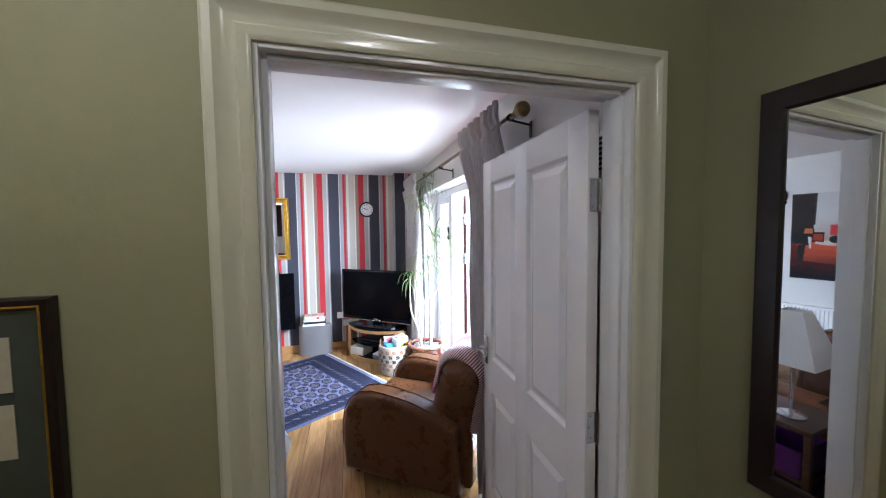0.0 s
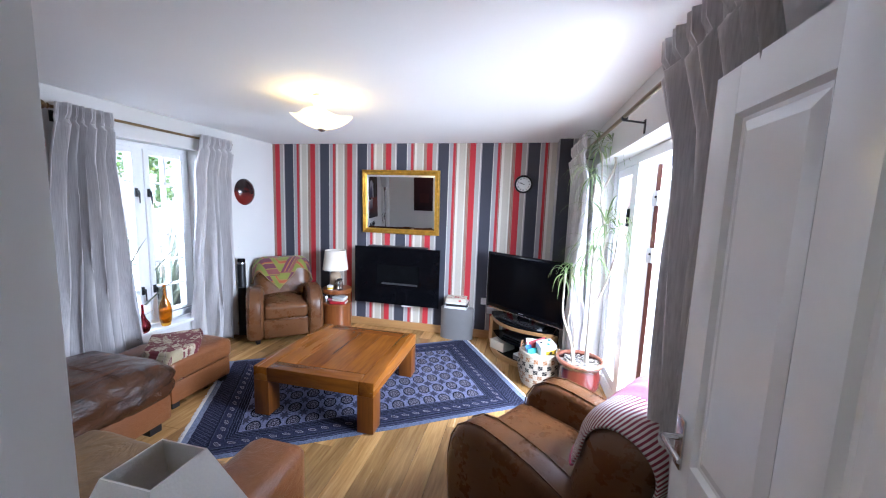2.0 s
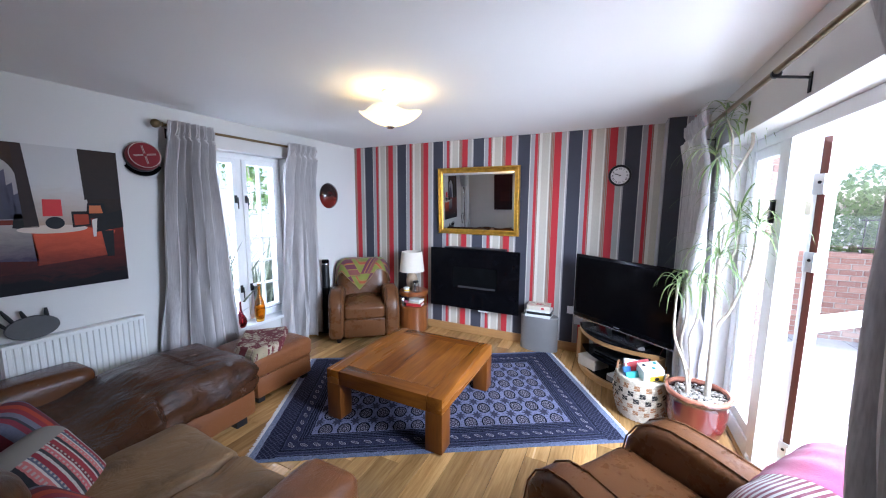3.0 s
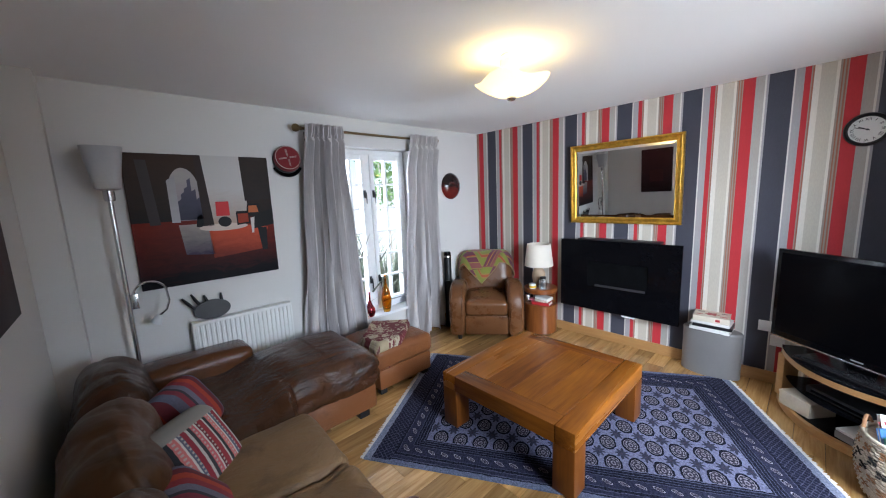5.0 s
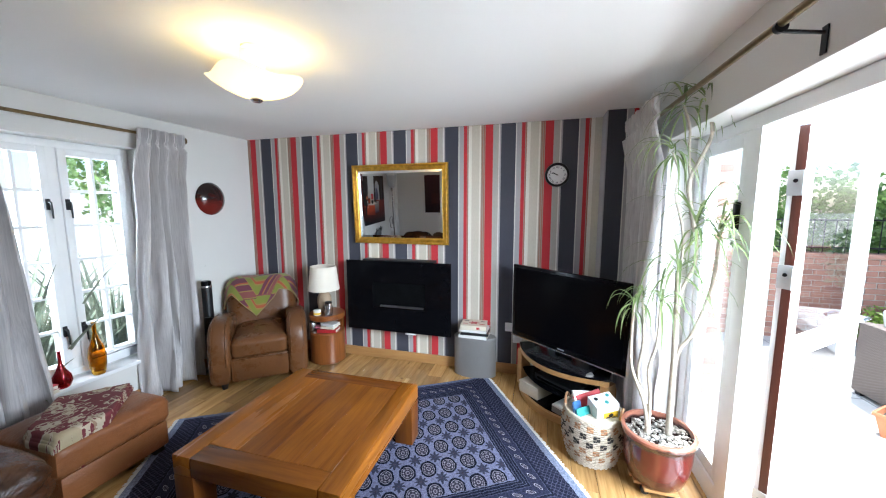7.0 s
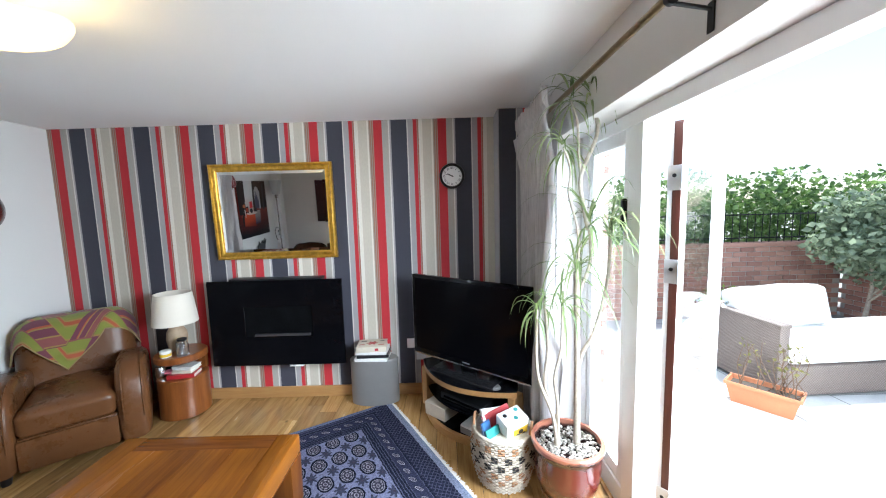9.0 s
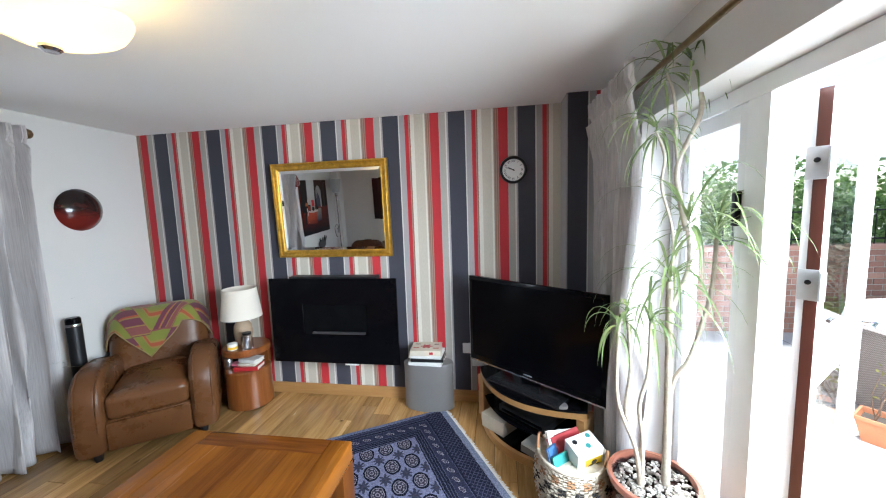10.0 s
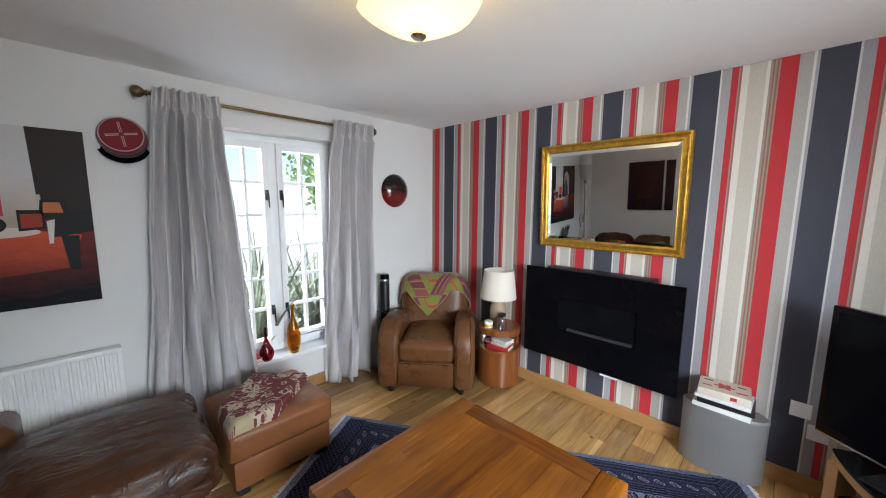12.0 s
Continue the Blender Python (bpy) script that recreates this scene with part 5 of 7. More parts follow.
# ---- throws and cushions ----
def check_throw():
    n = Nodes("olive_pink_check_throw")
    u0, v0, _ = n.xyz(n.coord("UV"))
    u = n.m("MULTIPLY", n.m("ADD", u0, v0), 0.707)
    v = n.m("MULTIPLY", n.m("SUBTRACT", u0, v0), 0.707)
    a = n.m("FRACT", n.m("DIVIDE", u, 0.36))
    b = n.m("FRACT", n.m("DIVIDE", n.m("ADD", v, 0.06), 0.36))
    odd = n.m("ABSOLUTE", n.m("SUBTRACT", n.m("GREATER_THAN", a, 0.5), n.m("GREATER_THAN", b, 0.5)))
    green, gold, rust, plum, rose = (0.20, 0.22, 0.030), (0.30, 0.20, 0.05), (0.36, 0.075, 0.03), (0.13, 0.028, 0.055), (0.22, 0.06, 0.06)
    s1 = n.ramp(n.m("FRACT", n.m("DIVIDE", u, 0.18)), [(0.0, gold), (0.05, green), (0.40, gold), (0.46, rust), (0.58, gold), (0.64, green), (0.95, rose)], True)
    s2 = n.ramp(n.m("FRACT", n.m("DIVIDE", v, 0.18)), [(0.0, gold), (0.05, plum), (0.30, gold), (0.34, rose), (0.60, gold), (0.64, plum), (0.94, rust)], True)
    s1 = n.mix(n.m("GREATER_THAN", v0, 0.46), s1, n.ramp(n.m("FRACT", n.m("DIVIDE", v0, 0.12)), [(0.0, rust), (0.55, rose), (0.75, gold), (0.85, green)], True))
    th = n.noise(n.coord(), 260, 2)
    n.set(Base_Color=n.mix(n.m("MULTIPLY", th, 0.35), n.mix(odd, s1, s2), (0.05, 0.03, 0.02)), Roughness=0.95, Sheen_Weight=0.2)
    n.bump(th, 0.4, 0.003)
    return n.mat


chair_a = facing(-2.55, 4.41, 0.64, -0.77)


def draped(xa, xb, front, rear, seed):
    """Cloth laid over the rounded back of a club chair, from a front angle to a rear angle for each x."""
    half, rad = Vector((0.33, 0.15, 0.32)), 0.142

    def out(p):
        q = [max(abs(c) - (h - rad), 0.0) for c, h in zip(p, half)]
        return math.sqrt(sum(c * c for c in q)) - rad

    bm = bmesh.new()
    uvl = bm.loops.layers.uv.new("UVMap")
    nu, nv, uvs, rows = 44, 60, {}, []
    for i in range(nu + 1):
        x = xa + (xb - xa) * i / nu
        f0, f1 = front(x), rear(x)
        row, run, last = [], 0.0, None
        for j in range(nv + 1):
            f = radians(f0 + (f1 - f0) * j / nv)
            wr = 0.008 * noise.noise(Vector((x * 14, f * 3, seed))) + 0.026
            lo, hi = 0.0, 0.8
            for _ in range(22):
                mid = (lo + hi) / 2
                if out(Vector((x, mid * math.sin(f), mid * math.cos(f)))) < wr:
                    lo = mid
                else:
                    hi = mid
            p = Vector((x, lo * math.sin(f), lo * math.cos(f)))
            run += (p - last).length if last is not None else 0.0
            last = p
            v = bm.verts.new(p)
            uvs[v] = (x - xa, run)
            row.append(v)
        mid_run = uvs[row[nv // 2]][1]
        for v in row:
            uvs[v] = (uvs[v][0], uvs[v][1] - mid_run + 0.4)
        rows.append(row)
    for p, q in zip(rows, rows[1:]):
        for j in range(nv):
            fc = bm.faces.new((p[j], q[j], q[j + 1], p[j + 1]))
            for lp in fc.loops:
                lp[uvl].uv = uvs[lp.vert]
    return bm


bm = draped(-0.37, 0.37, lambda x: -(46 + 72 * max(0.0, 1 - abs(x + 0.05) / 0.22)), lambda x: 80.0, 3.0)


def throw_on_back(bm, material, hem_material, label, at, thick):
    """A draped throw with a stitched hem along its front edge."""
    bm.verts.ensure_lookup_table()
    edge = [bm.verts[i * 61].co.copy() for i in range(45)]
    t = thing("throw", label, "throw", at)
    cloth = part("cloth", bm, material, t, smooth=60)
    cloth.modifiers.new("thickness", "SOLIDIFY").thickness = thick
    part("hem", tube(edge, thick * 0.75, 6), hem_material, t)


throw_on_back(bm, check_throw(), fabric("ochre_hem", (0.24, 0.17, 0.06)), "olive and plum checked throw draped over an armchair back", chair_a @ ON_BACK, 0.006)


def pink_throw():
    n = Nodes("pink_striped_throw")
    u, v, _ = n.xyz(n.coord("UV"))
    st = n.m("GREATER_THAN", n.m("FRACT", n.m("MULTIPLY", n.m("ADD", v, n.m("MULTIPLY", u, 0.15)), 62.0)), 0.5)
    body = n.mix(st, (0.62, 0.55, 0.52), (0.20, 0.02, 0.045))
    block = n.m("MULTIPLY", n.m("LESS_THAN", u, 0.42), n.m("LESS_THAN", v, 0.40))
    th = n.noise(n.coord(), 240, 2)
    solid = n.mix(n.m("MULTIPLY", th, 0.4), (0.42, 0.018, 0.12), (0.56, 0.12, 0.22))
    n.set(Base_Color=n.mix(block, body, solid), Roughness=0.95, Sheen_Weight=0.3)
    n.bump(th, 0.5, 0.004)
    return n.mat


chair_b = facing(0.49, 2.43, -0.80, 0.60)
bm = draped(-0.34, 0.30, lambda x: -62.0 - 10 * math.sin(x * 7), lambda x: 128.0, 8.0)
throw_on_back(bm, pink_throw(), fabric("pink_hem", (0.42, 0.06, 0.14)), "pink and cream striped knitted throw over an armchair back", chair_b @ ON_BACK, 0.01)


def floral():
    n = Nodes("red_floral_throw")
    v = n.coord()
    x, y, z = n.xyz(v)
    # large open flowers, scrolls between them and a buff border at one end
    near = n.voronoi(n.scaled(v, [1, 1, 0.0]), 8.5, "F1")
    scroll = n.noise(n.scaled(v, [1, 1, 0.0]), 9, 1, 0.4, 1.6)
    petals = n.noise(n.scaled(v, [1, 1, 0.0], (4, 2, 0)), 27, 1, 0.5, 0.4)
    flower = n.m("MULTIPLY", n.m("LESS_THAN", near, 0.47), n.m("GREATER_THAN", petals, 0.42))
    line = n.m("LESS_THAN", n.m("ABSOLUTE", n.m("SUBTRACT", scroll, 0.5)), 0.022)
    mark = n.m("MAXIMUM", flower, line)
    pale = n.mix(n.m("GREATER_THAN", petals, 0.60), (0.44, 0.37, 0.27), (0.26, 0.17, 0.11))
    th = n.noise(v, 300, 2)
    col = n.mix(mark, (0.125, 0.014, 0.020), pale)
    border = n.m("LESS_THAN", y, n.m("MULTIPLY_ADD", scroll, 0.03, -0.215))
    col = n.mix(n.m("MULTIPLY", border, n.m("GREATER_THAN", petals, 0.47)), col, (0.36, 0.29, 0.18))
    n.set(Base_Color=n.mix(n.m("MULTIPLY", th, 0.3), col, (0.05, 0.02, 0.02)), Roughness=0.9)
    n.bump(th, 0.3, 0.002)
    return n.mat


fold_at = pose(-2.44, 2.88, 0.398, 0, 0, 43)
fold = thing("folded_throw", "folded red floral tapestry throw on the ottoman", "throw", fold_at)
FLORAL = floral()
for k in range(3):
    bm = puffy(0.37 - 0.010 * k, 0.62 - 0.018 * k, 0.020, 0.9, 26, 0.004, 0.006, 6, k)
    for v in bm.verts:
        v.co.z += 0.012 + 0.017 * k + 0.006 * noise.noise(Vector((v.co.x * 7, v.co.y * 7, 2.0)))
        w = fold_at @ v.co
        # hang over the ottoman's edges
        over_x, over_y = max(0.0, w.x + 2.285), max(0.0, 2.715 - w.y)
        hang = over_x + over_y
        w.x -= over_x * min(0.75, over_x * 7)
        w.y += over_y * min(0.75, over_y * 7)
        w.z -= hang * min(0.95, hang * 7)
        v.co = fold_at.inverted() @ w
    part("fold", bm, FLORAL, fold, at=pose(0.003 * k, 0.004 * k, 0, 0, 0, 1.2 * k))

KILIM = [(3, (0.28, 0.02, 0.03)), (1, (0.6, 0.55, 0.5)), (2, (0.02, 0.02, 0.025)), (3, (0.55, 0.16, 0.15)), (1, (0.6, 0.55, 0.5)), (2, (0.10, 0.11, 0.16)), (3, (0.24, 0.015, 0.03)), (1.5, (0.5, 0.47, 0.42)), (2, (0.03, 0.03, 0.035)), (3, (0.5, 0.12, 0.13)), (1, (0.55, 0.5, 0.45)), (2, (0.14, 0.02, 0.03))]


def kilim_panel():
    """A woven striped panel between plain grey margins."""
    n = Nodes("kilim_panel")
    v = n.coord()
    x, y, z = n.xyz(v)
    wob = n.m("MULTIPLY_ADD", n.noise(v, 40, 2), 0.006, -0.003)
    f = n.m("FRACT", n.m("DIVIDE", n.m("ADD", n.m("ADD", x, wob), 0.4), 0.20))
    total, at, stops = sum(w for w, _ in KILIM), 0.0, []
    for w, colour in KILIM:
        stops.append((at / total, colour))
        at += w
    teeth = n.m("GREATER_THAN", n.m("FRACT", n.m("MULTIPLY", y, 55.0)), 0.5)
    rows = n.m("GREATER_THAN", n.m("FRACT", n.m("DIVIDE", x, 0.034)), 0.72)
    col = n.mix(n.m("MULTIPLY", n.m("MULTIPLY", teeth, rows), 0.8), n.ramp(f, stops, True), (0.45, 0.41, 0.36))
    th = n.noise(v, 260, 2)
    grey = n.mix(th, (0.20, 0.185, 0.16), (0.32, 0.30, 0.27))
    inside = n.m("LESS_THAN", n.m("ABSOLUTE", n.m("ADD", y, wob)), 0.125)
    col = n.mix(n.m("MULTIPLY", th, 0.35), n.mix(inside, grey, col), (0.03, 0.025, 0.02))
    n.set(Base_Color=col, Roughness=0.95)
    n.bump(th, 0.4, 0.003)
    return n.mat


K1 = kilim_panel()
K2 = stripes("kilim_wide_stripes", [(2, (0.30, 0.035, 0.014)), (2, (0.10, 0.012, 0.02)), (3, (0.09, 0.095, 0.14)), (2, (0.17, 0.02, 0.035)), (1, (0.03, 0.03, 0.04)), (2, (0.12, 0.12, 0.16)), (2, (0.20, 0.02, 0.03))], 0, -0.2, 0.24, rough=0.95, weave=0.7)
GREYBACK = fabric("grey_cushion_back", (0.27, 0.25, 0.22))


def cushion(at, m, label, size=0.42):
    c = thing("cushion", label, "cushion", at, "patterned cushions")
    part("cover", puffy(size, size, 0.16, 0.95, 14, 0.03, 0.008, 5), m, c)
    part("backing", puffy(size * 0.985, size * 0.985, 0.10, 0.95, 10, 0.02), GREYBACK, c, "plain grey reverse", at=pose(0, 0, -0.035))
    return c


cushion(pose(-2.15, 1.43, 0.515, 60, 0, 148), K2, "orange, plum and grey striped kilim cushion on the sofa", 0.35)
cushion(pose(-1.72, 1.41, 0.515, 58, 8, 140), K1, "red, white and black striped kilim cushion on the sofa", 0.38)
cushion(pose(-1.40, 1.36, 0.46, 55, 0, 176), K2, "orange, plum and grey striped kilim cushion on the sofa", 0.37)

# ---- lamps ----
CREAMSH = fabric("cream_lampshade", (0.68, 0.62, 0.53), vary=0.06)
WHITESH = fabric("white_lampshade", (0.88, 0.87, 0.84), vary=0.03)
lamp = thing("table_lamp", "stoneware table lamp with a cream drum shade, unlit", "table lamp", pose(-2.085, 4.815, 0.525))
CLAY = plain("ribbed_stoneware", (0.36, 0.26, 0.17), 0.65, vary=0.2, scale=18, bump=0.3)
part("base", lathe([(0.05, 0.0), (0.056, 0.01), (0.068, 0.05), (0.075, 0.10), (0.07, 0.16), (0.05, 0.20), (0.028, 0.215), (0.02, 0.23), (0.0, 0.23)], 36), CLAY, lamp)
part("stem", tube([(0, 0, 0.22), (0, 0, 0.40)], 0.008, 8), BRASS, lamp)
part("shade", lathe([(0.160, 0.238), (0.162, 0.238), (0.132, 0.490), (0.130, 0.490), (0.158, 0.240)], 48), CREAMSH, lamp, "cream fabric shade")

fl = thing("floor_lamp", "brushed steel floor lamp with a frosted glass uplighter and reading arm", "floor lamp", pose(-2.94, 1.292, 0))
part("base", lathe([(0.125, 0.0), (0.125, 0.018), (0.11, 0.025), (0.0, 0.027)], 40), CHROME, fl)
part("pole", tube([(0, 0, 0.02), (0, 0, 1.70)], 0.013, 12), CHROME, fl)
part("collar", lathe([(0.024, 1.66), (0.028, 1.675), (0.028, 1.725), (0.0, 1.725)], 24), CHROME, fl)
bm = bmesh.new()
rings = []
for r, z in ((0.035, 1.725), (0.062, 1.735), (0.098, 1.985), (0.094, 1.985), (0.058, 1.742), (0.03, 1.732)):
    rings.append([bm.verts.new((r * math.copysign(abs(math.cos(a)) ** 0.55, math.cos(a)), r * math.copysign(abs(math.sin(a)) ** 0.55, math.sin(a)), z)) for a in [2 * math.pi * k / 40 for k in range(40)]])
for a, b in zip(rings, rings[1:]):
    for k in range(40):
        bm.faces.new((a[k], a[(k + 1) % 40], b[(k + 1) % 40], b[k]))
part("shade", bm, plain("frosted_white_glass", (0.40, 0.40, 0.41), 0.35, vary=0.05), fl, "frosted white glass shade")
part("bulb", lathe([(0.0, 1.74), (0.018, 1.76), (0.03, 1.83), (0.02, 1.87), (0, 1.88)], 20), UPVC, fl)
part("switch_box", box(-0.02, 0.02, 0.012, 0.05, 0.96, 1.06, 0.004), CHROME, fl)
arc = [(0.0, 0.03 + 0.085 - 0.085 * math.cos(math.radians(a)), 1.05 + 0.075 * math.sin(math.radians(a))) for a in range(0, 181, 12)]
arc += [(0.01, 0.205, 0.98), (0.01, 0.185, 0.92), (0.01, 0.14, 0.885)]
part("reading_arm", tube(arc, 0.007, 8), CHROME, fl)
part("reading_shade", lathe([(0.014, 0.0), (0.02, 0.012), (0.034, 0.06), (0.032, 0.06), (0.0, 0.02)], 24), plain("frosted_reading_glass", (0.66, 0.66, 0.66), 0.35), fl, at=pose(0.01, 0.145, 0.89, 150, 0, 0))

# small table by the doorway with a square-shaded lamp
dt = thing("side_table", "small dark wooden side table with a lower shelf beside the door", "side table", pose(-0.37, 1.16, 0))
DKW = wood("dark_walnut", (0.05, 0.022, 0.012), (0.13, 0.06, 0.03), 0, 1.0, 0.35)
part("tabletop", box(-0.185, 0.185, -0.18, 0.18, 0.575, 0.60, 0.004), DKW, dt)
part("shelf", box(-0.165, 0.165, -0.16, 0.16, 0.30, 0.318, 0.003), DKW, dt)
for x in (-0.165, 0.165):
    for y in (-0.16, 0.16):
        part("leg", box(x - 0.015, x + 0.015, y - 0.015, y + 0.015, 0, 0.575, 0.003), DKW, dt)
dl = thing("table_lamp", "chrome table lamp with a white tapered square shade", "table lamp", pose(-0.312, 1.115, 0.60))
part("foot", lathe([(0.065, 0.0), (0.065, 0.012), (0.05, 0.018), (0, 0.02)], 32), CHROME, dl)
part("stem", tube([(0, 0, 0.015), (0, 0, 0.5)], 0.009, 10), CHROME, dl)
bm = bmesh.new()
rows = []
for s, z in ((0.142, 0.31), (0.05, 0.58), (0.047, 0.58), (0.138, 0.312)):
    rows.append([bm.verts.new((x * s, y * s, z)) for x, y in ((-1, -1), (1, -1), (1, 1), (-1, 1))])
for a, b in zip(rows, rows[1:]):
    for k in range(4):
        bm.faces.new((a[k], a[(k + 1) % 4], b[(k + 1) % 4], b[k]))
part("shade", bm, WHITESH, dl, "white tapered square shade")
PURPLE = plain("purple_card", (0.10, 0.012, 0.16), 0.5)
bx = thing("storage_box", "open purple storage box with papers in it", "storage box", pose(-0.36, 1.16, 0.319))
for a in ((-0.14, 0.14, -0.13, -0.124), (-0.14, 0.14, 0.124, 0.13), (-0.14, -0.134, -0.124, 0.124), (0.134, 0.14, -0.124, 0.124)):
    part("side", box(a[0], a[1], a[2], a[3], 0.0, 0.14), PURPLE, bx)
part("bottom", box(-0.134, 0.134, -0.124, 0.124, 0.0, 0.006), PURPLE, bx)
bx2 = thing("storage_box", "closed purple storage box on the floor", "storage box", pose(-0.36, 1.16, 0.002))
part("body", box(-0.145, 0.145, -0.14, 0.14, 0.0, 0.2, 0.004), PURPLE, bx2)
part("lid", box(-0.149, 0.149, -0.144, 0.144, 0.2, 0.235, 0.004), PURPLE, bx2)


# ---- books, bottles and small things ----
PAGES = plain("book_pages", (0.62, 0.58, 0.50), 0.8)


def book(at, w, d, h, m, label, group=""):
    b = thing("book", label, "book", at, group)
    part("pages", box(-w / 2 + 0.003, w / 2 - 0.004, -d / 2 + 0.004, d / 2 - 0.004, 0.003, h - 0.003), PAGES, b)
    part("cover", box(-w / 2, w / 2, -d / 2, d / 2, 0, 0.003), m, b)
    part("cover", box(-w / 2, w / 2, -d / 2, d / 2, h - 0.003, h), m, b)
    part("spine", box(-w / 2, w / 2, -d / 2 - 0.002, -d / 2 + 0.001, 0.0, h, 0.001), m, b)
    return b


WHITEC, REDC, BLACKC, CREAMC = plain("white_cover", (0.7, 0.69, 0.67), 0.35), plain("red_cover", (0.36, 0.02, 0.025), 0.4), plain("black_cover", (0.012, 0.012, 0.013), 0.3), plain("cream_cover", (0.58, 0.52, 0.42), 0.45)
PINKC, BLUEC, YELLOW, GREENC = plain("pink_cover", (0.55, 0.15, 0.2), 0.45), plain("blue_cover", (0.05, 0.13, 0.3), 0.4), plain("yellow_card", (0.66, 0.42, 0.02), 0.45), plain("teal_card", (0.04, 0.25, 0.24), 0.45)
z = 0.397
BX, BY = -0.452, 4.862
book(pose(BX, BY, z, 0, 0, -3), 0.27, 0.20, 0.030, WHITEC, "thick white hardback book on the waste bin", "book stack")
z += 0.0305
book(pose(BX + 0.01, BY, z, 0, 0, 2), 0.265, 0.195, 0.026, BLACKC, "black-spined hardback book in the stack", "book stack")
z += 0.0265
book(pose(BX, BY + 0.002, z, 0, 0, -2), 0.26, 0.19, 0.022, WHITEC, "white hardback book in the stack", "book stack")
z += 0.0225
top = book(pose(BX - 0.004, BY, z, 0, 0, 4), 0.245, 0.185, 0.045, CREAMC, "cream cookery book with a red flower on its cover", "book stack")
bm = bmesh.new()
bm.faces.new([bm.verts.new((0.042 * (1 + 0.28 * math.cos(6 * a)) * math.cos(a), 0.034 * (1 + 0.28 * math.cos(6 * a)) * math.sin(a), 0.0455)) for a in [2 * math.pi * k / 48 for k in range(48)]])
part("printed_flower", bm, REDC, top)
for k, (x0, x1, y) in enumerate(((-0.10, -0.055, 0.05), (-0.105, -0.06, -0.03), (0.06, 0.10, 0.045), (0.055, 0.105, -0.04))):
    part("printed_bar", box(x0, x1, y - 0.007, y + 0.007, 0.0451, 0.0458), BLACKC if k % 2 == 0 else REDC, top)
part("spine_bar", box(0.03, 0.06, -0.0965, -0.0945, 0.012, 0.032), REDC, top)

tier = pose(-2.045, 4.79, 0.336)
book(tier @ pose(0.05, -0.05, 0.0, 0, 0, 12), 0.20, 0.135, 0.032, REDC, "red paperback book on the side table", "side table books")
book(tier @ pose(0.055, -0.04, 0.033, 0, 0, 4), 0.15, 0.115, 0.022, CREAMC, "cream paperback book on the side table", "side table books")
book(tier @ pose(0.06, -0.03, 0.056, 0, 0, -6), 0.17, 0.11, 0.028, WHITEC, "white paperback book on the side table", "side table books")
book(tier @ pose(-0.045, -0.055, 0.033, 0, 0, 18), 0.09, 0.07, 0.014, PINKC, "small pink notebook on the side table", "side table books")
tin = thing("metal_tin", "small brushed metal tin on the lower tier", "tin", tier @ pose(-0.125, -0.075, 0))
part("body", lathe([(0.034, 0.0), (0.036, 0.004), (0.036, 0.085), (0.033, 0.09), (0.0, 0.088)], 28), CHROME, tin)
tt = pose(-2.045, 4.79, 0.526)
jar = thing("candle_tin", "yellow and white labelled candle tin", "candle", tt @ pose(-0.03, -0.125, 0))
part("body", lathe([(0.036, 0), (0.038, 0.003), (0.038, 0.04), (0.0, 0.04)], 28), WHITEC, jar)
part("label", lathe([(0.0385, 0.008), (0.0388, 0.009), (0.0388, 0.028), (0.0385, 0.029)], 28), YELLOW, jar, "yellow printed label")
part("lid", lathe([(0.039, 0.04), (0.039, 0.05), (0.036, 0.053), (0, 0.053)], 28), WHITEC, jar)
gl = thing("glass_jar", "clear glass storm jar with a dark lid", "jar", tt @ pose(0.085, -0.09, 0))
part("body", lathe([(0.036, 0), (0.042, 0.006), (0.042, 0.085), (0.03, 0.105), (0.028, 0.12), (0.026, 0.12), (0.028, 0.104), (0.039, 0.084), (0.039, 0.009), (0.0, 0.008)], 32), glass("clear_glass", (0.97, 0.98, 0.98)), gl)
part("lid", lathe([(0.032, 0.12), (0.034, 0.125), (0.034, 0.138), (0.0, 0.142)], 28), SATIN, gl)
mg = thing("metal_cup", "small silver cup on the side table", "cup", tt @ pose(0.03, -0.04, 0))
part("body", lathe([(0.026, 0), (0.03, 0.004), (0.034, 0.09), (0.031, 0.09), (0.026, 0.01), (0, 0.01)], 24), CHROME, mg)

sill_z = WZ0 + 0.0285
bt = thing("glass_bottle", "tall amber glass bottle vase on the window board", "bottle", pose(-3.13, 3.385, sill_z))
AMBER, RUBY = glass("amber_glass", (0.72, 0.36, 0.02)), glass("ruby_glass", (0.42, 0.01, 0.02))
part("body", lathe([(0.035, 0.0), (0.04, 0.012), (0.052, 0.08), (0.055, 0.15), (0.044, 0.22), (0.022, 0.28), (0.013, 0.33), (0.013, 0.40), (0.018, 0.41), (0.014, 0.41), (0.009, 0.40), (0.009, 0.33), (0.018, 0.28), (0.040, 0.22), (0.050, 0.15), (0.046, 0.08), (0.03, 0.03), (0, 0.03)], 36), AMBER, bt)
rb_ = thing("glass_bottle", "ruby red teardrop glass bottle vase on the window board", "bottle", pose(-3.12, 3.165, sill_z))
part("body", lathe([(0.03, 0.0), (0.042, 0.01), (0.056, 0.05), (0.05, 0.09), (0.026, 0.135), (0.012, 0.18), (0.009, 0.26), (0.013, 0.268), (0.009, 0.268), (0.006, 0.255), (0.008, 0.18), (0.022, 0.132), (0.045, 0.088), (0.05, 0.05), (0.03, 0.018), (0, 0.018)], 36), RUBY, rb_)
book(pose(-3.13, 3.05, sill_z, 0, 0, 8), 0.16, 0.12, 0.028, WHITEC, "white book on the window board", "sill books")
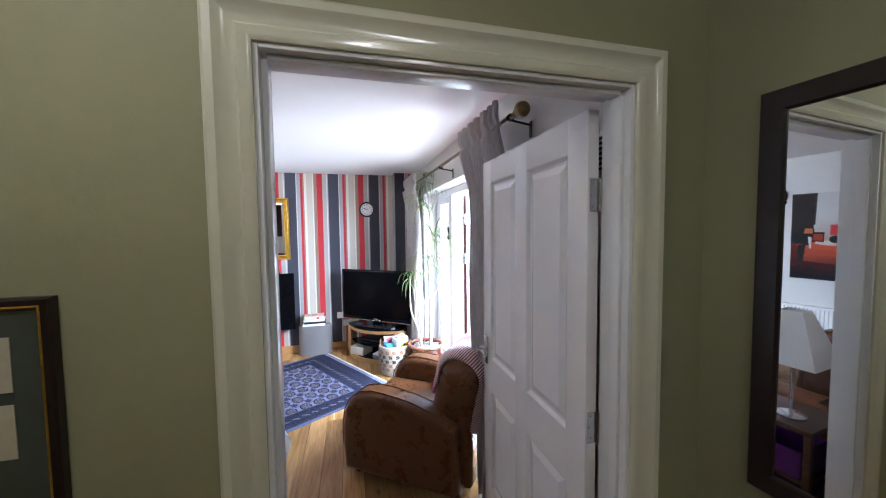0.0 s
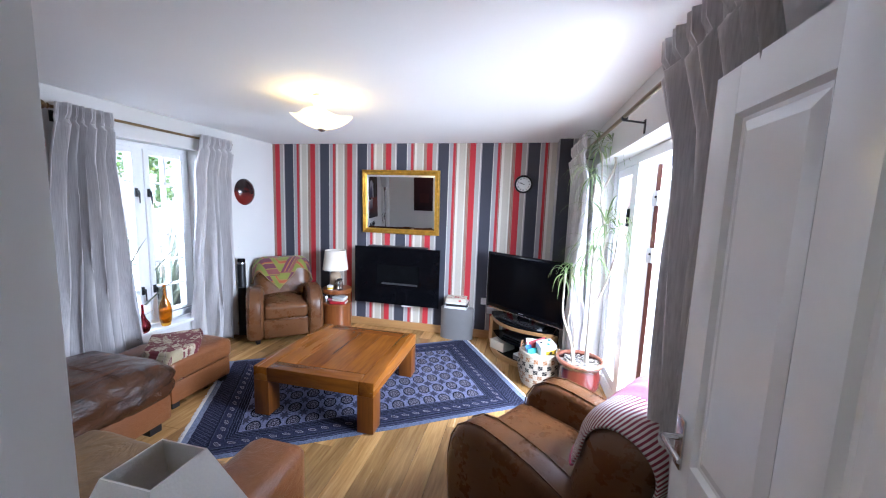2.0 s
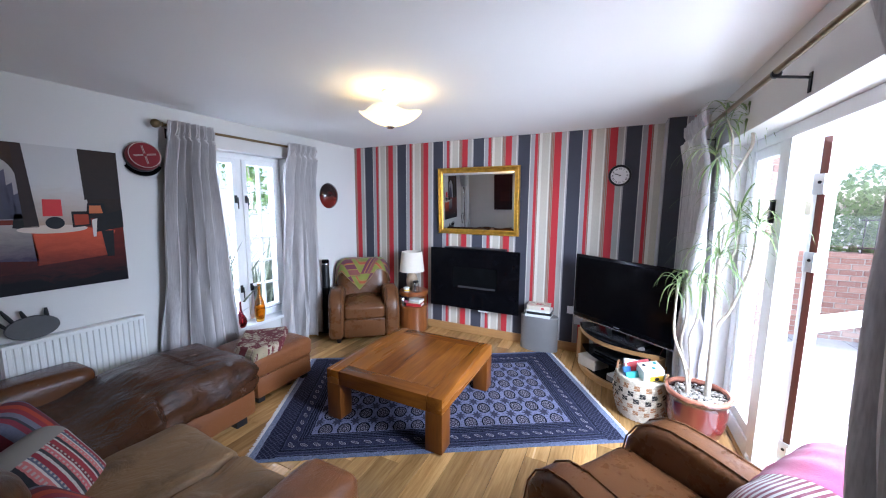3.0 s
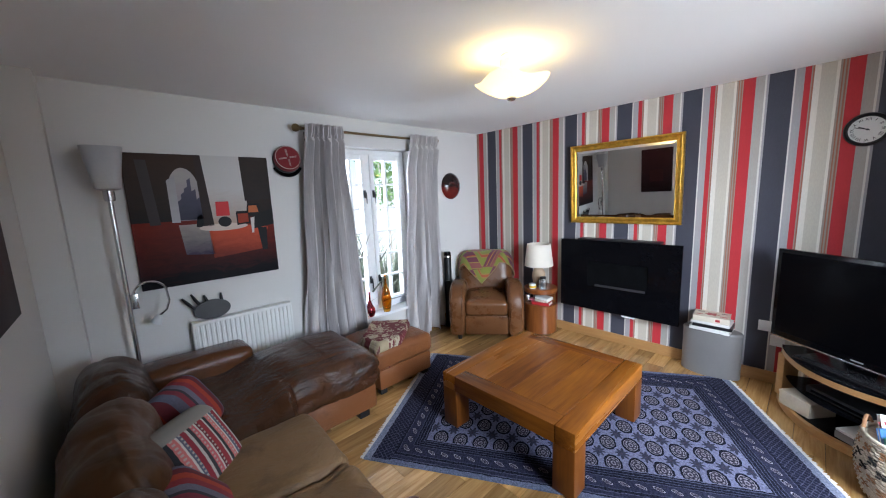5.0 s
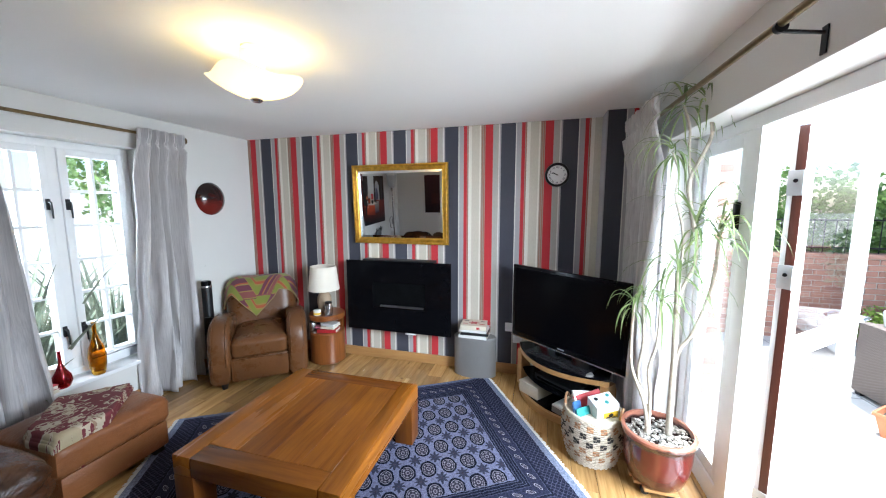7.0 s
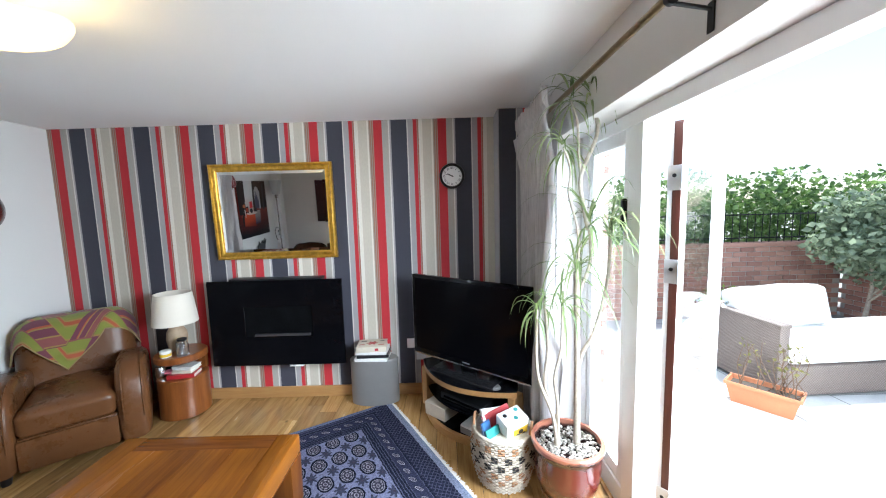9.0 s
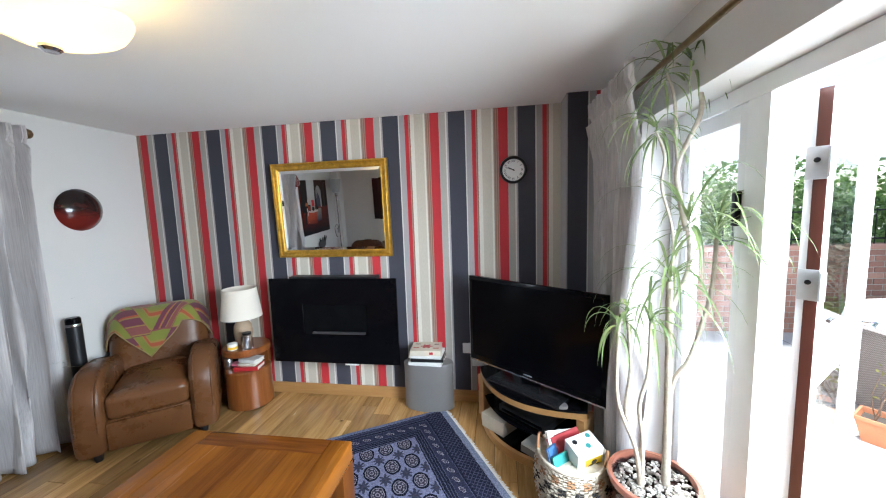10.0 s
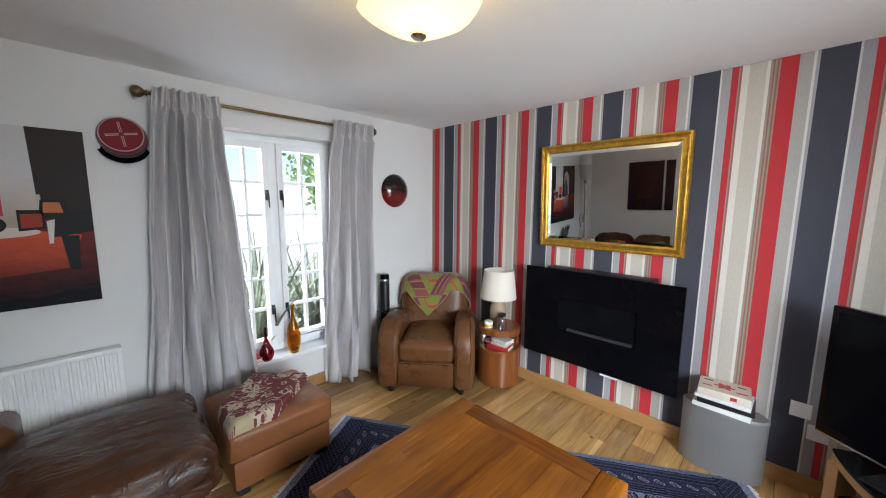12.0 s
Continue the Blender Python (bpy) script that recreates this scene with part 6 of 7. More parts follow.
book(pose(-3.128, 3.052, sill_z + 0.0285, 0, 0, 4), 0.15, 0.115, 0.03, REDC, "red book on the window board", "sill books")
ap = thing("glass_vase", "small blue glass vase on the window board", "vase", pose(-3.12, 3.735, sill_z))
part("body", lathe([(0.03, 0.0), (0.036, 0.01), (0.036, 0.13), (0.033, 0.13), (0.032, 0.012), (0, 0.012)], 28), plain("blue_glaze", (0.05, 0.11, 0.2), 0.25), ap)

tw = thing("tower_speaker", "slim black tower fan behind the armchair", "tower fan", pose(-3.0, 4.225, 0))
part("body", lathe([(0.10, 0.0), (0.10, 0.02), (0.045, 0.03), (0.045, 0.86), (0.04, 0.875)], 32), SATIN, tw)
part("ring", lathe([(0.046, 0.86), (0.047, 0.875), (0.044, 0.88), (0.046, 0.86)], 32), CHROME, tw, "silver ring")
part("cap", lathe([(0.044, 0.875), (0.044, 0.915), (0.036, 0.925), (0, 0.925)], 32), BLACK, tw)

hold = thing("tool_holder", "grey oval holder of black-handled tools above the radiator", "tool holder", pose(XL + 0.045, 1.76, 0.74))
bm = lathe([(0.0, -0.012), (0.118, -0.012), (0.122, -0.008), (0.122, 0.008), (0.118, 0.012), (0.0, 0.012)], 44, (1, 0.62))
part("body", bm, plain("dark_grey_card", (0.05, 0.05, 0.052), 0.5), hold, at=pose(0, 0, 0.075, 90, 0, 90))
for y, a, l in ((-0.13, 38, 0.12), (-0.085, 28, 0.13), (-0.03, 22, 0.10), (0.05, 4, 0.09)):
    part("tool_handle", tube([(0, 0, 0.0), (0, 0, l * 0.6), (0, 0.003, l)], [0.010, 0.012, 0.007], 10), SATIN, hold, at=pose(-0.0, y + 0.02, 0.10, a, 0, 0))

# media boxes on the stand
m0 = stand.matrix_basis
st1 = thing("wooden_box", "pale box on the lower shelf of the stand", "box", m0 @ pose(-0.20, 0.0, 0.056))
part("body", box(-0.10, 0.10, -0.13, 0.06, 0.0, 0.085, 0.004), CREAMC, st1)
part("lid", box(-0.102, 0.102, -0.132, 0.062, 0.085, 0.10, 0.003), CREAMC, st1)
st2 = thing("set_top_box", "black set-top box on the glass shelf", "set-top box", m0 @ pose(0.02, 0.02, 0.209))
part("body", box(-0.19, 0.19, -0.11, 0.12, 0.004, 0.05, 0.004), SATIN, st2)
part("front_strip", box(-0.16, 0.16, -0.112, -0.1095, 0.018, 0.034), BLACK, st2)
st3 = thing("games_console", "white and grey media boxes stacked on the stand", "media box", m0 @ pose(0.14, -0.05, 0.056))
part("body", box(-0.08, 0.08, -0.10, 0.1, 0.0, 0.045, 0.004), GREY, st3)
part("top_case", box(-0.078, 0.076, -0.098, 0.09, 0.0455, 0.06, 0.003), WHITEC, st3)
rm = thing("puck_remote", "small round dark grey remote on the stand top", "remote", m0 @ pose(0.30, -0.06, 0.4225))
part("body", lathe([(0.034, 0), (0.036, 0.006), (0.03, 0.016), (0, 0.018)], 28), GREY, rm)

# ---- basket ----
bk = thing("basket", "woven basket in cream, tan and black checks full of cards", "basket", pose(0.505, 3.955, 0))
STRAW = [plain("cream_straw", (0.50, 0.44, 0.35), 0.8, vary=0.3, scale=40, bump=0.4), plain("tan_straw", (0.30, 0.15, 0.07), 0.8, vary=0.3, scale=40, bump=0.4), plain("black_straw", (0.015, 0.014, 0.013), 0.8, vary=0.3, scale=40, bump=0.4)]


def basket_r(z):
    return 0.145 + 0.045 * math.sin(min(1.0, z / 0.30) * math.pi * 0.72)


cols, rows_n = 60, 26
tiles = [bmesh.new() for _ in STRAW]
for j in range(rows_n):
    za, zb = 0.008 + j * 0.01215, 0.008 + (j + 1) * 0.01215 - 0.001
    for i in range(cols):
        over = (i + j) % 2
        band = j // 4
        c = (0, 1, 1, 2, 2, 1, 0)[band] if (i // 2 + band) % 2 == 0 and j % 4 else 0
        a0, a1 = 2 * math.pi * i / cols, 2 * math.pi * (i + 0.96) / cols
        bm = tiles[c]
        vs = []
        for z in (za, (za + zb) / 2, zb):
            bulge = 0.006 if z not in (za, zb) else 0.0
            for a in (a0, (a0 + a1) / 2, a1):
                r = basket_r(z) + (0.004 if over else -0.002) + bulge * (1 if a not in (a0, a1) else 0.4)
                vs.append(bm.verts.new((r * math.cos(a), r * math.sin(a), z)))
        for y in range(2):
            for x in range(2):
                bm.faces.new((vs[y * 3 + x], vs[y * 3 + x + 1], vs[y * 3 + x + 4], vs[y * 3 + x + 3]))
for k, bm in enumerate(tiles):
    tagged(part("weave", bm, STRAW[k], bk, ("cream straw weave", "tan straw weave", "black straw weave")[k]), kind="stuff")
part("lining", lathe([(0.0, 0.004), (0.138, 0.004), (0.15, 0.06), (0.182, 0.2), (0.176, 0.30), (0.165, 0.318)], 40), STRAW[0], bk)
part("rim", tube([(0.172 * math.cos(a), 0.172 * math.sin(a), 0.326) for a in [2 * math.pi * k / 48 for k in range(49)]], 0.011, 8), STRAW[0], bk)
for s in (0, 180):
    part("handle", tube([(0.172 * math.cos(a), 0.172 * math.sin(a), 0.33 + 0.05 * math.sin((a + 0.3) / 0.6 * math.pi)) for a in [-0.3 + 0.6 * k / 12 for k in range(13)]], 0.008, 8), STRAW[1], bk, at=pose(0, 0, 0, 0, 0, s - 20))
basket_at = bk.matrix_basis
book(basket_at @ pose(-0.04, 0.05, 0.33, 60, 10, 30), 0.20, 0.15, 0.02, WHITEC, "white magazine standing in the basket", "basket papers")
book(basket_at @ pose(-0.02, 0.02, 0.34, 66, -18, 15), 0.18, 0.15, 0.016, REDC, "red children's book standing in the basket", "basket papers")
book(basket_at @ pose(-0.09, -0.03, 0.31, 70, 12, 60), 0.16, 0.13, 0.012, BLUEC, "blue magazine standing in the basket", "basket papers")
book(basket_at @ pose(-0.05, -0.07, 0.30, 74, 0, 40), 0.15, 0.13, 0.010, GREENC, "teal magazine standing in the basket", "basket papers")
gb = thing("game_box", "white and yellow game box in the basket", "box", basket_at @ pose(0.05, -0.03, 0.335, 14, -8, 25))
part("body", box(-0.075, 0.075, -0.055, 0.055, -0.08, 0.09, 0.003), WHITEC, gb)
part("front_print", box(-0.03, 0.07, -0.0565, -0.0548, -0.07, 0.04), YELLOW, gb, "yellow printed panel")
for k, (x, z) in enumerate(((0.0, -0.01), (0.02, 0.015), (0.04, -0.015))):
    part("print", lathe([(0.0, 0.0), (0.016, 0.0), (0.016, 0.001), (0, 0.001)], 16), BLACKC, gb, at=pose(x, -0.0575, z, 90, 0, 0))
for x, y in ((-0.04, 0.02), (0.01, -0.02), (0.045, 0.03)):
    part("print", lathe([(0.0, 0.0), (0.013, 0.0), (0.013, 0.001), (0, 0.001)], 16), GREENC if x > 0 else BLACKC, gb, at=pose(x, y, 0.0905))

# ---- potted dragon tree ----
pot_c = (0.825, 3.765)
caddy = thing("plant_caddy", "round slatted wooden plant caddy on castors", "plant caddy", pose(*pot_c, 0))
for k in range(5):
    y = -0.108 + k * 0.054
    w = math.sqrt(max(0.0, 0.138 ** 2 - y * y))
    part("slat", box(-w, w, y - 0.022, y + 0.022, 0.055, 0.073, 0.003), OAK_TRIM, caddy)
for a in (45, 135, 225, 315):
    cst = part("castor", tube([(0.095 * math.cos(math.radians(a)), 0.095 * math.sin(math.radians(a)) - 0.012, 0.022), (0.095 * math.cos(math.radians(a)), 0.095 * math.sin(math.radians(a)) + 0.012, 0.022)], 0.022, 16), SATIN, caddy)
    part("bracket", box(0.095 * math.cos(math.radians(a)) - 0.015, 0.095 * math.cos(math.radians(a)) + 0.015, 0.095 * math.sin(math.radians(a)) - 0.016, 0.095 * math.sin(math.radians(a)) + 0.016, 0.043, 0.055), CHROME, cst)


def pot_glaze():
    n = Nodes("oxblood_glaze")
    v = n.coord()
    z = n.xyz(v)[2]
    f = n.m("ADD", n.m("MULTIPLY", z, 2.6), n.m("MULTIPLY_ADD", n.noise(v, 9, 5, 0.6, 0.8), 0.16, -0.08))
    n.set(Base_Color=n.ramp(f, [(0.0, (0.045, 0.007, 0.006)), (0.30, (0.10, 0.012, 0.010)), (0.58, (0.09, 0.011, 0.009)), (0.655, (0.030, 0.014, 0.012)), (0.70, (0.05, 0.02, 0.016)), (0.735, (0.34, 0.13, 0.085))]), Roughness=0.16, Coat_Weight=0.5)
    return n.mat


pt = thing("potted_plant", "tall dragon tree with bare stems in a red glazed pot", "potted plant", pose(*pot_c, 0.074))
part("pot", lathe([(0.0, 0.0), (0.13, 0.0), (0.142, 0.01), (0.165, 0.08), (0.178, 0.17), (0.178, 0.24), (0.183, 0.262), (0.192, 0.27), (0.194, 0.29), (0.188, 0.298), (0.172, 0.298), (0.168, 0.285), (0.165, 0.25), (0.0, 0.25)], 56), pot_glaze(), pt, "red glazed pot with a dark band")
rnd = random.Random(3)
bm = bmesh.new()
for k in range(420):
    a, r = rnd.uniform(0, 2 * math.pi), 0.158 * math.sqrt(rnd.random())
    b2 = bmesh.ops.create_icosphere(bm, subdivisions=1, radius=rnd.uniform(0.006, 0.013))
    c = Vector((r * math.cos(a), r * math.sin(a), 0.262 + rnd.uniform(-0.006, 0.01)))
    sc = Vector((rnd.uniform(0.7, 1.3), rnd.uniform(0.7, 1.3), rnd.uniform(0.5, 0.9)))
    for v in b2["verts"]:
        v.co = Vector((v.co.x * sc.x, v.co.y * sc.y, v.co.z * sc.z)) + c
PEB = Nodes("pebbles")
isl = PEB.t.nodes.new("ShaderNodeNewGeometry").outputs["Random Per Island"]
PEB.set(Base_Color=PEB.ramp(isl, [(0.0, (0.10, 0.085, 0.07)), (0.4, (0.28, 0.25, 0.21)), (0.8, (0.42, 0.39, 0.35)), (1.0, (0.55, 0.53, 0.5))]), Roughness=0.7)
tagged(part("pebble_layer", bm, PEB.mat, pt, "grey and buff pebbles"), kind="stuff")
BARK = plain("pale_ringed_bark", (0.40, 0.35, 0.28), 0.8, vary=0.3, scale=30, bump=0.5, fine=90)


def leaf_mat(name, a, b, rough=0.42):
    n = Nodes(name)
    r = n.t.nodes.new("ShaderNodeNewGeometry").outputs["Random Per Island"]
    f = n.m("MULTIPLY_ADD", n.noise(n.coord(), 14, 3), 0.4, n.m("MULTIPLY", r, 0.6))
    n.set(Base_Color=n.ramp(f, [(0.2, a), (0.8, b)]), Roughness=rough, Subsurface_Weight=0.0)
    tr = n.t.nodes.new("ShaderNodeBsdfTranslucent")
    n.put(tr.inputs["Color"], n.ramp(f, [(0.2, [c * 1.6 for c in a]), (0.8, [c * 1.8 for c in b])]))
    mx = n.t.nodes.new("ShaderNodeMixShader")
    mx.inputs[0].default_value = 0.35
    n.t.links.new(n.bsdf.outputs[0], mx.inputs[1])
    n.t.links.new(tr.outputs[0], mx.inputs[2])
    n.t.links.new(mx.outputs[0], n.t.nodes["Material Output"].inputs[0])
    return n.mat


DRAC = leaf_mat("dragon_tree_leaf", (0.07, 0.11, 0.035), (0.25, 0.31, 0.13))


def strap(bm, root, direction, length, width, droop, rnd, seg=8):
    """An arching strap leaf with a folded midrib."""
    d = Vector(direction).normalized()
    side = d.cross(Vector((0, 0, 1)))
    side = side.normalized() if side.length > 0.05 else Vector((1, 0, 0))
    p, rows = Vector(root), []
    for k in range(seg + 1):
        s = k / seg
        w = width * (0.5 + 1.2 * s if s < 0.35 else (1 - s) / 0.65 * 0.92 + 0.03)
        up = side.cross(d).normalized()
        rows.append((bm.verts.new(p - side * w), bm.verts.new(p - up * w * 0.35), bm.verts.new(p + side * w)))
        p = p + d * (length / seg)
        d = (d + Vector((0, 0, -droop * (0.4 + s) / seg * 3))).normalized()
    for a, b in zip(rows, rows[1:]):
        bm.faces.new((a[0], a[1], b[1], b[0]))
        bm.faces.new((a[1], a[2], b[2], b[1]))


def tuft(p, n, length, rnd, width=0.0085, lean=(0.0, 0.0, 0.0), low=-0.2, droop=(0.5, 1.4)):
    """A crown of strap leaves, leaning to one side."""
    bm = bmesh.new()
    for k in range(n):
        a = 2 * math.pi * (k * 0.618) + rnd.uniform(-0.3, 0.3)
        e = rnd.uniform(low, 1.3)
        way = Vector((math.cos(a), math.sin(a), e)) + Vector(lean)
        strap(bm, (rnd.uniform(-0.008, 0.008), rnd.uniform(-0.008, 0.008), 0.04 * e - 0.02), way, length * rnd.uniform(0.65, 1.15), width * rnd.uniform(0.75, 1.2), rnd.uniform(*droop), rnd)
    return part("leaf_tuft", bm, DRAC, pt, at=pose(*p))


rnd = random.Random(21)
# stems: base, bends and tip, in metres from the pot's centre, and thickness
STEMS = [
    ([(-0.058, -0.02, 0.25), (-0.09, -0.03, 0.45), (-0.165, -0.03, 0.66), (-0.176, -0.03, 0.86), (-0.172, -0.03, 1.03)], 0.010),
    ([(-0.058, -0.015, 0.25), (-0.075, 0.0, 0.42), (-0.118, 0.02, 0.60), (-0.102, 0.02, 0.80), (-0.118, 0.02, 1.04)], 0.010),
    ([(-0.055, -0.025, 0.25), (-0.062, -0.03, 0.5), (-0.082, -0.04, 0.66), (-0.050, -0.04, 0.82), (-0.046, -0.04, 1.04)], 0.010),
    ([(-0.060, -0.02, 0.24), (-0.062, -0.02, 0.44)], 0.017),
    ([(0.054, 0.0, 0.25), (0.052, 0.0, 0.7), (0.040, 0.0, 1.21)], 0.019),
    ([(0.053, 0.0, 0.66), (0.072, -0.01, 0.78), (0.125, -0.02, 0.89), (0.192, -0.02, 1.16), (0.204, -0.02, 1.40)], 0.011),
    ([(0.050, 0.0, 0.98), (0.062, 0.01, 1.10), (0.122, 0.02, 1.27), (0.112, 0.02, 1.45)], 0.011),
    ([(0.040, 0.0, 1.19), (0.055, 0.01, 1.33), (0.043, 0.01, 1.46), (0.004, 0.02, 1.62), (0.012, 0.02, 1.74), (-0.024, 0.02, 1.85)], 0.007),
    ([(0.108, 0.02, 1.43), (0.082, 0.03, 1.57), (0.070, 0.03, 1.71), (0.145, 0.03, 1.90), (0.145, 0.03, 2.0), (0.112, 0.03, 2.10)], 0.012),
    ([(0.072, 0.03, 1.69), (0.060, 0.04, 1.84), (0.052, 0.04, 1.98), (0.018, 0.04, 2.09)], 0.008),
]
for pts, r in STEMS:
    fine = []
    ctrl = [Vector(p) for p in pts]
    for k in range(len(ctrl) - 1):
        p0, p1, p2, p3 = ctrl[max(k - 1, 0)], ctrl[k], ctrl[k + 1], ctrl[min(k + 2, len(ctrl) - 1)]
        for s in range(12):
            t_ = s / 12
            fine.append(0.5 * ((2 * p1) + (p2 - p0) * t_ + (2 * p0 - 5 * p1 + 4 * p2 - p3) * t_ ** 2 + (3 * p1 - p0 - 3 * p2 + p3) * t_ ** 3))
    fine.append(ctrl[-1])
    rr = [r * (1 - 0.3 * k / len(fine)) * (1.07 if k % 2 else 0.95) for k in range(len(fine))]
    part("stem", tube(fine, rr, 10), BARK, pt)
for p, n_, l_, lean, low, dr in (
        ((-0.172, -0.03, 1.03), 12, 0.19, (-0.2, -0.1, 0.0), -0.7, (1.2, 2.2)), ((-0.118, 0.02, 1.05), 15, 0.20, (0, 0, 0), -0.6, (1.1, 2.1)), ((-0.046, -0.04, 1.05), 22, 0.26, (0.3, -0.2, 0.25), -0.5, (0.8, 1.8)),
        ((0.04, 0.0, 1.22), 30, 0.34, (0.1, -0.2, 0.1), -0.4, (0.6, 1.5)), ((0.204, -0.02, 1.42), 30, 0.34, (0.2, 0.0, 0.2), -0.3, (0.4, 1.3)), ((0.112, 0.02, 1.46), 38, 0.38, (0.3, -0.1, 0.25), -0.4, (0.4, 1.4)),
        ((-0.024, 0.02, 1.86), 26, 0.26, (0, 0, -0.1), -0.4, (0.8, 1.8)), ((0.112, 0.03, 2.11), 22, 0.22, (0, 0, 0.1), -0.3, (0.5, 1.4)), ((0.018, 0.04, 2.10), 22, 0.24, (-0.1, 0, -0.1), -0.5, (0.7, 1.6))):
    tuft(p, int(n_ * 0.95), l_ * 1.25, rnd, 0.0066, lean, low, (dr[0] + 0.35, dr[1] + 0.5))

# ---- hall ----
DARKWOOD = plain("dark_brown_frame", (0.014, 0.007, 0.006), 0.35, vary=0.25, scale=20)
framed("hall_mirror", "tall mirror in a dark brown wooden frame on the hall wall", "mirror", -0.655, 0.15, 0.955, 1.955, 0.052, 0.022, DARKWOOD, MIRROR, hall_turn @ pose(-0.001, -0.8, 0, 0, 0, -90), [(0, 0), (0, 0.9), (0.06, 1.0), (0.9, 1.0), (1.0, 0.7), (1.0, 0.2)])
MAT_ = plain("olive_mount_board", (0.055, 0.065, 0.045), 0.8)
HP = framed("framed_prints", "two cream architectural prints in a dark and gilt frame", "picture", -0.92, -0.483, 0.80, 1.518, 0.022, 0.02, DARKWOOD, MAT_, pose(0, HY - 0.001, 0), [(0, 0), (0, 0.8), (0.2, 1.0), (0.7, 1.0), (1.0, 0.55), (1.0, 0.2)], "mount")
bm = bmesh.new()
rows = [[bm.verts.new((x, y, z)) for x, z in ((-0.92 + i, 0.80 + i), (-0.483 - i, 0.80 + i), (-0.483 - i, 1.518 - i), (-0.92 + i, 1.518 - i))] for i, y in ((0.014, -0.0208), (0.017, -0.0225), (0.022, -0.014))]
for a, b in zip(rows, rows[1:]):
    for k in range(4):
        bm.faces.new((a[k], a[(k + 1) % 4], b[(k + 1) % 4], b[k]))
part("gilt_slip", bm, GOLD, HP, "thin gilt slip")
PRINT = plain("aged_print_paper", (0.52, 0.47, 0.33), 0.75, vary=0.12)
SEPIA = plain("sepia_ink", (0.30, 0.25, 0.16), 0.8)
for z0 in (1.225, 1.348):
    pr_ = part("print", box(-0.70, -0.548, -0.0145, -0.0125, z0, z0 + 0.10), PRINT, HP, "cream architectural print")
    for x in (-0.675, -0.645, -0.605, -0.58):
        part("ink_bar", box(x, x + 0.006, -0.0152, -0.0146, z0 + 0.015, z0 + 0.072), SEPIA, pr_)
    part("ink_bar", box(-0.68, -0.57, -0.0152, -0.0146, z0 + 0.074, z0 + 0.082), SEPIA, pr_)
for x, y in ((-0.55, 0.15), (0.35, -0.55)):
    sp = thing("ceiling_spotlight", "small brass ceiling spotlight, lit", "spotlight", pose(x, y, 0), "hall spotlights")
    part("ring", lathe([(0.048, 2.4), (0.048, 2.394), (0.036, 2.39), (0.032, 2.399)], 28), BRASS, sp)
    part("lamp", lathe([(0.0, 2.396), (0.03, 2.396), (0.03, 2.398), (0, 2.398)], 24), glow("warm_spot", (1.0, 0.8, 0.5), 30.0), sp)
    li = new("hall_spot", bpy.data.lights.new("hall_spot", "POINT"))
    li.data.energy, li.data.color, li.data.shadow_soft_size = 2.7, (1.0, 0.90, 0.76), 0.04
    li.location = (x, y, 2.34)

# ---- outside ----
GRAVEL = plain("pale_ground", (0.30, 0.29, 0.25), 0.9, vary=0.2, scale=1.5)
single("ground", box(-120, 120, -120, 120, -0.30, -0.16), GRAVEL, "pale ground round the house", "ground", kind="structure")
SLAB = plain("pale_stone_slab", (0.50, 0.49, 0.46), 0.75, vary=0.14, scale=3, bump=0.2)
patio_g = single("pavement", box(1.22, 7.0, -1.5, 10.0, -0.18, -0.135), plain("grey_mortar", (0.25, 0.24, 0.22), 0.9), "patio of pale stone slabs", "pavement", kind="structure")
LAWN = plain("window_bed_soil", (0.05, 0.04, 0.03), 0.9)

BRICKS = Nodes("red_garden_brick")
_r = BRICKS.random()
_v = BRICKS.coord()
_g = BRICKS.noise(_v, 55, 4)
BRICKS.set(Base_Color=BRICKS.mix(BRICKS.m("MULTIPLY", _g, 0.4), BRICKS.ramp(_r, [(0.0, (0.22, 0.075, 0.05)), (0.5, (0.33, 0.13, 0.085)), (1.0, (0.42, 0.21, 0.15))]), (0.45, 0.36, 0.30)), Roughness=0.85)
BRICKS.bump(_g, 0.4, 0.004)
MORTAR = plain("lime_mortar", (0.42, 0.39, 0.34), 0.9)
ivy_leaf = leaf_mat("hedge_leaf", (0.05, 0.10, 0.02), (0.17, 0.26, 0.08), 0.5)
olive_leaf = leaf_mat("grey_green_leaf", (0.12, 0.16, 0.09), (0.30, 0.36, 0.24), 0.55)
phorm = plain("flax_leaf", (0.13, 0.15, 0.10), 0.4, vary=0.75, scale=9)


def brick_wall(x, y0, y1, z0, z1, label, pieces, at=None):
    w = single("garden_wall", box(x + 0.012, x + 0.2, y0, y1, z0, z1), MORTAR, label, "brick wall", at)
    me = mesh_of("brick", box(0, 0.10, 0.005, 0.215, 0.0, 0.065, 0.004, 1), BRICKS.mat)
    z, row, made = z0 + 0.005, 0, 0
    while z + 0.06 < z1 + 0.02:
        y = y0 - (0.11 if row % 2 else 0.0)
        while y < y1 - 0.1:
            if made < pieces and y >= y0 - 0.001:
                b = new("brick", me)
                b.parent = w
                b.matrix_basis = pose(x, y, z)
                made += 1
            y += 0.225
        z += 0.075
        row += 1
    cap_ = part("coping", box(x - 0.015, x + 0.215, y0, y1, z1, z1 + 0.06, 0.006), BRICKS.mat, w)
    return w


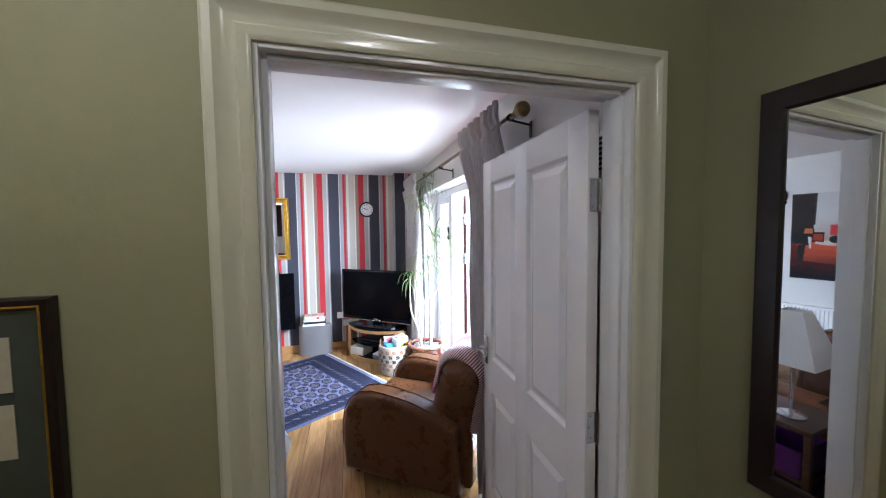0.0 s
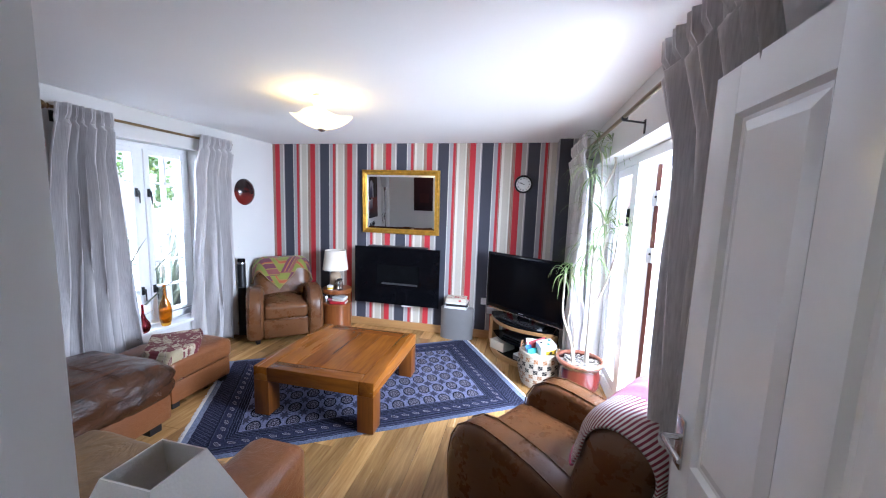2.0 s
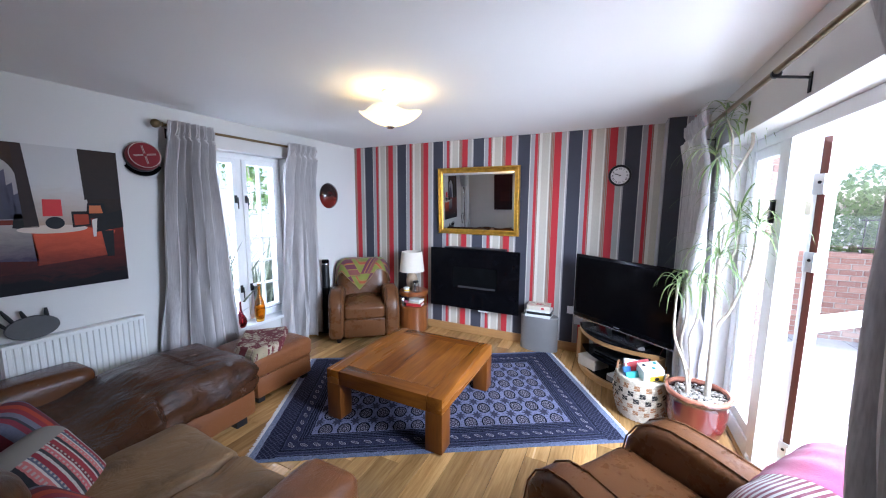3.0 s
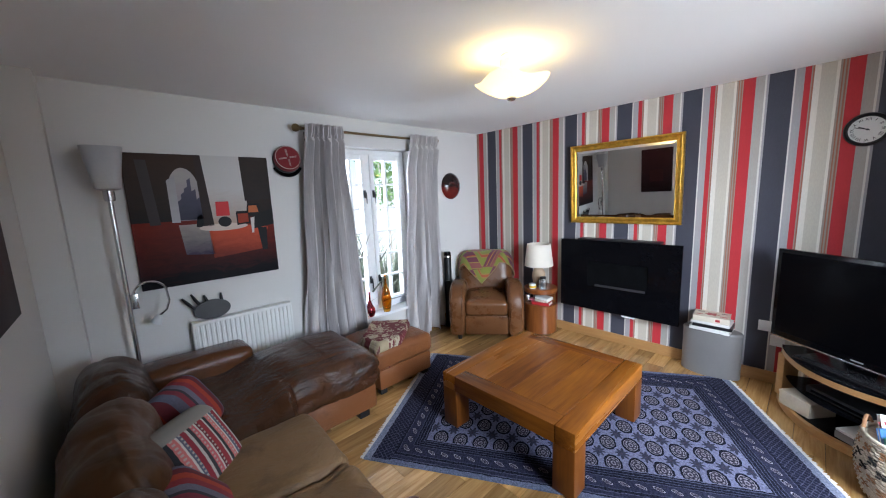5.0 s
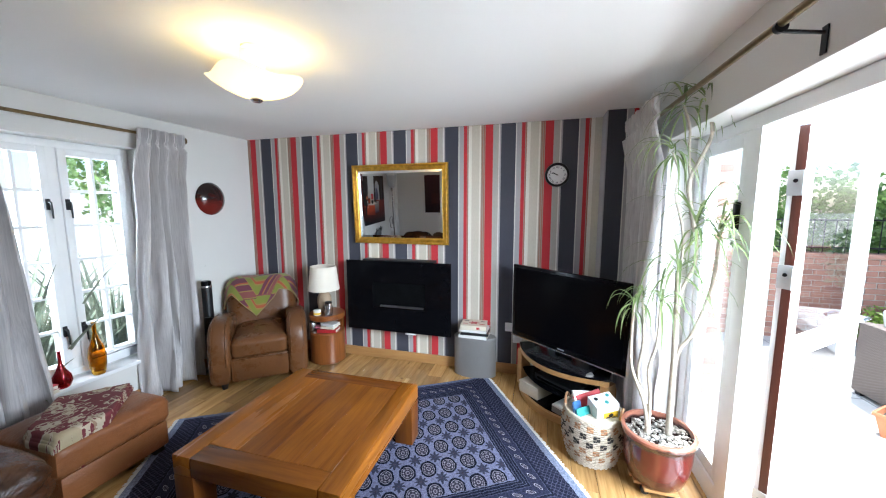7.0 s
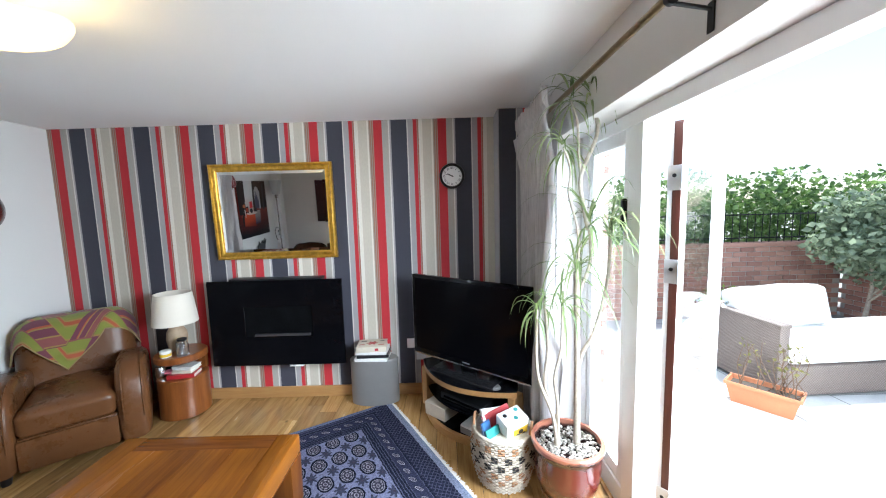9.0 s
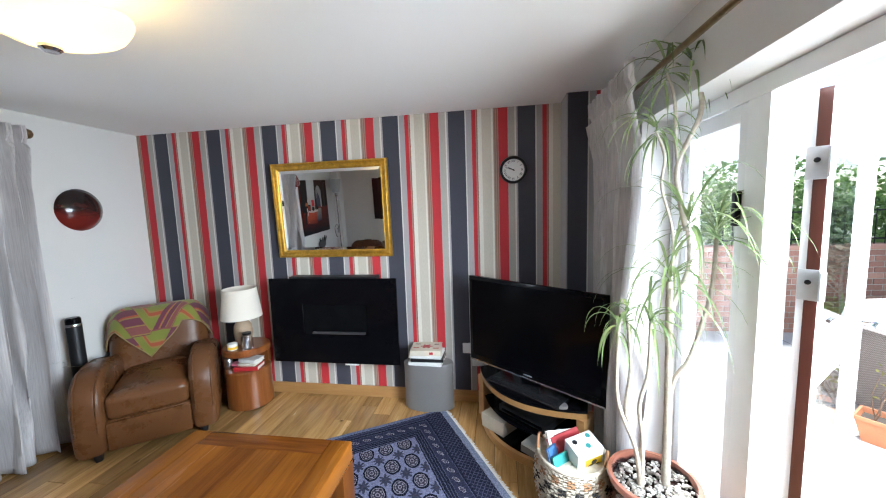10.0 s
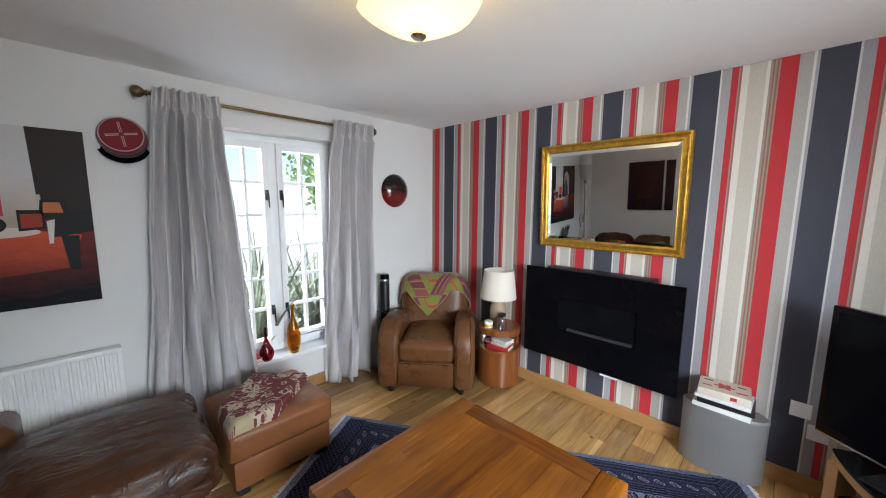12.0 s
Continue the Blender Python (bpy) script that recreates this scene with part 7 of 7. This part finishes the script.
def leaves(bm, n, place, size, rnd):
    """Many small folded leaves at random turns."""
    for _ in range(n):
        p = place()
        m = Euler((rnd.uniform(0, 6.3), rnd.uniform(0, 6.3), rnd.uniform(0, 6.3))).to_matrix()
        s = size * rnd.uniform(0.6, 1.3)
        vs = [bm.verts.new(p + m @ Vector(q)) for q in ((0, 0, 0), (s * 0.32, s * 0.45, s * 0.1), (0, s, 0), (-s * 0.32, s * 0.45, s * 0.1))]
        bm.faces.new((vs[0], vs[1], vs[2]))
        bm.faces.new((vs[0], vs[2], vs[3]))


rnd = random.Random(8)


def hedge():
    h = thing("hedge", "dense green shrub hedge above the brick garden wall", "hedge", pose(4.6, 7.62, 0.95))
    for k in range(7):
        x = -2.2 + k * 0.8
        part("stem", tube([(x, 0.3, -1.0), (x + 0.1, 0.32, 0.2), (x - 0.1, 0.25, 0.8)], [0.03, 0.02, 0.01], 7), BARK, h)
    bm = bmesh.new()

    def place():
        x = rnd.uniform(-1.6, 3.6)
        top = 0.86 + 0.30 * noise.noise(Vector((x * 1.3, 2.0, 0))) + 0.22 * noise.noise(Vector((x * 4, 1.0, 0)))
        z = rnd.uniform(-0.1, top) if rnd.random() < 0.92 else top + rnd.uniform(0, 0.3)
        y = rnd.uniform(-0.15, 0.5) + 0.18 * noise.noise(Vector((x * 2, z * 2, 3)))
        return Vector((x, y, z))
    leaves(bm, 10000, place, 0.095, rnd)
    tagged(part("foliage", bm, ivy_leaf, h), kind="stuff")


def railing():
    """Thin iron bars between two rails on top of the garden wall."""
    r = thing("railing", "low black iron railing on the brick garden wall", "railing", pose(3.1, 7.38, 1.03))
    for z in (0.06, 0.42):
        part("rail", box(0, 3.2, -0.008, 0.008, z, z + 0.02, 0.002), SATIN, r)
    for k in range(28):
        part("bar", tube([(0.04 + k * 0.116, 0, 0.0), (0.04 + k * 0.116, 0, 0.46)], 0.006, 6), SATIN, r)


def shrub(name, label, at, blobs, n, size, mat, trunk):
    t = thing(name, label, "shrub", at)
    for pts, r in trunk:
        part("branch", tube(pts, [r * (1 - 0.6 * k / (len(pts) - 1)) for k in range(len(pts))], 7), BARK, t)
    bm = bmesh.new()

    def place():
        c, r = rnd.choice(blobs)
        d = Vector((rnd.gauss(0, 1), rnd.gauss(0, 1), rnd.gauss(0, 0.8)))
        return Vector(c) + d.normalized() * r * rnd.uniform(0.35, 1.05)
    leaves(bm, n, place, size, rnd)
    tagged(part("foliage", bm, mat, t), kind="stuff")


def rattan():
    n = Nodes("grey_brown_rattan")
    x, y, z = n.xyz(n.coord())
    a = n.m("SINE", n.m("MULTIPLY", n.m("ADD", x, y), 260.0))
    b = n.m("SINE", n.m("MULTIPLY", z, 420.0))
    f = n.m("MULTIPLY_ADD", n.m("MULTIPLY", a, b), 0.5, 0.5)
    n.set(Base_Color=n.ramp(f, [(0.2, (0.10, 0.075, 0.06)), (0.8, (0.24, 0.19, 0.16))]), Roughness=0.6)
    n.bump(f, 0.6, 0.006)
    return n.mat


def garden_sofa():
    RAT = rattan()
    PAD = fabric("off_white_outdoor_cushion", (0.66, 0.65, 0.62), vary=0.05)
    g = thing("garden_sofa", "grey-brown woven rattan garden sofa with off-white cushions", "garden sofa", pose(3.10, 4.93, -0.134, 0, 0, 3))
    part("side_panel", box(0.0, 0.10, 0.0, 0.82, 0.03, 0.66, 0.02), RAT, g)
    part("base", box(0.10, 2.2, 0.0, 0.8, 0.03, 0.30, 0.02), RAT, g)
    part("back_panel", box(0.10, 1.18, 0.80, 0.92, 0.03, 0.66, 0.02), RAT, g)
    part("end_panel", box(1.19, 2.2, 0.80, 0.90, 0.03, 0.34, 0.02), RAT, g)
    part("rail", box(-0.004, 0.105, -0.004, 0.83, 0.655, 0.69, 0.008), RAT, g)
    for k in range(2):
        part("seat_cushion", puffy(1.02, 0.78, 0.16, 0.5, 10, 0.015, 0.006), PAD, g, at=pose(0.63 + k * 1.03, 0.40, 0.385))
    part("back_cushion", puffy(1.06, 0.22, 0.42, 0.5, 12, 0.02, 0.012), PAD, g, at=pose(0.64, 0.66, 0.66, -14, 0, 2))
    for x in (0.04, 2.14):
        for y in (0.06, 0.76):
            part("foot", box(x - 0.025, x + 0.025, y - 0.025, y + 0.025, 0, 0.03), SATIN, g)


def trough():
    TERRA = plain("terracotta_plastic", (0.40, 0.15, 0.065), 0.6, vary=0.1)
    t = thing("planter", "long terracotta trough planter with sparse twigs", "planter", pose(2.90, 4.84, -0.134, 0, 0, -52))
    bm = bmesh.new()
    rows = []
    for sx, sy, z in ((0.20, 0.075, 0.0), (0.235, 0.10, 0.16), (0.25, 0.115, 0.165), (0.25, 0.115, 0.19), (0.235, 0.10, 0.19), (0.225, 0.09, 0.15)):
        rows.append([bm.verts.new((x * sx, y * sy, z)) for x, y in ((-1, -1), (1, -1), (1, 1), (-1, 1))])
    for a, b in zip(rows, rows[1:]):
        for k in range(4):
            bm.faces.new((a[k], a[(k + 1) % 4], b[(k + 1) % 4], b[k]))
    bm.faces.new(rows[0][::-1])
    part("trough", bm, TERRA, t, smooth=20)
    part("soil", box(-0.226, 0.226, -0.091, 0.091, 0.13, 0.152), LAWN, t)
    lf = bmesh.new()
    for k in range(16):
        x, y = rnd.uniform(-0.2, 0.2), rnd.uniform(-0.06, 0.06)
        q = [Vector((x, y, 0.14))]
        for s in range(4):
            q.append(q[-1] + Vector((rnd.uniform(-0.06, 0.06), rnd.uniform(-0.05, 0.05), rnd.uniform(0.06, 0.13))))
        part("twig", tube(q, [0.005, 0.004, 0.003, 0.0025, 0.002], 6), plain("brown_twig", (0.12, 0.07, 0.04), 0.8) if k == 0 else bpy.data.materials["brown_twig"], t)
        for s in q[2:]:
            leaves(lf, 2, lambda s=s: s + Vector((rnd.uniform(-0.02, 0.02), rnd.uniform(-0.02, 0.02), rnd.uniform(-0.01, 0.02))), 0.035, rnd)
    tagged(part("leaflets", lf, leaf_mat("yellow_green_leaf", (0.08, 0.075, 0.02), (0.20, 0.18, 0.05)), t), kind="stuff")


hedge()
railing()
garden_sofa()
trough()
shrub("shrub", "grey-green leafy shrub in front of the brick wall", pose(5.75, 6.6, -0.13), [((-0.35, -0.1, 1.2), 0.36), ((-0.2, 0.0, 1.6), 0.3), ((0.1, 0.0, 1.35), 0.42), ((0.35, -0.35, 1.1), 0.4), ((0.0, -0.5, 0.85), 0.3), ((0.5, 0.3, 0.9), 0.35), ((0.1, -0.2, 1.65), 0.32)], 3800, 0.10, olive_leaf, [([(0.1, 0, 0), (0.12, -0.05, 0.6), (0.1, 0.0, 1.4)], 0.03), ([(0.12, -0.05, 0.5), (0.4, -0.3, 1.0)], 0.018), ([(0.11, -0.03, 0.4), (0.0, -0.5, 0.85)], 0.015)])
shrub("shrub", "low bright green shrub at the foot of the brick wall", pose(4.55, 7.0, -0.13), [((0.0, 0.0, 0.3), 0.25), ((-0.4, 0.0, 0.33), 0.25), ((0.4, 0.0, 0.25), 0.22)], 1500, 0.05, leaf_mat("bright_leaf", (0.10, 0.18, 0.02), (0.25, 0.36, 0.07)), [([(0, 0, 0), (0.02, 0.02, 0.2)], 0.01)])

# flax plants outside the small window, and an added white wall as bright backdrop
structure("wall_outside_west", box(-6.6, -6.5, -2, 9, -0.16, 1.9), plain("pale_backdrop_wall", (0.70, 0.69, 0.66), 0.85, vary=0.1, scale=1.5), "added pale backdrop wall behind the flax plants", "wall")


def flax(at, n, seed):
    r_ = random.Random(seed)
    t = thing("flax_plant", "spiky dark green flax plant outside the window", "flax plant", at, "flax plants")
    bm = bmesh.new()
    for k in range(n):
        a = 2 * math.pi * k * 0.618
        e = r_.uniform(0.9, 3.2)
        strap(bm, (0.05 * math.cos(a), 0.05 * math.sin(a), 0.0), (math.cos(a), math.sin(a), e), r_.uniform(1.0, 1.75), r_.uniform(0.022, 0.038), r_.uniform(0.12, 0.5), r_, 9)
    part("leaves", bm, phorm, t)


flax(pose(-4.0, 3.3, -0.16), 90, 1)
flax(pose(-4.15, 4.1, -0.16), 90, 2)
flax(pose(-4.2, 2.6, -0.16), 44, 3)
flax(pose(-4.9, 3.7, -0.16), 50, 4)
shrub("climber", "leafy green climber hanging beside the window", pose(-4.4, 4.22, -0.16), [((0, 0.0, 2.2), 0.3), ((0.0, 0.12, 1.85), 0.22), ((0, -0.05, 2.5), 0.3)], 900, 0.07, ivy_leaf, [([(0, 0.2, 0), (0, 0.15, 1.2), (0, 0, 2.4)], 0.02)])

# ---- pieces of walls and floors ----
brick_wall(0.0, 0.0, 3.9, -0.16, 0.97, "red brick garden wall with a brick coping", 290, pose(6.3, 7.3, 0, 0, 0, 90))
brick_wall(6.3, 3.4, 7.28, -0.16, 0.97, "red brick garden wall at the side of the terrace", 290)
brick_wall(0.0, 0.0, 0.5, -0.16, 2.9, "red brick return wall of the house", 200, pose(1.78, 5.35, 0, 0, 0, 90))
me_slab = mesh_of("slab", box(0.004, 0.596, 0.004, 0.596, 0.0, 0.03, 0.004, 1), SLAB)
for i in range(8):
    for j in range(14):
        sl_ = new("slab", me_slab)
        sl_.parent = patio_g
        sl_.matrix_basis = pose(1.26 + i * 0.6, 0.2 + j * 0.6 - (0.3 if i % 2 else 0), -0.1645)
plank_floor()
